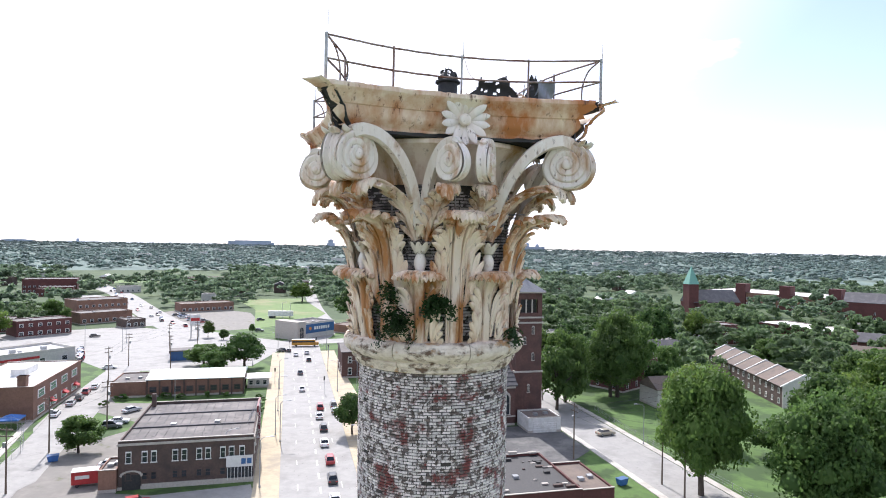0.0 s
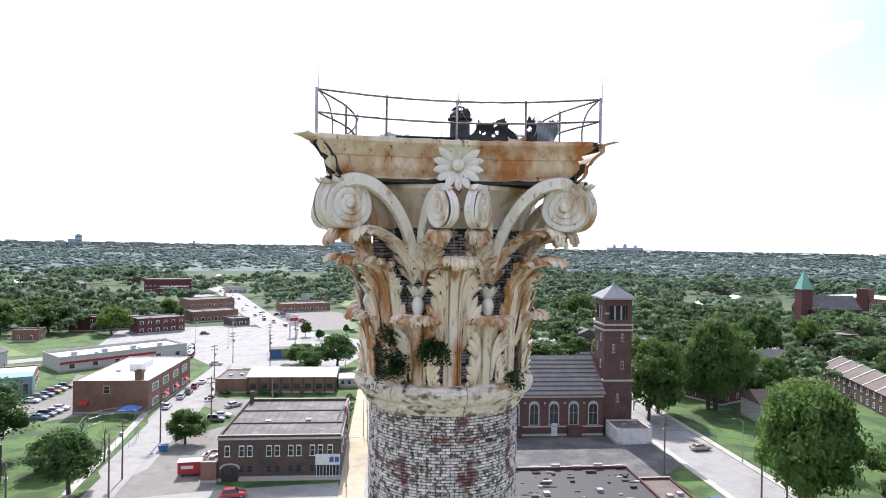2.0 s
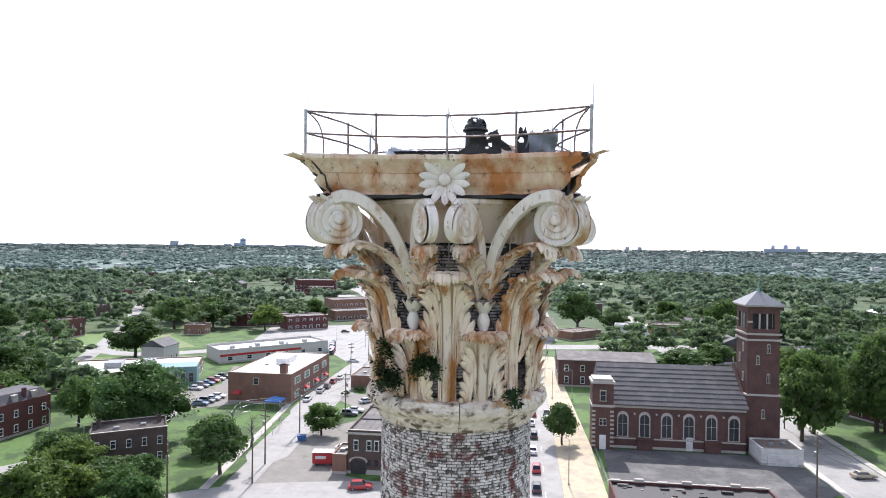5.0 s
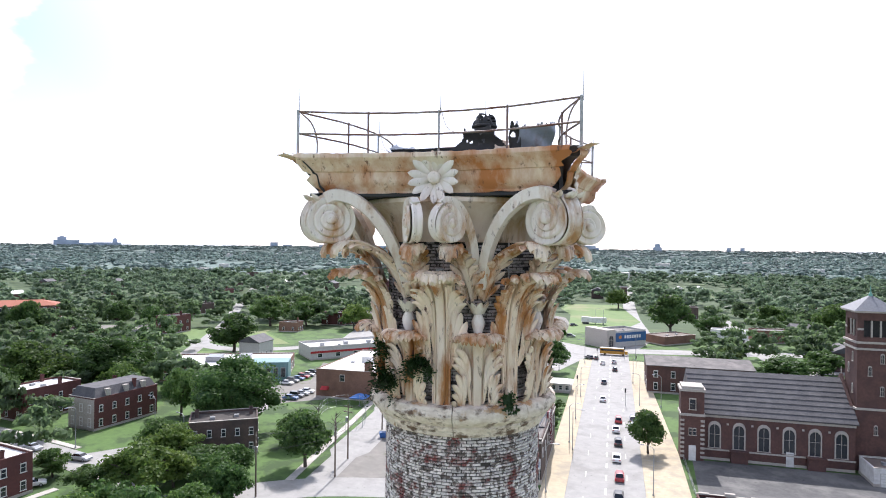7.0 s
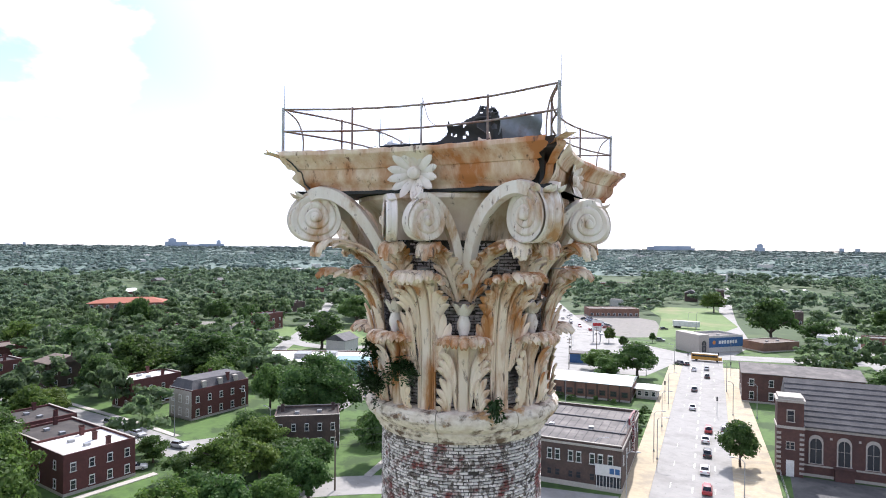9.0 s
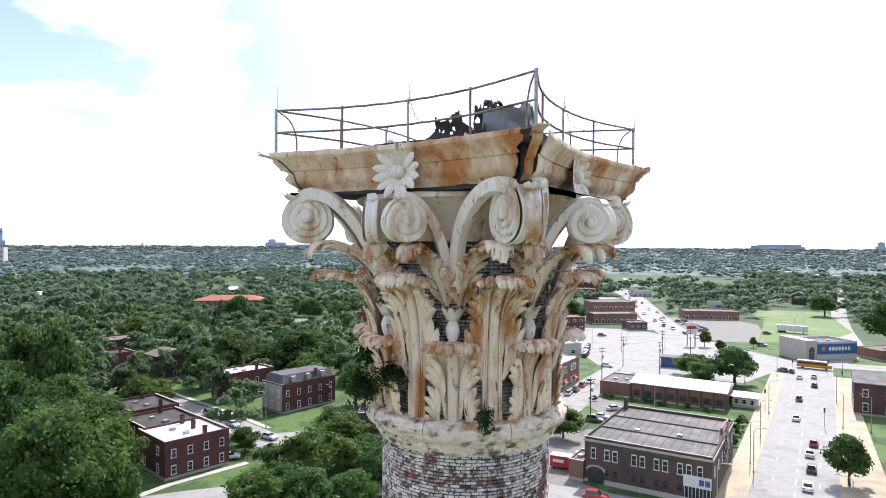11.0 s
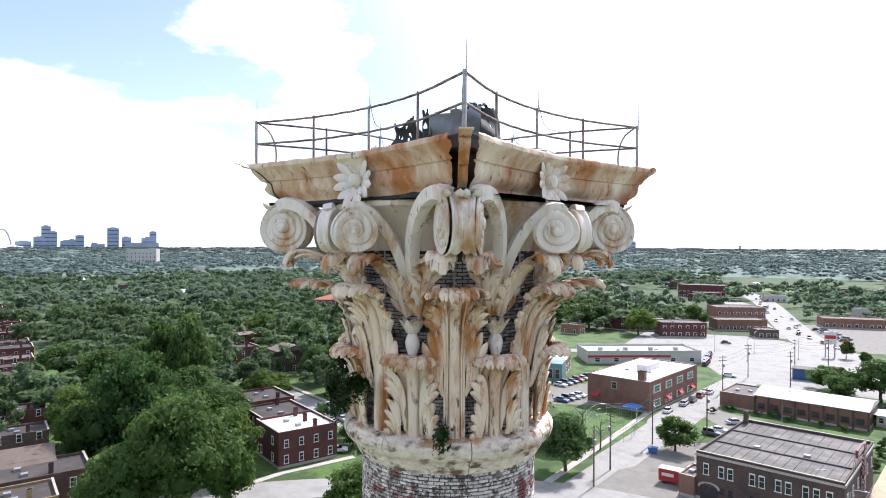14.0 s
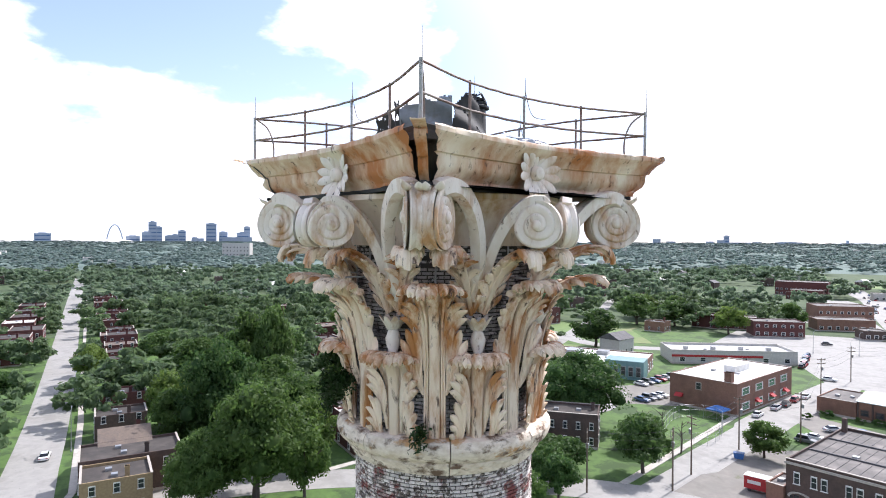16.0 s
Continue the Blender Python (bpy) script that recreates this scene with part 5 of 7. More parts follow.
part("awning", Shape().add([(-7.5, -17.3, 3.5), (-5.3, -17.3, 3.5), (-5.3, -18.6, 2.6), (-7.5, -18.6, 2.6), (-7.5, -17.3, 2.6), (-5.3, -17.3, 2.6)], [(0, 3, 2, 1), (0, 4, 3), (1, 2, 5), (4, 5, 2, 3), (0, 1, 5, 4)]), AWNING, school)
market = building("market", "long low supermarket with cream walls and white roof", -146, 196, 57, 44, 17, 4.2, SIDING, ROOF_W, category="shop", rows=(((6, 1.0, 2.2, 1.6),),), parapet=0.9)
part("red_band", Shape().box(-22.1, -8.7, 2.6, 10, -8.52, 3.4), AWNING, market)
for k in range(4):
    part("roof_unit", Shape().box(-16 + 10 * k, -2, 4.2, -14.4 + 10 * k, -.4, 5.4), STEEL, market)
learn = building("community_centre", "low modern building with teal cladding and white roof", -158, 140, 36, 40, 24, 4.6, TANBRICK, ROOF_W, category="building", rows=(((9, 1.0, 2.0, 2.0),), ((5, 1.0, 2.0, 2.2),)), parapet=0.4)
part("teal_bay", Shape().box(8, -12.4, 0, 20.4, -4, 6.0), TEAL, learn)
for k in range(5):
    window(learn, 9.2 + 2.4 * k, -12.45, 1.2, 0, 1.6, 3.2, STEEL)
part("roof_unit", Shape().box(-8, -3, 4.6, -3, 3, 6.4).box(2, 2, 4.6, 6, 6, 6.0), STEEL, learn)

# church
cxx, cyy = town(35.4, 136.6)
church = building("church", "dark brick church with arched windows and slate roof", cxx, cyy, TURN, 30.6, 19.0, 9.8, CHURCH, ROOF_S, "gable", 7.6, category="church", eave=0.5)
for k in range(9):
    part("slate_course", Shape().add([(-15.8, -10.05 + k * 1.09 - .03, 9.83 + k * 0.83), (15.8, -10.05 + k * 1.09 - .03, 9.83 + k * 0.83), (15.8, -9.0 + k * 1.09, 9.80 + k * 0.83 + .82), (-15.8, -9.0 + k * 1.09, 9.80 + k * 0.83 + .82),
                                      (-15.8, -10.05 + k * 1.09 - .03, 9.92 + k * 0.83), (15.8, -10.05 + k * 1.09 - .03, 9.92 + k * 0.83)], [(4, 5, 2, 3), (0, 1, 5, 4)]), ROOF_S, church)
for k in range(6):
    window(church, -10.9 + 4.75 * k, -9.52, 2.7, 0, 2.5, 5.6, TRIM, GLASS, True)
    part("stone_boss", Shape().box(-13.3 + 4.75 * k, -9.62, 7.6, -12.9 + 4.75 * k, -9.5, 8.0), TRIM, church)
part("string_course", Shape().box(-15.4, -9.68, 2.1, 15.4, -9.5, 2.4), TRIM, church)
part("eave_band", Shape().box(-15.4, -9.72, 9.1, 15.4, -9.5, 9.75), TRIM, church)
for q in (-6.2, 8.2):
    part("porch", Shape().box(q - 1.6, -10.8, 0, q + 1.6, -9.5, 2.3).box(q - 1.8, -11.0, 2.3, q + 1.8, -9.5, 2.6), CHURCH, church)
part("side_door", Shape().box(2.8, -9.62, 0, 4.2, -9.5, 3.0), WHITE, church)
part("gable_end", Shape().add([(15.3, -9.9, 9.6), (15.3, 9.9, 9.6), (15.3, 0, 18.3), (15.9, -9.9, 9.6), (15.9, 9.9, 9.6), (15.9, 0, 18.3)], [(0, 2, 1), (3, 4, 5), (0, 3, 5, 2), (2, 5, 4, 1), (1, 4, 3, 0)]), CHURCH, church)
part("finial", Shape().tube([(15.6, 0, 18.2), (15.6, 0, 19.8)], 0.10, 6).box(15.55, -0.4, 19.0, 15.65, 0.4, 19.2), TRIM, church)
turret = part("corner_turret", Shape().box(-17.8, -11.2, 0, -13.2, -6.4, 14.6), CHURCH, church)
for s in (-1, 1):
    for k in range(9):
        part("quoin", Shape().box(-15.5 + s * 2.0 - .4, -11.3, 0.6 + k * .95, -15.5 + s * 2.0 + .4, -11.2, 1.05 + k * .95), TRIM, turret)
part("turret_cap", Shape().box(-18.1, -11.5, 14.6, -12.9, -6.1, 15.1).box(-17.7, -11.1, 15.1, -13.3, -6.5, 15.6), TRIM, turret)
part("turret_band", Shape().box(-18.0, -11.4, 9.4, -13.0, -6.2, 9.9), TRIM, turret)
window(church, -15.5, -11.22, 10.8, 0, 1.4, 2.4, TRIM)
window(church, -15.9, -11.22, 5.4, 0, 0.7, 1.5, TRIM)
window(church, -15.1, -11.22, 5.4, 0, 0.7, 1.5, TRIM)
part("turret_door", Shape().box(-16.2, -11.32, 0, -14.8, -11.2, 3.2), WHITE, turret)
bell_t = thing("bell_tower", pose(*town(54.9, 132.6), 0, 0, 0, TURN), "tall square dark brick bell tower with a pale pyramid roof", "tower")
part("tower_wall", Shape().box(-3.4, -3.4, -0.3, 3.4, 3.4, 27.2), CHURCH, bell_t)
part("tower_foot", Shape().box(-3.6, -3.6, -0.3, 3.6, 3.6, 12.4), CHURCH, bell_t)
part("string_course", Shape().box(-3.75, -3.75, 12.4, 3.75, 3.75, 12.8), TRIM, bell_t)
part("string_course", Shape().box(-3.7, -3.7, 24.6, 3.7, 3.7, 25.0).box(-3.75, -3.75, 25.9, 3.75, 3.75, 26.3), TRIM, bell_t)
for sx_ in (-1, 1):
    for sy_ in (-1, 1):
        part("belfry_pier", Shape().box(sx_ * 2.85 - .55, sy_ * 2.85 - .55, 27.2, sx_ * 2.85 + .55, sy_ * 2.85 + .55, 32.2), CHURCH, bell_t)
for a in range(4):
    q = Matrix.Rotation(radians(90 * a), 4, "Z")
    for k in (-0.8, 0.8):
        part("belfry_column", Shape().tube([q @ Vector((k, -3.2, 27.2)), q @ Vector((k, -3.2, 30.6))], 0.2, 8), TRIM, bell_t)
    part("belfry_arch", Shape().add([q @ Vector(p) for p in ((-2.4, -3.4, 30.6), (2.4, -3.4, 30.6), (2.4, -3.4, 32.2), (-2.4, -3.4, 32.2), (-2.4, -2.9, 30.6), (2.4, -2.9, 30.6), (2.4, -2.9, 32.2), (-2.4, -2.9, 32.2))],
                                    [(0, 1, 2, 3), (5, 4, 7, 6), (1, 0, 4, 5)]), CHURCH, bell_t)
    for z, k in ((22.0, 1.1), (19.4, -1.1), (15.4, 1.1), (7.5, 0.0)):
        window(bell_t, *(q @ Vector((k, -3.42 if z > 12.4 else -3.62, z)))[:], 90 * a, 0.7, 2.0, TRIM, GLASS, True)
    part("stripe", Shape().add([q @ Vector(p) for p in ((-3.43, -3.43, 28.6), (-2.3, -3.43, 28.6), (-2.3, -3.43, 29.0), (-3.43, -3.43, 29.0))], [(0, 1, 2, 3)]), TRIM, bell_t)
part("belfry_core", Shape().box(-2.2, -2.2, 27.2, 2.2, 2.2, 32.2), TAR_AND_SHADE, bell_t)
part("tower_eave", Shape().box(-4.1, -4.1, 32.2, 4.1, 4.1, 32.55), TRIM, bell_t)
part("tower_roof", Shape().add([(-4.3, -4.3, 32.55), (4.3, -4.3, 32.55), (4.3, 4.3, 32.55), (-4.3, 4.3, 32.55), (0, 0, 35.7)], [(0, 1, 4), (1, 2, 4), (2, 3, 4), (3, 0, 4), (3, 2, 1, 0)]), ROOF_P, bell_t, "pale slate pyramid roof")
part("tower_finial", Shape().lathe([(0.5, 35.2), (0.35, 35.8), (0.15, 36.2), (0.05, 37.6)], 10), COPPER, bell_t)
annex = building("garage_annex", "low white-walled garage with a brown roof", *town(55.6, 123.8), TURN, 8.2, 7.4, 3.3, WHITE, ROOF_B, category="garage", parapet=0.25)
part("garage_door", Shape().box(-3.0, -3.82, 0, 3.0, -3.71, 2.6), SIDING, annex)
for k in range(5):
    part("door_panel", Shape().box(-2.9, -3.86, 0.1 + .5 * k, 2.9, -3.82, 0.52 + .5 * k), WHITE, annex)
building("parish_hall", "dark brick parish hall with a low dark roof", *town(29, 196.5), TURN, 30.5, 18.5, 8.6, CHURCH, ROOF_D, "gable", 1.6, (((6, 1.2, 1.3, 2.2), (6, 5.0, 1.3, 2.0)), (), ((3, 1.2, 1.3, 2.2),)), category="hall")

# broken flat roofs just below
ruin = building("workshop", "low workshop with a sagging black tar roof and debris", *town(30.5, 86.5), TURN, 26.6, 18.5, 3.6, RED, TAR_AND_SHADE, category="workshop", parapet=0.5)
rr = random.Random(4)
for k in range(60):
    a, b, s = rr.uniform(-12.5, 12.5), rr.uniform(-8.5, 8.5), rr.uniform(0.15, 0.6)
    part("roof_rubble", Shape().box(a, b, 3.64, a + s * rr.uniform(1, 4), b + s, 3.7 + s * rr.uniform(.15, .7)), (BROWN, ROOF_D, TRIM, TAR_AND_SHADE)[k % 4], ruin)
for k in range(7):
    part("parapet_cap", Shape().box(-13 + 4 * k, 8.7, 4.1, -11.4 + 4 * k, 9.3, 4.35 + .3 * (k % 2)), TRIM, ruin)
building("workshop", "low workshop with a rusty brown roof", *town(47.0, 84.5), TURN, 6.0, 13.0, 3.2, RED, ROOF_B, category="workshop", parapet=0.4)

# brick houses to the east
E_ROWS = (((2, 1.0, 1.0, 1.7), (2, 4.4, 1.0, 1.6)), ((4, 1.0, 1.0, 1.7), (4, 4.4, 1.0, 1.6)), three, ())
building("brick_house", "dark red brick two-storey house with white flat roof", -161, 79, 4, 9, 15, 7.6, RED, ROOF_W, rows=E_ROWS, chimneys=2, rise=1.0)
mans = building("mansard_house", "derelict brick house with pale stone front and broken mansard", -140, 85, 4, 9, 18, 7.2, RED, ROOF_K, rows=(((3, 1.0, 1.1, 2.0), (3, 4.3, 1.1, 1.9)), ((5, 1.0, 1.0, 1.7), (5, 4.4, 1.0, 1.6))), chimneys=2, rise=3.0)
part("stone_front", Shape().box(-4.56, -9.04, 0, 4.56, -8.99, 7.4), TRIM, mans)
part("mansard", Shape().add([(-4.4, -8.9, 7.4), (4.4, -8.9, 7.4), (4.4, 8.9, 7.4), (-4.4, 8.9, 7.4), (-3.2, -7.7, 9.9), (3.2, -7.7, 9.9), (3.2, 7.7, 9.6), (-3.2, 7.7, 9.7)], [(0, 1, 5, 4), (1, 2, 6, 5), (2, 3, 7, 6), (3, 0, 4, 7), (4, 5, 6, 7)]), ROOF_S, mans)
for q in (-5, 0, 5):
    part("dormer", Shape().box(3.3, q - .6, 7.8, 4.4, q + .6, 9.4), TRIM, mans)
building("brick_house", "dark brick two-storey house with flat roof beside a tree", -98.5, 82.5, 46, 14, 9, 7.0, BROWN, ROOF_K, rows=(((5, 4.2, 0.9, 1.6), (5, 1.0, 0.9, 1.6)), two, two), chimneys=2, rise=0.5)
building("row_house", "red brick row house with white windows and patched white roof", -115.8, 42.4, 2, 12.5, 13, 6.9, RED, ROOF_W, rows=(two, ((4, 1.0, 1.0, 1.7), (4, 4.2, 1.0, 1.6)), three, ()), chimneys=3, rise=0.5)
building("row_house", "red brick row house with dark flat roof", -129.5, 43.5, 2, 14, 12, 6.2, RED, ROOF_K, rows=(three, two), chimneys=2, rise=0.6)
building("row_house", "red brick row house with brown flat roof", -144.5, 45, 2, 13, 11, 6.6, RED, ROOF_K, rows=(three, two), chimneys=2, rise=0.6)
EAST = ((-104.5, -7.3, 9, 10.5, 6.1, 2, YELLOW, ROOF_K, "flat", "yellow brick house with flat roof and white window"), (-114.5, -5, 10, 16.5, 6.6, 2, BROWN, ROOF_K, "flat", "dark brick house with sloping felt roof"),
        (-123.5, -6, 8.5, 14, 6.0, 92, RED, ROOF_B, "gable", "brick house with brown gabled roof and gables"), (-147, -6.7, 8, 10.5, 5.6, 2, BROWN, ROOF_K, "flat", "dark brick house with flat roof"),
        (-168, -6.2, 8, 10.5, 5.6, 2, RED, ROOF_K, "flat", "dark red brick house under trees"), (-214, -6, 9, 11, 6.5, 2, RED, ROOF_K, "flat", "dark red brick house under trees"))
for x, y, w, d, h, a, wm, rm, fm, lb in EAST:
    building("brick_house", lb, x, y, a, w, d, h, wm, rm, fm, rows=(two, three, two), chimneys=1, rise=2.6 if fm == "gable" else .6, group="houses on the long street")
for k in range(16):
    x = -232 - 17 * k
    building("row_house", "dark red brick row house far down the street", x + 5 * math.sin(5 * k), -5 - 2.5 * math.sin(3 * k) - 0.042 * (-x - 210), 2, 9 + 3 * math.sin(7 * k), 11, 5.8 + math.sin(4 * k), RED, (ROOF_K, ROOF_B)[k % 2], rows=(two, three), group="houses on the long street", simple=True, chimneys=1, rise=.8)
for k, (x, y) in enumerate(((-259, -45), (-276, -44), (-300, -42), (-326, -48), (-352, -48), (-378, -50), (-410, -52))):
    building("row_house", "red brick row house with flat roof by the street", x, y, 2, 14 if k % 2 else 18, 12, 7.0, RED, ROOF_W if k == 3 else ROOF_K, rows=((), three, (), three), group="houses across the long street", simple=True, chimneys=1, rise=.8)
building("school_building", "large brick school with a red tiled hip roof", -352, 171, 54, 40, 17, 10.8, TANBRICK, ROOF_R, "hip", 2.6, (((10, 1.2, 1.6, 2.0), (10, 4.6, 1.6, 2.0), (10, 8.0, 1.6, 1.8)), ((4, 1.2, 1.4, 2.0), (4, 4.6, 1.4, 2.0), (4, 8.0, 1.4, 1.8))), category="school", chimneys=1)
MID = ((-260, 197, 9, 14, 8.2, 8, RED, ROOF_K, "flat"), (-318, 262, 10, 16, 6, 10, BROWN, ROOF_K, "flat"), (-373, 330, 9, 18, 9, 10, RED, ROOF_K, "flat"), (-370, 384, 14, 18, 8, 20, BROWN, ROOF_K, "flat"),
       (-213, 231, 10, 8, 4.6, 20, TANBRICK, ROOF_K, "flat"), (-211, 266, 14, 10, 6.5, 14, RED, ROOF_K, "flat"), (-267, 147, 24, 12, 6, 75, RED, ROOF_K, "flat"), (-203, 74, 9, 12, 8, 4, BROWN, ROOF_B, "gable"), (-307, 113, 8, 10, 5, 0, WHITE, ROOF_S, "gable"),
       (-270, 81, 14, 14, 5, 5, RED, ROOF_B, "flat"), (-222, 62, 9, 12, 7, 3, RED, ROOF_K, "flat"))
for x, y, w, d, h, a, wm, rm, fm in MID:
    building("brick_house", "white wooden house with grey roof" if wm == WHITE else "brick house standing among trees and lawns", x, y, a, w, d, h, wm, rm, fm, rows=(two if h > 6 else two[:1], three if h > 6 else three[:1], ()), chimneys=1, rise=1.6, simple=True, group="houses among lawns")
NORTH = ((-310, 500, 38, 22, 11, 26, RED, ROOF_D), (-292, 478, 22, 14, 6, 26, RED, ROOF_D), (-197, 356, 28, 18, 8.5, 50, TANBRICK, ROOF_D), (-174, 318, 26, 13, 5.5, 50, TANBRICK, ROOF_D), (-177, 270, 22, 13, 7, 50, RED, ROOF_D), (-200, 276, 16, 10, 6, 40, RED, ROOF_D),
         (-142, 380, 32, 15, 5, 36, TANBRICK, ROOF_B), (-156, 492, 22, 14, 4.5, 50, BROWN, ROOF_B), (-252, 510, 16, 12, 5, 40, SIDING, ROOF_D), (-240, 640, 60, 18, 6, 20, TANBRICK, ROOF_D), (-150, 300, 10, 10, 4, 50, BROWN, ROOF_D))
for x, y, w, d, h, a, wm, rm in NORTH:
    building("brick_block", "flat-roofed brick commercial block beside parking lots", x, y, a, w, d, h, wm, rm, rows=(((max(3, int(w / 3.4)), 1.0, 1.8, 1.6),) + (((max(3, int(w / 3.4)), 4.6, 1.6, 1.5),) if h > 6.5 else ()), ((3, 1.0, 1.5, 1.5),)), simple=True, category="building", group="blocks along the far avenue", parapet=.4)
bank = building("bank_building", "stone-fronted bank with a blue sign wall", -57.5, 276, 55, 23, 14, 6.6, SIDING, ROOF_D, category="bank", rows=((), (), ((1, 0.6, 3.0, 4.2), (1, 0.6, 3.0, 4.2))), parapet=0.8)
sgn = part("sign_wall", Shape().box(-6.5, -7.2, 2.6, 11.5, -7.02, 6.6), SIGN_BLUE, bank, "blue fascia with pale bars")
for k in range(7):
    part("letter_bar", Shape().box(-1.5 + 1.45 * k, -7.26, 4.0, -0.5 + 1.45 * k, -7.2, 5.4), WHITE, sgn)
part("logo_disc", Shape().lathe([(0, 0.05), (0.8, 0.05), (0.8, 0)], 16), ORANGE, sgn, m=pose(-4.0, -7.22, 4.7, 90, 0, 0))
part("arch_front", Shape().box(-12.0, -7.4, 0, -7.0, 7.2, 8.2), TRIM, bank)
window(bank, -9.5, -7.45, 0.8, 0, 3.0, 5.6, TRIM, GLASS, True)
building("bank_wing", "low brick bank wing with flat roof", -36.5, 296, 55, 20, 12, 3.8, TANBRICK, ROOF_B, category="bank", parapet=.3)
building("white_house", "white two-storey house among trees", -12, 312, 0, 16, 8, 5.8, WHITE, ROOF_W, rows=(((5, 1.0, 1.0, 1.4), (5, 3.8, 1.0, 1.3)),))
building("brick_house", "low brown brick row with flat roof", 5, 325, 20, 16, 10, 5.5, TANBRICK, ROOF_D, rows=(((5, 1.0, 1.0, 1.4),),), simple=True)
building("brick_house", "low dark houses with gabled roofs", 24, 356, 10, 20, 12, 4.2, BROWN, ROOF_S, "gable", 2.4, simple=True)

# terraces, factory and second church beyond the side street
apt = thing("terrace", pose(107, 181, 0, 0, 0, 86), "row of brick and siding terraces with brown gabled roofs", "terrace")
part("wall", Shape().box(-27, -6, -0.3, 27, 6, 6.0), BROWN, apt)
part("roof", Shape().add([(-27, -6.5, 5.9), (27, -6.5, 5.9), (27, 6.5, 5.9), (-27, 6.5, 5.9), (-27, 0, 9.2), (27, 0, 9.2)], [(0, 1, 5, 4), (2, 3, 4, 5), (3, 0, 4), (1, 2, 5), (3, 2, 1, 0)]), ROOF_B, apt)
for k in range(8):
    x = -27.2 + k * 7.7
    part("party_wall", Shape().add([(x, -6.7, 6.0), (x, 6.7, 6.0), (x, 0, 9.6), (x + .4, -6.7, 6.0), (x + .4, 6.7, 6.0), (x + .4, 0, 9.6)], [(0, 2, 1), (3, 4, 5), (0, 3, 5, 2), (2, 5, 4, 1), (1, 4, 3, 0)]), WHITE, apt)
part("gable_wall", Shape().add([(-27.3, -6.1, 0), (-27.3, 6.1, 0), (-27.3, 6.1, 6.0), (-27.3, 0, 9.3), (-27.3, -6.1, 6.0), (-27.05, -6.1, 0), (-27.05, 6.1, 0), (-27.05, 6.1, 6.0), (-27.05, 0, 9.3), (-27.05, -6.1, 6.0)],
                               [(0, 4, 3, 2, 1), (5, 6, 7, 8, 9), (0, 5, 9, 4), (4, 9, 8, 3), (3, 8, 7, 2), (2, 7, 6, 1)]), SIDING, apt)
for k in range(14):
    for z in (1.0, 3.8):
        window(apt, -25 + 3.8 * k, 6.02, z, 180, 1.0, 1.4)
BLOCKED.append(np.array([(97, 150), (116, 150), (118, 212), (98, 212)]))
building("house", "grey-roofed house behind big trees", 69, 158, 12, 14, 9, 5.2, SIDING, ROOF_B, "gable", 2.8, (two[:1], two[:1]))
building("brick_house", "dark brick house with white flat roof in a grove", 63, 181, 40, 20, 12, 8, RED, ROOF_W, rows=(four, two, two), simple=True)
building("white_house", "white house with grey gabled roof", 90, 222, 8, 16, 10, 5.6, WHITE, ROOF_S, "gable", 3.2, (((5, 1.0, 1.0, 1.3), (5, 3.7, 1.0, 1.3)),), simple=True, chimneys=1)
building("brick_house", "dark red brick house beside a green street", 137, 272, 5, 12, 12, 9, RED, ROOF_D, rows=(three, two), simple=True)
building("warehouse", "low red brick warehouse with pale flat roof", 186, 286, -69, 40, 20, 7, RED, ROOF_W, simple=True, category="warehouse", rows=(), parapet=.3)
fac = building("factory", "long brick factory with bright white roof", 285, 452, -56, 130, 46, 11, TANBRICK, ROOF_W, simple=True, category="factory", rows=(((16, 1.5, 3.0, 2.2), (16, 5.6, 3.0, 2.2)), ()), parapet=.3)
for k in range(3):
    part("stair_tower", Shape().box(-38 + 34 * k, -24.5, 0, -30 + 34 * k, -17, 18), RED, fac)
building("school_building", "dark brick school with steep slate roofs", 292, 372, -40, 44, 18, 12, RED, ROOF_S, "gable", 6, (four, ((3, 1, 1.2, 2), (3, 5, 1.2, 2))), simple=True, category="school")
building("house", "brick houses with grey gabled roofs", 165, 210, -30, 26, 11, 6, BROWN, ROOF_B, "gable", 3, (four,), simple=True)
building("house", "dark brick terrace with grey gabled roof", 196, 236, -35, 30, 12, 6.5, RED, ROOF_S, "gable", 3.4, (four,), simple=True)
ch2 = building("church", "brick church with slate roof and green copper spire", 192, 402, 10, 34, 16, 9, RED, ROOF_S, "gable", 8, (((6, 2, 1.6, 4),),), simple=True, category="church")
part("spire_tower", Shape().box(-21, -8, 0, -14, -1, 21), RED, ch2)
part("spire", Shape().add([(-21.3, -8.3, 21), (-13.7, -8.3, 21), (-13.7, -.7, 21), (-21.3, -.7, 21), (-17.5, -4.5, 33)], [(0, 1, 4), (1, 2, 4), (2, 3, 4), (3, 0, 4), (3, 2, 1, 0)]), COPPER, ch2)

# ---------------------------------------------------------------- far city
def skyline(label, rows_):
    for x, y, w, h in rows_:
        ob = thing("far_building", pose(x, y, 20, 0, 0, math.degrees(math.atan2(y, x)) - 90), label, "building", "far skyline")
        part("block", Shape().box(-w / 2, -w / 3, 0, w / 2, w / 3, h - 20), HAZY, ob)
        if h > 60:
            for k in range(int((h - 30) / 12)):
                part("window_band", Shape().box(-w * .42, -w / 3 - 1, 6 + 12 * k, w * .42, -w / 3, 11 + 12 * k), SIGN_BLUE if k % 2 else HAZY, ob)
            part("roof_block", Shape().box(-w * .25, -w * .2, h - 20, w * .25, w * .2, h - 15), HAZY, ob)


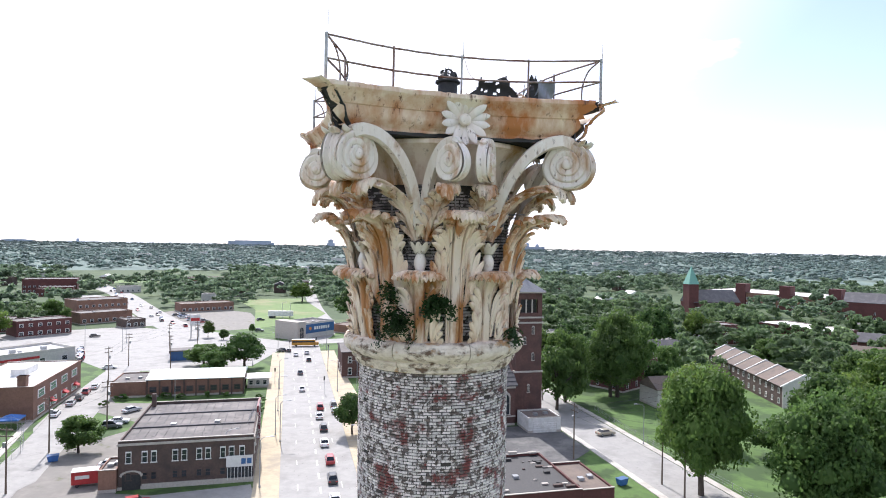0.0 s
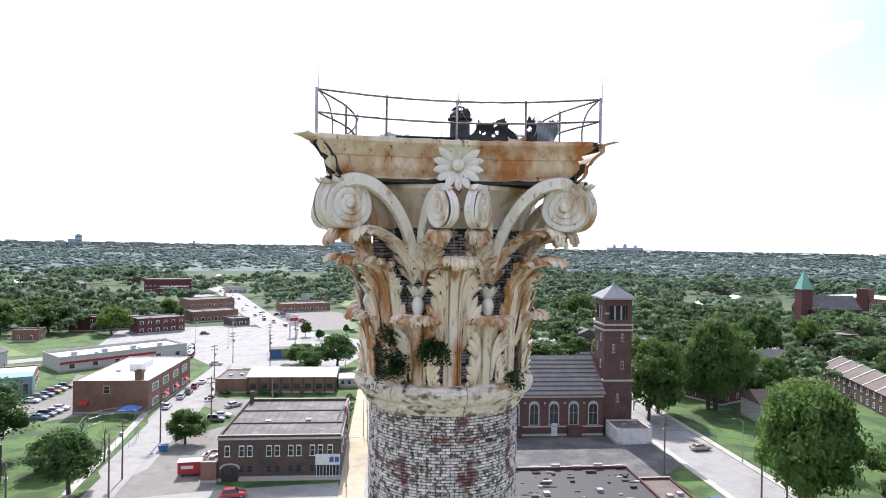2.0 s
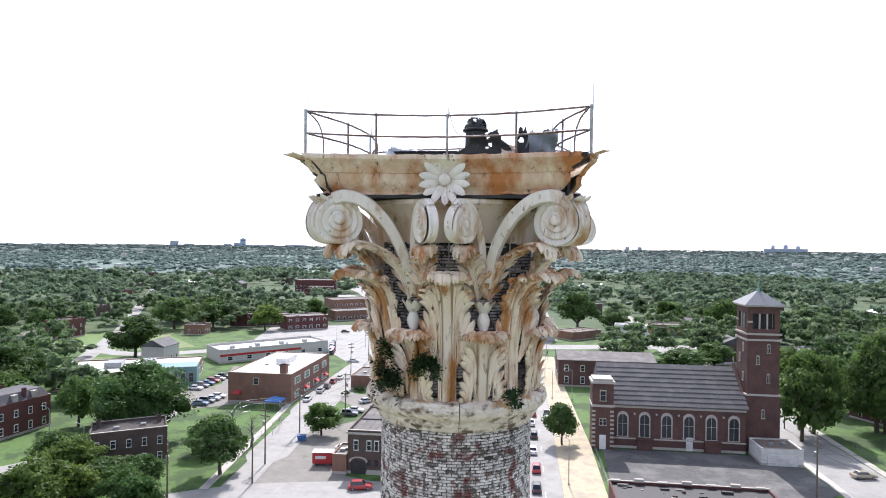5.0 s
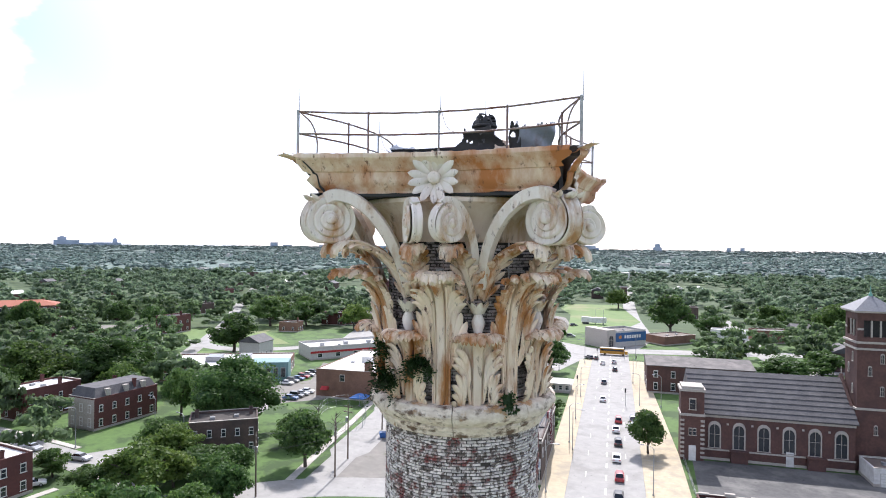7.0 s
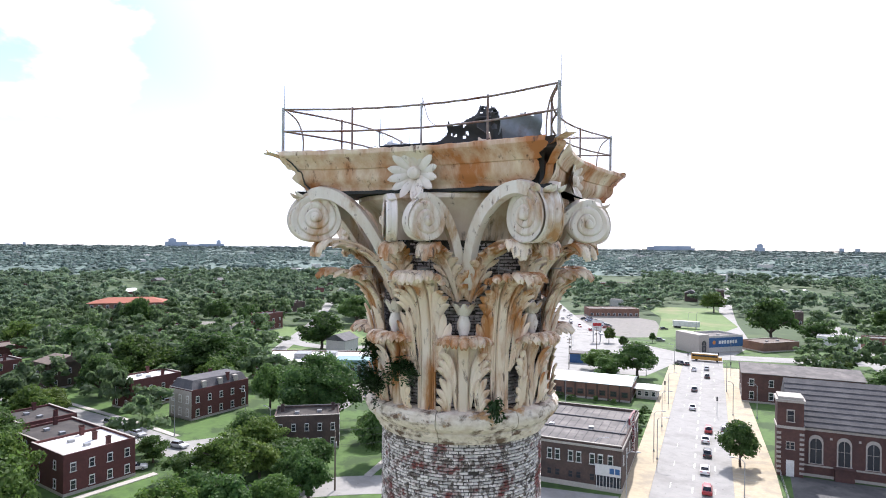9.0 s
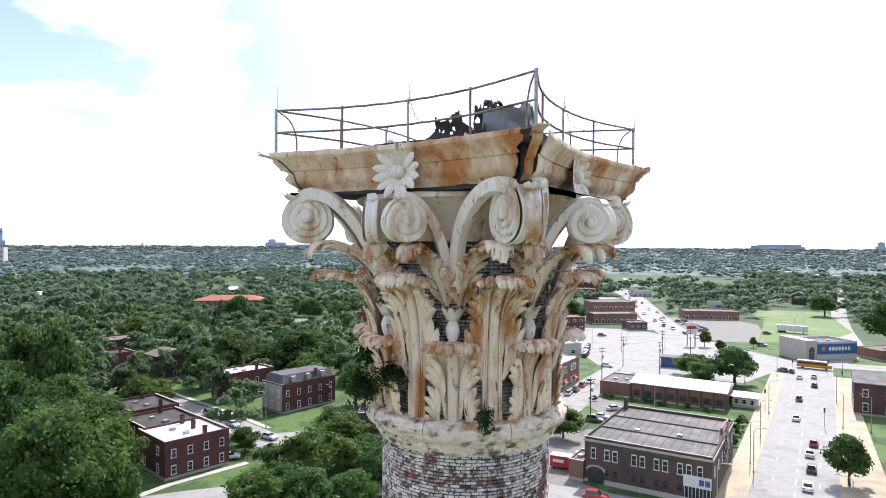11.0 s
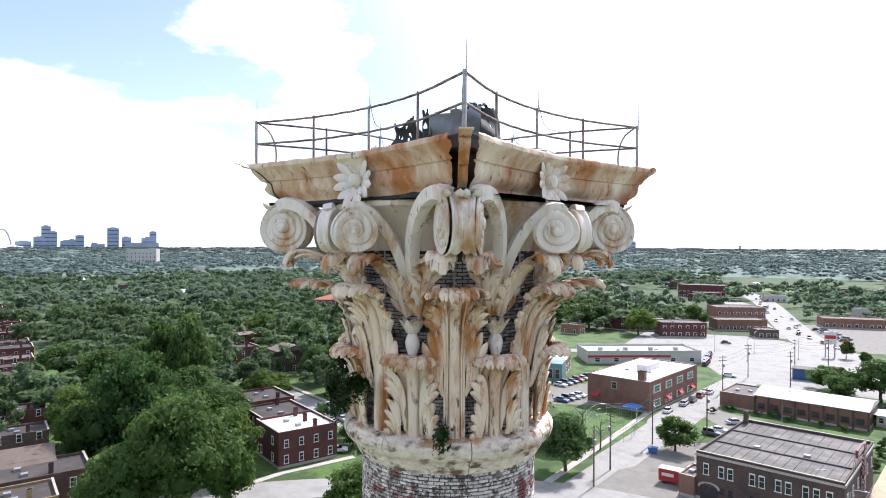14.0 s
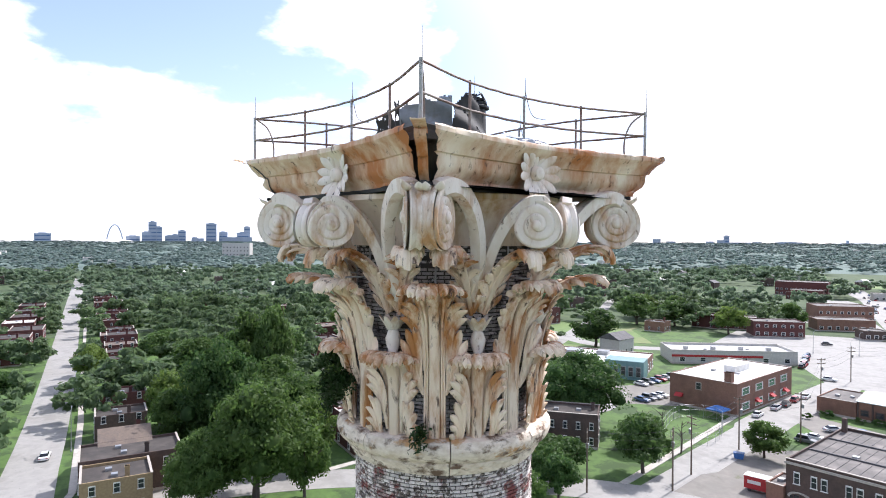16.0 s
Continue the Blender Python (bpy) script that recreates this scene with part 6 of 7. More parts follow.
skyline("hazy blue-grey tower block of the downtown skyline", [(-4517, -447, 89, 79), (-4535, 170, 50, 159), (-4533, 208, 41, 126), (-4536, 133, 58, 91), (-4524, 350, 49, 104), (-4527, 308, 41, 77), (-4506, 535, 68, 153), (-4496, 612, 56, 95),
                                                               (-4472, 767, 43, 132), (-4476, 741, 86, 92), (-4538, 52, 84, 64), (-4530, 273, 57, 69), (-4515, 449, 80, 51), (-4483, 703, 197, 60), (-4517, 431, 32, 59)])
skyline("hazy block on the far horizon", [(-3125, 3289, 52, 58), (-3057, 3351, 60, 41), (-2870, 3512, 50, 42), (-2817, 3555, 49, 51), (-2790, 3576, 37, 78), (-2729, 3622, 138, 36), (-2644, 3685, 56, 39), (-2500, 3784, 103, 40), (-2224, 3952, 16, 51),
                                          (-2223, 3952, 101, 32), (-2496, 3789, 154, 38), (-1321, 4338, 157, 53), (-1156, 4385, 117, 44), (-3927, 2272, 49, 77), (-3914, 2293, 138, 58), (-3795, 2485, 160, 45), (-3771, 2521, 28, 68)])
skyline("hazy block on the far horizon", [(-3854, 2393, 97, 40), (-1238, 4364, 239, 58), (-712, 4480, 38, 72), (-712, 4480, 59, 50), (645, 4489, 20, 68), (716, 4478, 24, 72), (716, 4478, 243, 50), (785, 4467, 24, 64), (-4303, 1443, 27, 37), (-4276, 1520, 14, 48),
                                          (-264, 4530, 27, 51), (-182, 4534, 27, 51)])
building("apartment_block", "large pale apartment block rising over the woods", -1431, 222, 60, 62, 20, 34, SIDING, ROOF_D, simple=True, rows=(((8, 8, 3, 3), (8, 16, 3, 3), (8, 24, 3, 3)), ()), category="building")
archo = thing("monument_arch", pose(-4588, -53, 20, 0, 0, 92), "slender steel catenary arch far beyond the town", "arch")
cat = [(50 * q, 0, 118 * (1 - (math.cosh(2.2 * q) - 1) / (math.cosh(2.2) - 1))) for q in np.linspace(-1, 1, 41)]
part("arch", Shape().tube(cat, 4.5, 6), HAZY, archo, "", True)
domo = thing("stadium", pose(-4487, -94, 12, 0, 0, 90), "low white domed stadium far off", "stadium")
part("dome", Shape().lathe([(165, 0), (165, 12), (140, 22), (90, 30), (0, 34)], 40), WHITE, domo, "", True)

# ---------------------------------------------------------------- trees
def ico(level):
    bm = bmesh.new()
    bmesh.ops.create_icosphere(bm, subdivisions=level, radius=1)
    v = np.array([q.co[:] for q in bm.verts])
    f = np.array([[q.index for q in t.verts] for t in bm.faces])
    bm.free()
    return v, f


ICO1, ICO2 = ico(1), ico(2)


def crown(lumps, leaves, leaf, seed, spread=1.0, low=0.34, solid=0.68):
    """Vertices and faces (quads and triangles apart) of a crown in a unit tree: radius about 1, top at 1."""
    g = np.random.default_rng(seed)
    c = g.normal(0, 1, (lumps, 3))
    c /= np.linalg.norm(c, axis=1, keepdims=True)
    c *= g.uniform(0.25, 1, (lumps, 1)) ** 0.5
    mid, hz = (1 + low) / 2, (1 - low) / 2
    taper = 1 - 0.30 * np.clip(c[:, 2:3], -0.3, 1)
    c = np.c_[c[:, :2] * 0.76 * spread * taper, mid + c[:, 2:3] * hz * 0.74]
    c[:, :2] *= 1 + 0.22 * np.sin(3 * np.arctan2(c[:, 1:2], c[:, 0:1]) + seed + 5 * c[:, 2:3])
    c[:, :2] *= g.uniform(0.72, 1.24, (lumps, 1))
    rad = g.uniform(0.10, 0.27, (lumps, 1))
    s = np.c_[rad, rad, rad * 0.42]
    k = g.integers(0, lumps, leaves)
    d = g.normal(0, 1, (leaves, 3))
    d[:, 2] += 0.35
    d /= np.linalg.norm(d, axis=1, keepdims=True)
    p = c[k] + d * s[k] * g.uniform(0.82, 1.30, (leaves, 1))
    nrm = d + g.normal(0, 0.55, (leaves, 3))
    nrm /= np.linalg.norm(nrm, axis=1, keepdims=True)
    a = np.cross(nrm, g.normal(0, 1, (leaves, 3)))
    a /= np.linalg.norm(a, axis=1, keepdims=True)
    b = np.cross(nrm, a)
    size = leaf * g.uniform(0.6, 1.35, (leaves, 1))
    a, b = a * size * (1, 1, 0.55), b * size * 0.75 * (1, 1, 0.55)
    quads_v = np.stack([p - a, p + b * 0.9 + nrm * size * 0.1, p + a * 1.15, p - b], 1).reshape(-1, 3)
    quads = np.arange(leaves * 4).reshape(-1, 4)
    iv, jf = ICO1
    nz = 1 + 0.18 * np.sin(iv @ np.array([[3.1], [4.3], [2.7]]))
    sv = (c[:, None] + iv[None] * nz[None] * s[:, None] * solid).reshape(-1, 3)
    tris = (jf[None] + (np.arange(lumps) * len(iv))[:, None, None]).reshape(-1, 3)
    return quads_v, quads, sv, tris


def big_mesh(name, verts, faces3, faces4, material, smooth=False):
    """A mesh straight from arrays of triangles and quads."""
    me = bpy.data.meshes.new(name)
    n3, n4 = len(faces3), len(faces4)
    me.vertices.add(len(verts))
    me.vertices.foreach_set("co", np.asarray(verts, np.float32).ravel())
    me.loops.add(n3 * 3 + n4 * 4)
    me.loops.foreach_set("vertex_index", np.r_[np.asarray(faces3, np.int32).ravel(), np.asarray(faces4, np.int32).ravel()].astype(np.int32))
    me.polygons.add(n3 + n4)
    me.polygons.foreach_set("loop_start", np.r_[np.arange(n3) * 3, n3 * 3 + np.arange(n4) * 4].astype(np.int32))
    me.polygons.foreach_set("use_smooth", np.r_[np.full(n3, True), np.full(n4, smooth)])
    me.materials.append(material)
    me.update(calc_edges=True)
    me.validate()
    return me


def tree_source(seed, material, lumps, leaves, leaf, low=0.34, label="broad green deciduous tree in full leaf"):
    rnd = random.Random(seed)
    ob = thing("tree", pose(0, 0, -500), label, "tree", "trees of the town")
    tr = Shape()
    tr.tube(spline([(0, 0, -0.02), (0.01, 0.02, 0.15), (-0.01, 0.0, 0.35), (0.02, 0.01, 0.6)], 10).tolist(), 0.06, 8, 0.02)
    for k in range(5):
        a = 2 * math.pi * k / 5 + rnd.uniform(-.4, .4)
        z = rnd.uniform(0.16, 0.36)
        tr.tube(spline([(0, 0, z), (0.25 * math.cos(a), 0.25 * math.sin(a), z + 0.14), (0.62 * math.cos(a), 0.62 * math.sin(a), z + 0.28)], 7).tolist(), 0.03, 6, 0.008)
    part("trunk", tr, BARK, ob, "", True)
    qv, q, sv, t = crown(lumps, leaves, leaf, seed, low=low)
    part("crown", big_mesh("crown", np.vstack([qv, sv]), t + len(qv), q, material), material, ob)
    return ob


SOURCES = [tree_source(1, LEAF_A, 110, 22000, 0.028, 0.10), tree_source(2, LEAF_C, 100, 21000, 0.028, 0.06), tree_source(3, LEAF_C, 60, 6200, 0.042, 0.16), tree_source(4, LEAF_A, 54, 5800, 0.043, 0.08), tree_source(5, LEAF_B, 56, 5800, 0.043, 0.14), tree_source(6, LEAF_C, 46, 5000, 0.046, 0.05)]
used = set()


def plant(src, x, y, h, r, turn):
    m = pose(x, y, ground_z(x, y), 0, 0, turn) @ Matrix.Diagonal((r, r, h, 1))
    if src not in used:
        used.add(src)
        SOURCES[src].matrix_basis = m
    else:
        k = SOURCES[src].scale
        copy_thing(SOURCES[src], m @ Matrix.Diagonal((1 / k.x, 1 / k.y, 1 / k.z, 1)))
    BLOCKED.append(np.array([(x + r * 0.7 * a, y + r * 0.7 * b) for a, b in ((-1, -1), (1, -1), (1, 1), (-1, 1))]))


NEAR_TREES = [(-97, 14, 22, 11.4), (-128, 13, 25, 10.0), (49, 93, 25, 9.6), (63, 80, 23, 9.6), (75, 86, 23, 9.8), (-108, 94, 19, 12.0), (-169, 104, 18, 14.0), (54, 165, 23, 9.7), (39, 158, 22, 8.1), (56, 165, 27, 11), (-131, 28, 15, 11.2), (-98, 5, 14, 7)]
YARD_TREES = [(-86, 93, 8, 6.5), (-91, 70, 6, 7.0), (-99, 70, 9, 6.5), (-83, 70, 8, 5.0), (-107, 73, 8, 6.0), (-71, 112, 8, 5.0), (-179, 96, 12, 9.0), (-129, 96, 14, 6), (-76, 83, 12, 6.5), (-190, 89, 16, 10), (-93, 58, 10, 7.2), (-79, 63, 9, 4.7), (-74, 61, 8, 4.5), (-114, 55, 6, 4.0), (-90, 63, 7, 5.0),
              (-99, 54, 6, 5.8), (-17, 126, 10, 4.8), (74, 112, 9, 6.8), (61, 126, 18, 8.5), (35, 150, 20, 8), (72, 176, 9, 5), (-132, 4, 14, 6.5), (-111, 27, 14, 7), (-117, 16, 12, 8.5), (-137, 20, 14, 8), (-95, 22, 14, 5),
              (-80, 38, 10, 6.5), (-83, 46, 9, 5.5), (-76, 46, 9, 5.5), (-73, 53, 8, 5)]
EAST_TREES = [(-172, 33, 27, 7.2), (-184, 28, 24, 8.8), (-209, -15, 13, 6.5), (-224, 6, 14, 10), (-168, 12, 13, 9), (-159, 49, 11, 5.8), (-176, -33, 12, 6), (-185, 15, 17, 11), (-165, 56, 8, 6), (-178, 74, 13, 8), (-295, 146, 19, 8.6), (-283, 90, 13, 7.7),
              (-242, 96, 14, 10), (-222, 106, 11, 8), (-172, 53, 8, 6), (-133, 55, 4, 2.6), (-150, 28, 16, 9), (-150, 4, 14, 8), (-200, 45, 15, 9), (-210, 30, 15, 10), (-154, 96, 12, 7), (-123, 102, 12, 6)]
NORTH_TREES = [(-190, 171, 17, 11.5), (-236, 240, 17, 13), (-222, 253, 16, 11), (-190, 254, 14, 9), (-188, 300, 14, 8), (-293, 190, 15, 8.4), (-278, 199, 14, 8), (-254, 262, 15, 12), (-238, 273, 15, 9.8), (-40, 322, 22, 13), (-21, 322, 13, 9), (-94, 447, 15, 10),
               (5, 381, 14, 9.6), (10, 226, 9, 11), (22, 238, 11, 10), (-8, 240, 9, 5.5), (34, 354, 19, 12), (-63, 199, 13, 9), (-78, 202, 9, 8), (-100, 268, 8, 3), (-91, 262, 5, 2.6), (-84, 282, 5, 2), (-70, 190, 9, 6)]
WEST_TREES = [(96, 244, 20, 10), (122, 262, 17, 8.9), (133, 222, 11, 7.8), (135, 176, 13, 7.6), (105, 272, 17, 13), (79, 291, 11, 12), (48, 186, 16, 8), (40, 210, 14, 9), (58, 232, 15, 9), (80, 190, 12, 6), (132, 158, 15, 9), (150, 185, 14, 9), (88, 118, 18, 9), (100, 128, 16, 9)]
rt = random.Random(8)
for zone, srcs in ((NEAR_TREES, (0, 1)), (YARD_TREES, (2, 3, 4, 5)), (EAST_TREES, (2, 3, 4)), (NORTH_TREES, (3, 2, 5, 4)), (WEST_TREES, (2, 4, 5))):
    for i, (x, y, h, r) in enumerate(zone):
        plant(srcs[i % len(srcs)], x, y, h, r, rt.uniform(0, 360))


def inside(pts):
    """Which of the points lie in a blocked outline."""
    hit = np.zeros(len(pts), bool)
    for poly in BLOCKED:
        lo, hi = poly.min(0) - 1, poly.max(0) + 1
        near = np.where(((pts > lo) & (pts < hi)).all(1) & ~hit)[0]
        if len(near) == 0:
            continue
        x, y = pts[near].T
        res = np.zeros(len(near), bool)
        x1, y1 = poly[-1]
        for x2, y2 in poly:
            cross = ((y2 > y) != (y1 > y)) & (x < (x1 - x2) * (y - y2) / (y1 - y2 + 1e-12) + x2)
            res ^= cross
            x1, y1 = x2, y2
        hit[near[res]] = True
    return hit


def sector(n, r0, r1, seed, a0=-48, a1=112):
    g = np.random.default_rng(seed)
    r = np.sqrt(g.uniform(r0 ** 2, r1 ** 2, n))
    a = np.radians(g.uniform(a0, a1, n))
    return np.c_[-r * np.sin(a), r * np.cos(a)], g


# scattered far houses among the woods
hp, hg = sector(230, 240, 900, 5)
hp = hp[~inside(hp)]
for k, (x, y) in enumerate(hp[:105]):
    building("far_house", ("small red brick house among the trees", "small pale house among the trees", "brown brick house among the trees")[k % 3], float(x), float(y), 12 + 90 * (k % 2), 9 + k % 4, 8 + k % 3, 5.2 + (k % 3), (RED, SIDING, BROWN)[k % 3],
             (ROOF_D, ROOF_S, ROOF_B, ROOF_W)[k % 4], ("flat", "gable")[k % 2], 2.4, (((3, 1.0, 1.0, 1.5),), ((2, 1.0, 1.0, 1.5),)), simple=True, base=False, group="houses in the woods")


def woods(name, label, pts, g, leaves, lumps, leaf, height, radius, material, solid=0.85, variants=5):
    kinds = [crown(lumps, leaves, leaf, 50 + k, low=0.12, solid=solid) for k in range(variants)]
    V, T, Q, n = [], [], [], 0
    pick = g.integers(0, variants, len(pts))
    for k in range(variants):
        qv, q, sv, t = kinds[k]
        base = np.vstack([qv, sv])
        t = t + len(qv)
        sel = pts[pick == k]
        m = len(sel)
        if m == 0:
            continue
        h = g.uniform(*height, (m, 1))
        r = g.uniform(*radius, (m, 1))
        a = g.uniform(0, 2 * np.pi, m)
        c, s = np.cos(a), np.sin(a)
        x = base[None, :, 0] * c[:, None] - base[None, :, 1] * s[:, None]
        y = base[None, :, 0] * s[:, None] + base[None, :, 1] * c[:, None]
        rr_ = np.hypot(sel[:, 0], sel[:, 1])
        gz = np.where(rr_ < 900, 0, 26 * (np.clip(rr_ - 900, 0, None) / 3900) ** 1.3)
        W = np.stack([x * r + sel[:, 0:1], y * r + sel[:, 1:2], base[None, :, 2] * h + gz[:, None]], -1).reshape(-1, 3)
        off = n + np.arange(m) * len(base)
        V.append(W)
        T.append((t[None] + off[:, None, None]).reshape(-1, 3))
        if len(q):
            Q.append((q[None] + off[:, None, None]).reshape(-1, 4))
        n += m * len(base)
    me = big_mesh(name, np.vstack(V), np.vstack(T), np.vstack(Q) if Q else np.zeros((0, 4), int), material)
    return tagged(new(name, me), label, "woods", kind="stuff")


p1, g1 = sector(3000, 118, 420, 11)
ang = np.degrees(np.arctan2(-p1[:, 0], p1[:, 1]))
rad1 = np.hypot(p1[:, 0], p1[:, 1])
keep = (ang > 62) | ((ang > 52) & (rad1 > 165)) | ((ang < 4) & (rad1 > 205)) | ((ang > 30) & (rad1 > 300))
p1 = p1[keep & ~inside(p1)]
woods("woodland", "dense green garden trees between the houses", p1[:760], g1, 400, 12, 0.10, (8, 15), (5, 9.5), WOODS)
p2, g2 = sector(6000, 420, 900, 12)
p2 = p2[~inside(p2) & (np.sin(p2[:, 0] / 41) + np.sin(p2[:, 1] / 57 + p2[:, 0] / 90) > -1.1)]
woods("woodland", "haze-paled green treetops of the wooded suburb", p2[:2500], g2, 110, 7, 0.15, (9, 17), (7, 12.5), MIDWOODS)
p3, g3 = sector(11000, 900, 2300, 13)
p3 = p3[~inside(p3) & (np.sin(p3[:, 0] / 130) + np.sin(p3[:, 1] / 95 + p3[:, 0] / 210) > -1.5)]
woods("far_woodland", "haze-paled treetops stretching to the horizon", p3[:8500], g3, 10, 3, 0.34, (8, 13), (10, 18), FARWOODS, 1.3)
p4, g4 = sector(6000, 2300, 4700, 14)
woods("far_woodland", "haze-tinted blue-green treetops on the horizon", p4, g4, 0, 3, 0.3, (8, 12), (24, 52), FARWOODS, 1.5)
# white roofs and pale blocks that show between the far trees
fr, fg = sector(90, 900, 2600, 21)
far_roofs = Shape()
for x, y in fr:
    w, d, h = fg.uniform(8, 30), fg.uniform(8, 16), fg.uniform(8, 13)
    z = ground_z(x, y)
    far_roofs.box(x - w / 2, y - d / 2, z, x + w / 2, y + d / 2, z + h)
tagged(new("far_roofs", far_roofs.mesh("far_roofs", SIDING)), "pale roofs and walls showing between far trees", "houses", kind="stuff")

# ---------------------------------------------------------------- cars
def car_paint(name, col):
    m = bpy.data.materials.new(name)
    m.use_nodes = True
    p = m.node_tree.nodes["Principled BSDF"]
    p.inputs["Base Color"].default_value, p.inputs["Roughness"].default_value = (*col, 1), 0.28
    p.inputs["Coat Weight"].default_value = 0.6
    return m


LAMP_RED = car_paint("tail_lamp_red", (0.35, 0.01, 0.01))
LAMP_W = car_paint("head_lamp_clear", (0.6, 0.6, 0.6))
WHEEL_ME = Shape().lathe([(0.0, -0.10), (0.20, -0.10), (0.31, -0.09), (0.325, 0.0), (0.31, 0.09), (0.20, 0.10), (0.0, 0.10)], 14).mesh("wheel", RUBBER, True)
RIM_ME = Shape().lathe([(0.0, 0.115), (0.12, 0.11), (0.19, 0.105), (0.20, 0.09)], 12).mesh("rim", STEEL, True)


def car_source(paint, word, tall=0.0):
    ob = thing("car", pose(0, 0, -400), word, "car", "cars in the streets")
    body = [(-2.25, 0.35), (-2.25, 0.72), (-2.1, 0.86), (-1.0, 0.92), (1.0, 0.94), (1.9, 0.82), (2.22, 0.68), (2.25, 0.35)]
    sh, n = Shape(), len(body)
    for k, (y, f) in enumerate(((-0.88, 0.0), (-0.80, 0.05), (0.80, 0.05), (0.88, 0.0))):
        sh.v += [(x, y, z + (f if z > 0.6 else -f)) for x, z in body]
    for k in range(3):
        sh.f += [(k * n + i, k * n + (i + 1) % n, (k + 1) * n + (i + 1) % n, (k + 1) * n + i) for i in range(n)]
    sh.f += [tuple(range(n))[::-1], tuple(range(3 * n, 4 * n))]
    part("body", sh, paint, ob)
    t = tall
    b, c = [(-1.75 - t * .3, -0.78), (1.0, -0.78), (1.0, 0.78), (-1.75 - t * .3, 0.78)], [(-1.15 - t * .8, -0.6), (0.35, -0.6), (0.35, 0.6), (-1.15 - t * .8, 0.6)]
    part("glazing", Shape().add([(x, y, 0.92) for x, y in b] + [(x, y, 1.40 + t * .4) for x, y in c], [(0, 1, 5, 4), (1, 2, 6, 5), (2, 3, 7, 6), (3, 0, 4, 7)]), CARGLASS, ob)
    part("roof", Shape().add([(x * 1.02, y * 1.03, 1.395 + t * .4) for x, y in c] + [(x * .92, y * .92, 1.45 + t * .4) for x, y in c], [(0, 1, 5, 4), (1, 2, 6, 5), (2, 3, 7, 6), (3, 0, 4, 7), (4, 5, 6, 7), (3, 2, 1, 0)]), paint, ob)
    for x in (-1.4, 1.35):
        for y in (-0.80, 0.80):
            w = part("wheel", WHEEL_ME, None, ob, m=pose(x, y, 0.32, 90 if y < 0 else -90, 0, 0))
            part("rim", RIM_ME, None, w)
    for y in (-0.62, 0.62):
        part("tail_lamp", Shape().box(-2.28, y - .2, 0.62, -2.22, y + .2, 0.78), LAMP_RED, ob)
        part("headlight", Shape().box(2.2, y - .2, 0.56, 2.26, y + .2, 0.70), LAMP_W, ob)
    return ob


CARS = {k: car_source(car_paint("car_" + k, c), lb, t) for k, c, lb, t in (
    ("white", (0.70, 0.70, 0.69), "white sedan with dark windows", 0), ("silver", (0.42, 0.43, 0.44), "silver sedan with dark windows", 0), ("black", (0.02, 0.02, 0.022), "black saloon car with dark windows", 0.4),
    ("red", (0.33, 0.02, 0.025), "dark red hatchback car", 0.5), ("blue", (0.04, 0.10, 0.22), "blue saloon car with dark windows", 0), ("beige", (0.36, 0.32, 0.24), "beige sedan with dark windows", 0), ("grey", (0.13, 0.135, 0.14), "dark grey utility car", 0.7))}
placed = set()


def park(kind, x, y, turn, z=0.05):
    m = pose(x, y, z, 0, 0, turn)
    if kind in placed:
        copy_thing(CARS[kind], m)
    else:
        placed.add(kind)
        CARS[kind].matrix_basis = m


A = 90 + TURN                          # nose up the avenue
for kind, u, v in (("red", 5.0, 109.6), ("white", 4.5, 120.6), ("black", 4.9, 131.6), ("white", 4.4, 142), ("red", 5.0, 150.5), ("white", 0.8, 172), ("black", 4.2, 218.8), ("white", -0.3, 230.4), ("black", -3.0, 240.5), ("silver", 3.9, 234), ("grey", 0.7, 196), ("grey", 8.6, 152), ("silver", 8.6, 146), ("black", 4.8, 99.5), ("white", 4.6, 90)):
    x, y = town(u, v)
    park(kind, x, y, A)
for kind, x, y, a in (("beige", 41.8, 127.8, 20), ("white", -91.6, 138.6, 108), ("silver", -93.6, 148.9, 108), ("black", -94.5, 154.4, 108), ("red", -96.5, 161.5, 108), ("white", -97.4, 167.7, 108), ("grey", -73.1, 129.4, 15), ("white", -73.3, 133.0, 15), ("blue", -70, 146, 60), ("silver", -75, 143.0, 60),
                      ("grey", -58.2, 101.5, 10), ("white", -60.5, 104.5, 14), ("blue", -66, 142, 60), ("white", -107.5, 195.9, 20), ("black", -149, 264.3, 30), ("black", -93.7, 331.8, 40), ("grey", -82.6, 289.1, 10), ("black", -58.6, 233.6, 140),
                      ("silver", -133.6, 62.0, 4), ("silver", -118.5, 63.2, 12), ("grey", -147, 62.3, 2), ("white", -112.5, 50.5, 60), ("white", -137.5, -20.5, 178), ("white", -148.6, 119.3, 30)):
    park(kind, x, y, a)
kinds = ("white", "black", "silver", "red", "blue", "grey")
rc = random.Random(3)
for row in range(3):
    for k in range(5):
        park(kinds[rc.randrange(6)], -137 + 4.2 * row + rc.uniform(-.3, .3) + 2.2 * k * .5, 232 - 7.5 * row - 3.0 * k * .8, 125 + rc.uniform(-4, 4), 0.04)
for k in range(6):
    park(kinds[(k * 5) % 6], -130.2 - 0.7 * k, 137 + 3.4 * k, 12, 0.04)
for k in range(4):
    park(("blue", "grey", "silver", "white")[k], -116 - 0.4 * k, 123 + 2.9 * k, 14, 0.04)
for k in range(26):
    q = np.array([(-112, 283), (-172, 367), (-250, 492), (-316, 584)], float)
    f = k / 26 * 2.99
    p = q[int(f)] + (q[int(f) + 1] - q[int(f)]) * (f % 1)
    park(kinds[rc.randrange(6)], p[0] + rc.choice((-5, -2, 2, 5)), p[1] + rc.uniform(-2, 2), 122 + 180 * (k % 2), 0.06)
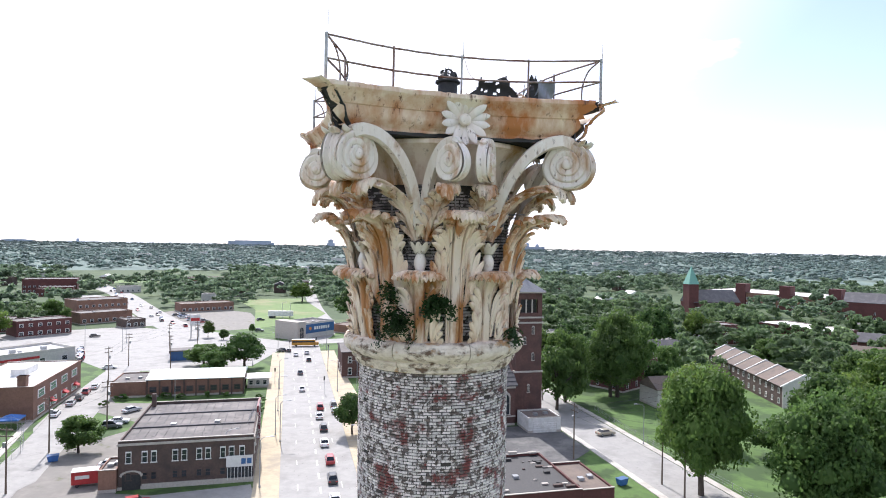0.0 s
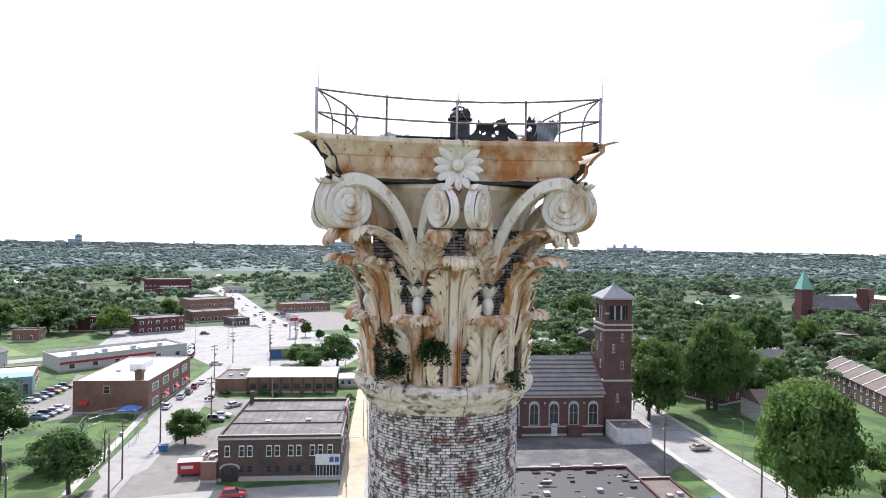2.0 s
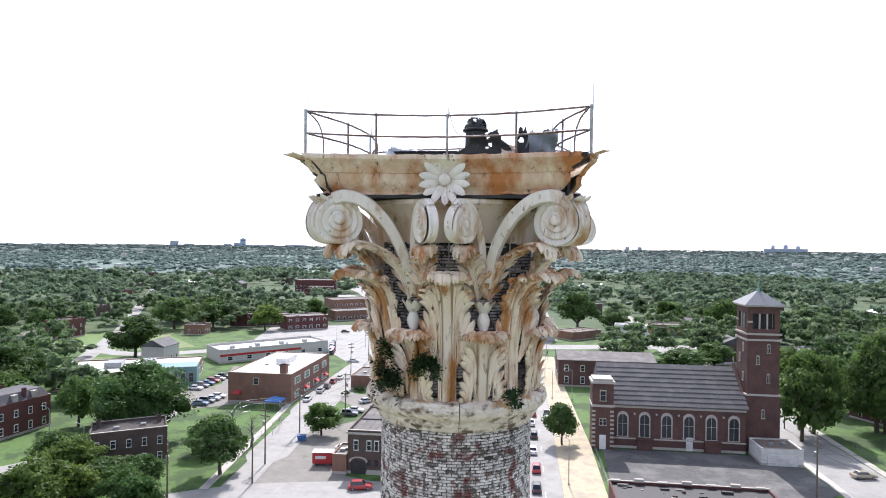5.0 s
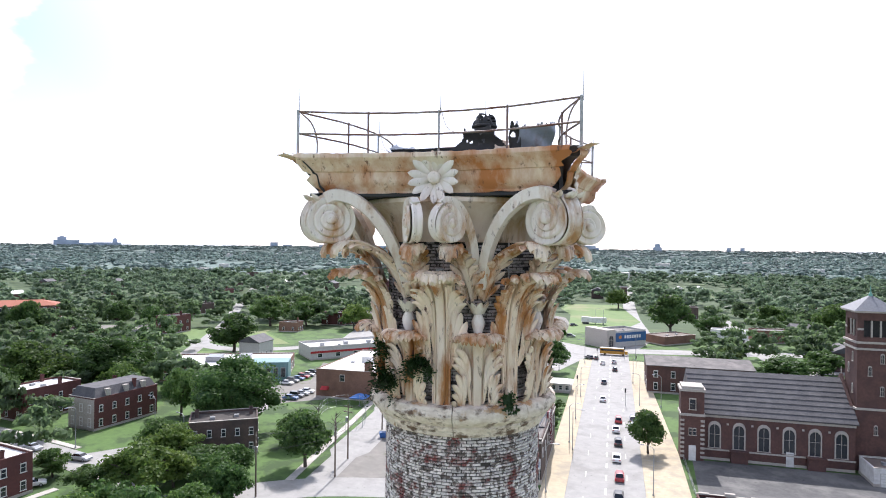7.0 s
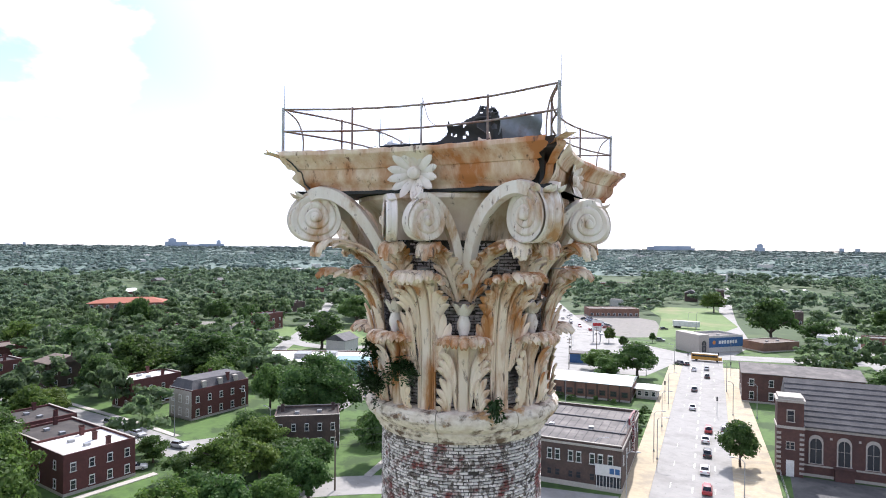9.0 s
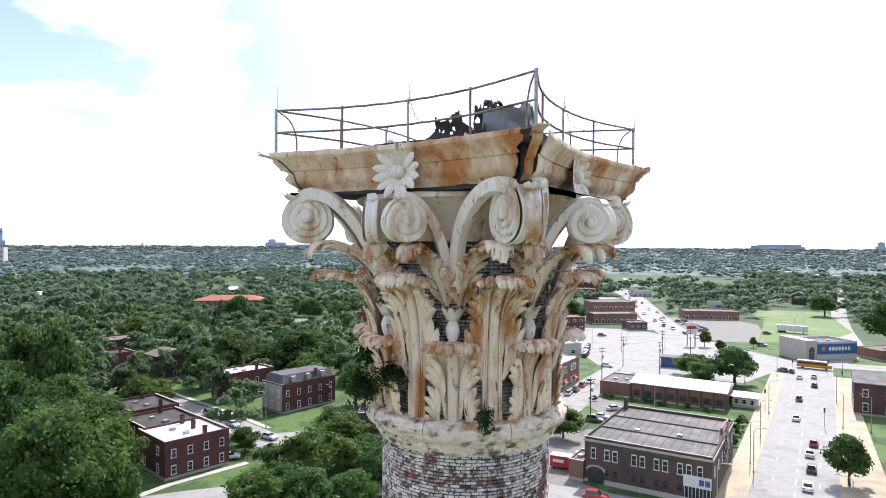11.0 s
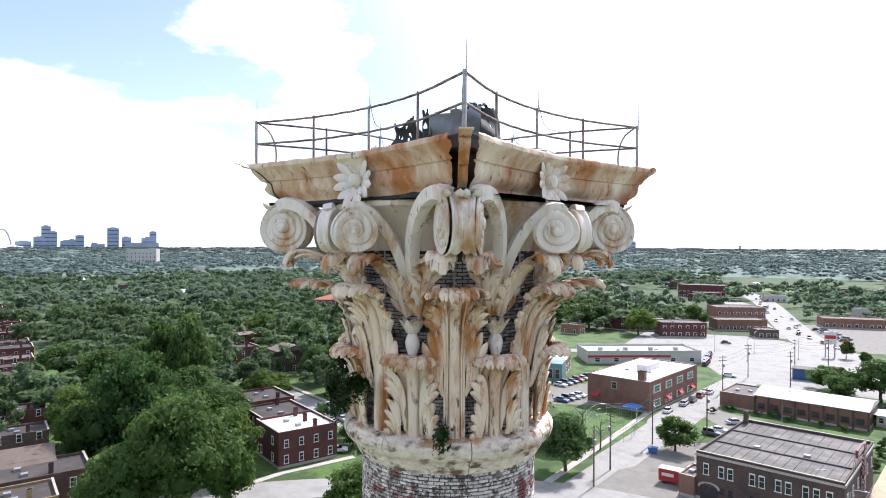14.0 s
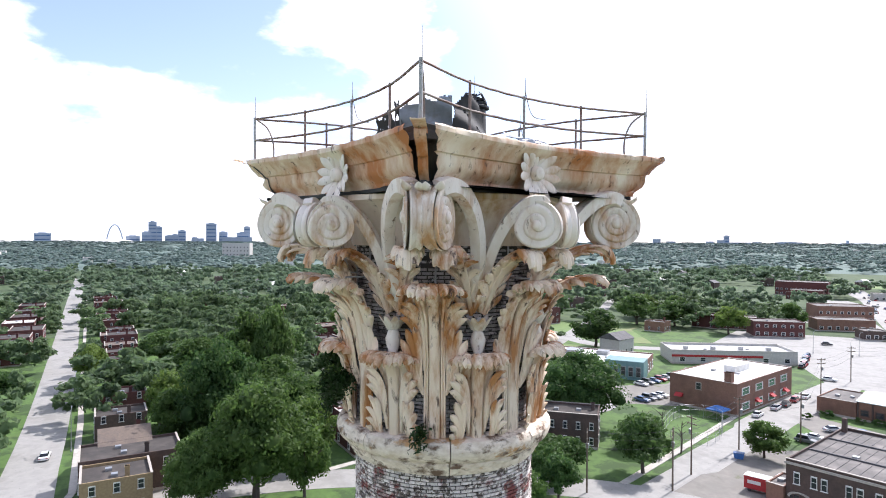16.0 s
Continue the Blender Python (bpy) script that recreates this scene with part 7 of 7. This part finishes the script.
for k in range(14):
    park(kinds[rc.randrange(6)], -122 - 4.0 * (k % 7) + rc.uniform(-1, 1), 318 + 6.5 * (k // 7) + 5.0 * (k % 7), 35, 0.04)
for k in range(10):
    park(kinds[rc.randrange(6)], -172 - 6.0 * k + rc.uniform(-1, 1), 338 + 12 * k, 30, 0.04)

van = thing("delivery_truck", pose(-59.9, 95.4, 0.03, 0, 0, 20), "small red box truck parked on the lot", "truck")
part("box_body", Shape().box(-2.6, -1.1, 0.55, 1.6, 1.1, 2.75), AWNING, van)
part("box_roof", Shape().box(-2.65, -1.15, 2.75, 1.65, 1.15, 2.85), WHITE, van)
part("cab", Shape().add([(1.65, -1, .5), (3.2, -1, .5), (3.2, 1, .5), (1.65, 1, .5), (1.65, -1, 2.2), (2.4, -.95, 2.2), (2.4, .95, 2.2), (1.65, 1, 2.2), (3.1, -1, 1.3), (3.1, 1, 1.3)],
                        [(0, 1, 8, 5, 4), (3, 7, 6, 9, 2), (1, 2, 9, 8), (8, 9, 6, 5), (5, 6, 7, 4)]), AWNING, van)
part("stripe", Shape().box(-2.0, -1.13, 1.5, 0.2, -1.1, 2.1), WHITE, van)
for x in (-1.7, 2.4):
    for y in (-0.98, 0.98):
        part("wheel", WHEEL_ME, None, van, m=pose(x, y, 0.33, 90, 0, 0))
bx, by = town(-0.5, 249)
bus = thing("school_bus", pose(-52.0, 247.5, 0.05, 0, 0, 10), "yellow school bus turning at the crossing", "bus")
part("body", Shape().box(-5.5, -1.2, 0.6, 4.2, 1.2, 2.9).box(4.2, -1.0, 0.6, 5.6, 1.0, 1.8), BUSYEL, bus)
part("window_band", Shape().box(-5.2, -1.23, 1.8, 4.0, 1.23, 2.5), CARGLASS, bus)
part("roof", Shape().box(-5.4, -1.1, 2.9, 4.1, 1.1, 3.0), WHITE, bus)
for x in (-3.6, 3.9):
    for y in (-1.1, 1.1):
        part("wheel", WHEEL_ME, None, bus, m=pose(x, y, 0.4, 90, 0, 0) @ Matrix.Scale(1.3, 4))
trl = thing("trailer", pose(-86, 347, 0.05, 0, 0, 4), "long white box trailer parked by the field", "trailer")
part("box_body", Shape().box(-7, -1.3, 1.0, 7, 1.3, 4.0), WHITE, trl)
part("undercarriage", Shape().box(-6.5, -1.0, 0.0, -3.0, 1.0, 1.0).box(5.0, -0.3, 0.0, 5.4, 0.3, 1.0), RUBBER, trl)
park("red", -47.5, 86.6, 26)

# ---------------------------------------------------------------- street furniture
def pole_source():
    ob = thing("utility_pole", pose(0, 0, -300), "weathered wooden utility pole with crossarms", "pole", "utility poles")
    part("post", Shape().tube([(0, 0, -0.3), (0, 0, 11.5)], 0.17, 8, 0.11), POLE, ob, "", True)
    for z in (10.9, 9.8):
        part("crossarm", Shape().box(-1.2, -0.07, z, 1.2, 0.07, z + 0.16), POLE, ob)
        for x in (-1.05, -0.5, 0.5, 1.05):
            part("insulator", Shape().lathe([(0.04, z + .16), (0.06, z + .22), (0.05, z + .30), (0.0, z + .32)], 8, cx=x), TRIM, ob)
    part("transformer", Shape().lathe([(0.0, 7.9), (0.26, 7.9), (0.28, 8.8), (0.0, 8.9)], 12, cx=0.38), STEEL, ob, "", True)
    return ob


def lamp_source():
    ob = thing("street_lamp", pose(0, 0, -300), "tall steel street lamp with curved arm", "street lamp", "street lamps")
    part("post", Shape().tube([(0, 0, 0), (0, 0, 8.6)], 0.10, 8, 0.07), STEEL, ob, "", True)
    part("arm", Shape().tube(spline([(0, 0, 8.4), (0.5, 0, 9.0), (1.9, 0, 9.2)], 9).tolist(), 0.05, 6), STEEL, ob, "", True)
    part("lamp_head", Shape().add([(1.7, -.14, 9.12), (2.5, -.10, 9.14), (2.5, .10, 9.14), (1.7, .14, 9.12), (1.75, -.1, 9.3), (2.4, -.06, 9.24), (2.4, .06, 9.24), (1.75, .1, 9.3)], [(3, 2, 1, 0), (4, 5, 6, 7), (0, 1, 5, 4), (1, 2, 6, 5), (2, 3, 7, 6), (3, 0, 4, 7)]), STEEL, ob)
    part("base", Shape().lathe([(0.0, 0), (0.2, 0), (0.18, 0.5), (0.1, 0.6)], 10), STEEL, ob, "", True)
    return ob


UPOLE, SLAMP = pole_source(), lamp_source()
first = {}


def stand(src, x, y, turn, s=1.0):
    m = pose(x, y, 0.0, 0, 0, turn)
    if src.name in first:
        copy_thing(src, m)
    else:
        first[src.name] = 1
        src.matrix_basis = m


POLES = [(-76.9, 111.9), (-73.5, 128), (-103.5, 200.7), (-96, 172.5), (-88, 198), (43.8, 97.9), (45.5, 91.8), (30.5, 111.5), (-67.5, 81.6), (-73.9, 67.3), (-100, 226), (-93, 236), (-71.5, 91), (62, 128), (33, 160), (30, 205)]
for i, (x, y) in enumerate(POLES):
    stand(UPOLE, x, y, 20 + 13 * i)
for i, (x, y, a) in enumerate(((48.4, 121, 190), (-57.4, 222.8, 190), (-44, 169.3, 10), (-38.5, 144.9, 10), (-34.2, 124.8, 10), (-26.5, 167.3, 190), (-12, 102.6, 190), (-126.8, 67.1, -90), (-102, 74.9, 180), (-119.9, 81.5, 180), (-36.8, 98.4, 30), (-29.5, 94.5, 10), (-20.9, 168.5, 190),
                               (-32, 120, 10), (-67.3, 150.8, 0), (-62, 205, 10), (-34, 196, 190), (-42, 242, 190), (-120, 230, 0), (-128, 250, 90), (-110, 250, 0), (-140, 240, 90), (-85, 347, 0), (-80, 345, 90), (-140, -16, 180), (-180, -17.5, 180))):
    stand(SLAMP, x, y, a)
WIRE = mat("black_cable", (0.02, 0.02, 0.02), (0.03, 0.03, 0.03), 3, 0.6, 0)
for (a, b) in ((0, 1), (1, 3), (3, 2), (8, 0), (9, 8), (7, 13), (13, 14), (5, 6), (14, 15), (5, 7), (10, 11), (2, 10)):
    (x0, y0), (x1, y1) = POLES[a], POLES[b]
    for k, z in enumerate((11.2, 10.1, 8.6)):
        ob = thing("power_line", pose(0, 0, 0), "thin black sagging overhead cable", "cable", "overhead cables")
        part("cable", Shape().tube([(x0 + (x1 - x0) * q + .3 * k, y0 + (y1 - y0) * q, z - 3.2 * q * (1 - q)) for q in np.linspace(0, 1, 11)], 0.022, 4), WIRE, ob)
for x, y in ((-47, 176), (-30, 165), (-55, 232), (-38, 222), (-46, 240)):
    ob = thing("traffic_light", pose(x, y, 0.05, 0, 0, TURN), "traffic light on a slim steel post", "traffic light", "traffic lights")
    part("post", Shape().tube([(0, 0, 0), (0, 0, 4.6)], 0.07, 6), STEEL, ob)
    part("signal_box", Shape().box(-0.2, -0.2, 3.9, 0.2, 0.2, 5.0), TAR_AND_SHADE, ob)
tall = thing("sign_pylon", pose(-105.7, 267.2, 0, 0, 0, 40), "tall white and red shopping pylon sign", "sign")
part("leg", Shape().box(-1.9, -.2, 0, -1.5, .2, 10), STEEL, tall)
part("leg", Shape().box(1.5, -.2, 0, 1.9, .2, 10), STEEL, tall)
part("panel", Shape().box(-2.2, -.35, 5.5, 2.2, .35, 10.5), WHITE, tall)
part("stripe", Shape().box(-2.0, -.38, 7.6, 2.0, .38, 9.0), AWNING, tall)
kio = thing("bus_shelter_block", pose(-88, 216, 0, 0, 0, 20), "low blue roadside shop with flat roof", "shop")
part("wall", Shape().box(-7, -3, 0, 7, 3, 3.4), SIGN_BLUE, kio)
part("roof", Shape().box(-7.3, -3.3, 3.4, 7.3, 3.3, 3.8), ROOF_D, kio)
can = thing("canopy_tent", pose(-95.6, 128.6, 0, 0, 0, 12), "blue pop-up canopy beside the school", "tent")
part("cloth", Shape().add([(-2.2, -2.2, 2.3), (2.2, -2.2, 2.3), (2.2, 2.2, 2.3), (-2.2, 2.2, 2.3), (0, 0, 3.2), (-2.2, -2.2, 2.0), (2.2, -2.2, 2.0), (2.2, 2.2, 2.0), (-2.2, 2.2, 2.0)],
                          [(0, 1, 4), (1, 2, 4), (2, 3, 4), (3, 0, 4), (5, 6, 1, 0), (6, 7, 2, 1), (7, 8, 3, 2), (8, 5, 0, 3)]), BLUECLOTH, can)
for x in (-2.1, 2.1):
    for y in (-2.1, 2.1):
        part("leg", Shape().tube([(x, y, 0), (x, y, 2.2)], 0.04, 5), STEEL, can)
for x, y in ((-73.1, 106.9), (36.2, 97.5)):
    ob = thing("waste_bin", pose(x, y, 0.03, 0, 0, 30), "blue wheeled waste container", "waste bin")
    part("bin", Shape().add([(-.8, -.5, .1), (.8, -.5, .1), (.8, .5, .1), (-.8, .5, .1), (-1, -.65, 1.2), (1, -.65, 1.2), (1, .65, 1.2), (-1, .65, 1.2)], [(0, 1, 5, 4), (1, 2, 6, 5), (2, 3, 7, 6), (3, 0, 4, 7), (3, 2, 1, 0)]), BLUECLOTH, ob)
    part("lid", Shape().box(-1.05, -.7, 1.2, 1.05, .7, 1.3), SIGN_BLUE, ob)


def fence(line, h, step, label):
    P = spline(line, max(2, int(sum(math.dist(a, b) for a, b in zip(line, line[1:])) / step)))
    ob = thing("fence", pose(0, 0, 0), label, "fence")
    for x, y in P:
        part("fence_post", Shape().tube([(x, y, 0), (x, y, h)], 0.04, 5), STEEL, ob)
    for z in (0.3, h * .6, h - .05):
        part("fence_rail", Shape().tube([(x, y, z) for x, y in P], 0.022, 4), STEEL, ob)


fence([town(75.6, 66), town(75.6, 118), town(77, 136)], 1.3, 2.4, "dark metal fence beside the lawn")
fence([(-83, 101), (-82, 111), (-93, 126), (-100, 120), (-91, 104), (-83, 101)], 3.2, 3.0, "tall wire fence round the play court")
fence([town(18.2, 97), town(18.2, 125)], 1.2, 2.4, "dark railing beside the church lot")
# bare dead trees by the play court
for i, (x, y, h) in enumerate(((-84.5, 97, 9), (-88, 94.5, 8), (-81, 99, 7))):
    ob = thing("dead_tree", pose(x, y, 0), "bare dead tree with broken grey branches", "tree", "dead trees")
    rb = random.Random(i)
    sh = Shape().tube(spline([(0, 0, -.1), (.1, .1, h * .4), (-.1, .2, h * .75), (.3, .1, h)], 10).tolist(), 0.22, 7, 0.04)
    for k in range(9):
        a, z = rb.uniform(0, 6.28), rb.uniform(.3, .85) * h
        l = rb.uniform(1.2, 3.0)
        sh.tube(spline([(0, .1, z), (l * .5 * math.cos(a), l * .5 * math.sin(a), z + l * .5), (l * math.cos(a), l * math.sin(a), z + l * .8)], 6).tolist(), 0.07, 5, 0.015)
    part("branches", sh, BARK, ob)
# low shrubs
SHRUB = thing("shrub", pose(0, 0, -300), "low rounded garden shrub", "shrub", "shrubs by the hall")
qv, q, sv, t = crown(14, 900, 0.11, 77, low=0.02)
part("crown", big_mesh("shrub_crown", np.vstack([qv, sv]), t + len(qv), q, LEAF_C), LEAF_C, SHRUB)
SH = [(-40, 168), (-36, 168.5), (-32, 168), (-25, 168.2), (-20, 168), (-47, 168.5), (-50, 163), (-10.5, 140), (-10.8, 144), (-10.4, 149), (-11, 154), (-10.6, 159), (-11, 164)]
for i, (u, v) in enumerate(SH):
    x, y = town(u, v)
    m = pose(x, y, 0, 0, 0, 37 * i) @ Matrix.Diagonal((1.5 + .3 * (i % 3), 1.4, 1.7 + .4 * (i % 2), 1))
    if i == 0:
        SHRUB.matrix_basis = m
    else:
        k = SHRUB.scale
        copy_thing(SHRUB, m @ Matrix.Diagonal((1 / k.x, 1 / k.y, 1 / k.z, 1)))

# ---------------------------------------------------------------- bricks of the shaft
course, length = 0.0715, 0.222
brick_of = {}


def brick_shape(k, span, jut):
    """One brick, curved to the shaft, about the origin's axis, at height 0."""
    r0, r1, h = 1.82, 1.880 + jut, course - 0.017
    a = span / 2
    V = []
    for r, z, da in ((r0, 0, 1), (r1, 0.003, 1), (r1, h - 0.003, 1), (r0, h, 1)):
        V += [(r * math.cos(s * a * da), r * math.sin(s * a * da), z) for s in (-1, 0, 1)]
    F = [(0, 3, 4, 1), (1, 4, 5, 2), (3, 6, 7, 4), (4, 7, 8, 5), (6, 9, 10, 7), (7, 10, 11, 8), (0, 9, 6, 3), (2, 5, 8, 11)]
    return V, F


rbk = random.Random(11)
n_around = 54
step = 2 * math.pi / n_around
VARIANTS = []
for k in range(8):
    v, f = brick_shape(k, step - 0.0105 - 0.001 * (k % 3), (0.0, 0.004, -0.006, 0.008, -0.003, 0.002, -0.012, 0.006)[k])
    v = [(x, y, z + rbk.uniform(-.002, .002)) for x, y, z in v]
    VARIANTS.append((v, f, Shape().add(v, f).mesh("brick", BRICK_W)))
rest = Shape()
near_bricks = 0
for j in range(46):
    z = 40.70 - (j + 1) * course
    swell = 1 + 0.0009 * j * course / 0.07 * 0.2
    for i in range(n_around):
        ang = (i + 0.5 * (j % 2)) * step + rbk.uniform(-.003, .003)
        rel = (math.degrees(ang) + 180) % 360 - 180          # in the tower's own frame
        if rbk.random() < 0.008:
            continue
        k = rbk.randrange(8)
        if j < 14 and -82 < rel < -2 and near_bricks < 300 and (i + j) % 1 == 0 and j < 25:
            near_bricks += 1
            part("brick", VARIANTS[k][2], None, shaft, m=pose(0, 0, z, 0, 0, math.degrees(ang)))
        else:
            c, s = math.cos(ang), math.sin(ang)
            rest.add([(x * c - y * s, x * s + y * c, zz + z) for x, y, zz in VARIANTS[k][0]], VARIANTS[k][1])
tagged(part("bricks", rest, BRICK_W, shaft), kind="stuff")
core_bricks = Shape()
for j in range(49):
    for i in range(n_around):
        ang = (i + 0.5 * (j % 2)) * step + rbk.uniform(-.004, .004)
        if rbk.random() < 0.02:
            continue
        c, s = math.cos(ang), math.sin(ang)
        core_bricks.add([((x * c - y * s) * 0.985, (x * s + y * c) * 0.985, zz + 41.48 + j * course) for x, y, zz in VARIANTS[rbk.randrange(8)][0]], VARIANTS[0][1])
tagged(part("bricks", core_bricks, BRICK_CORE, core), kind="stuff")
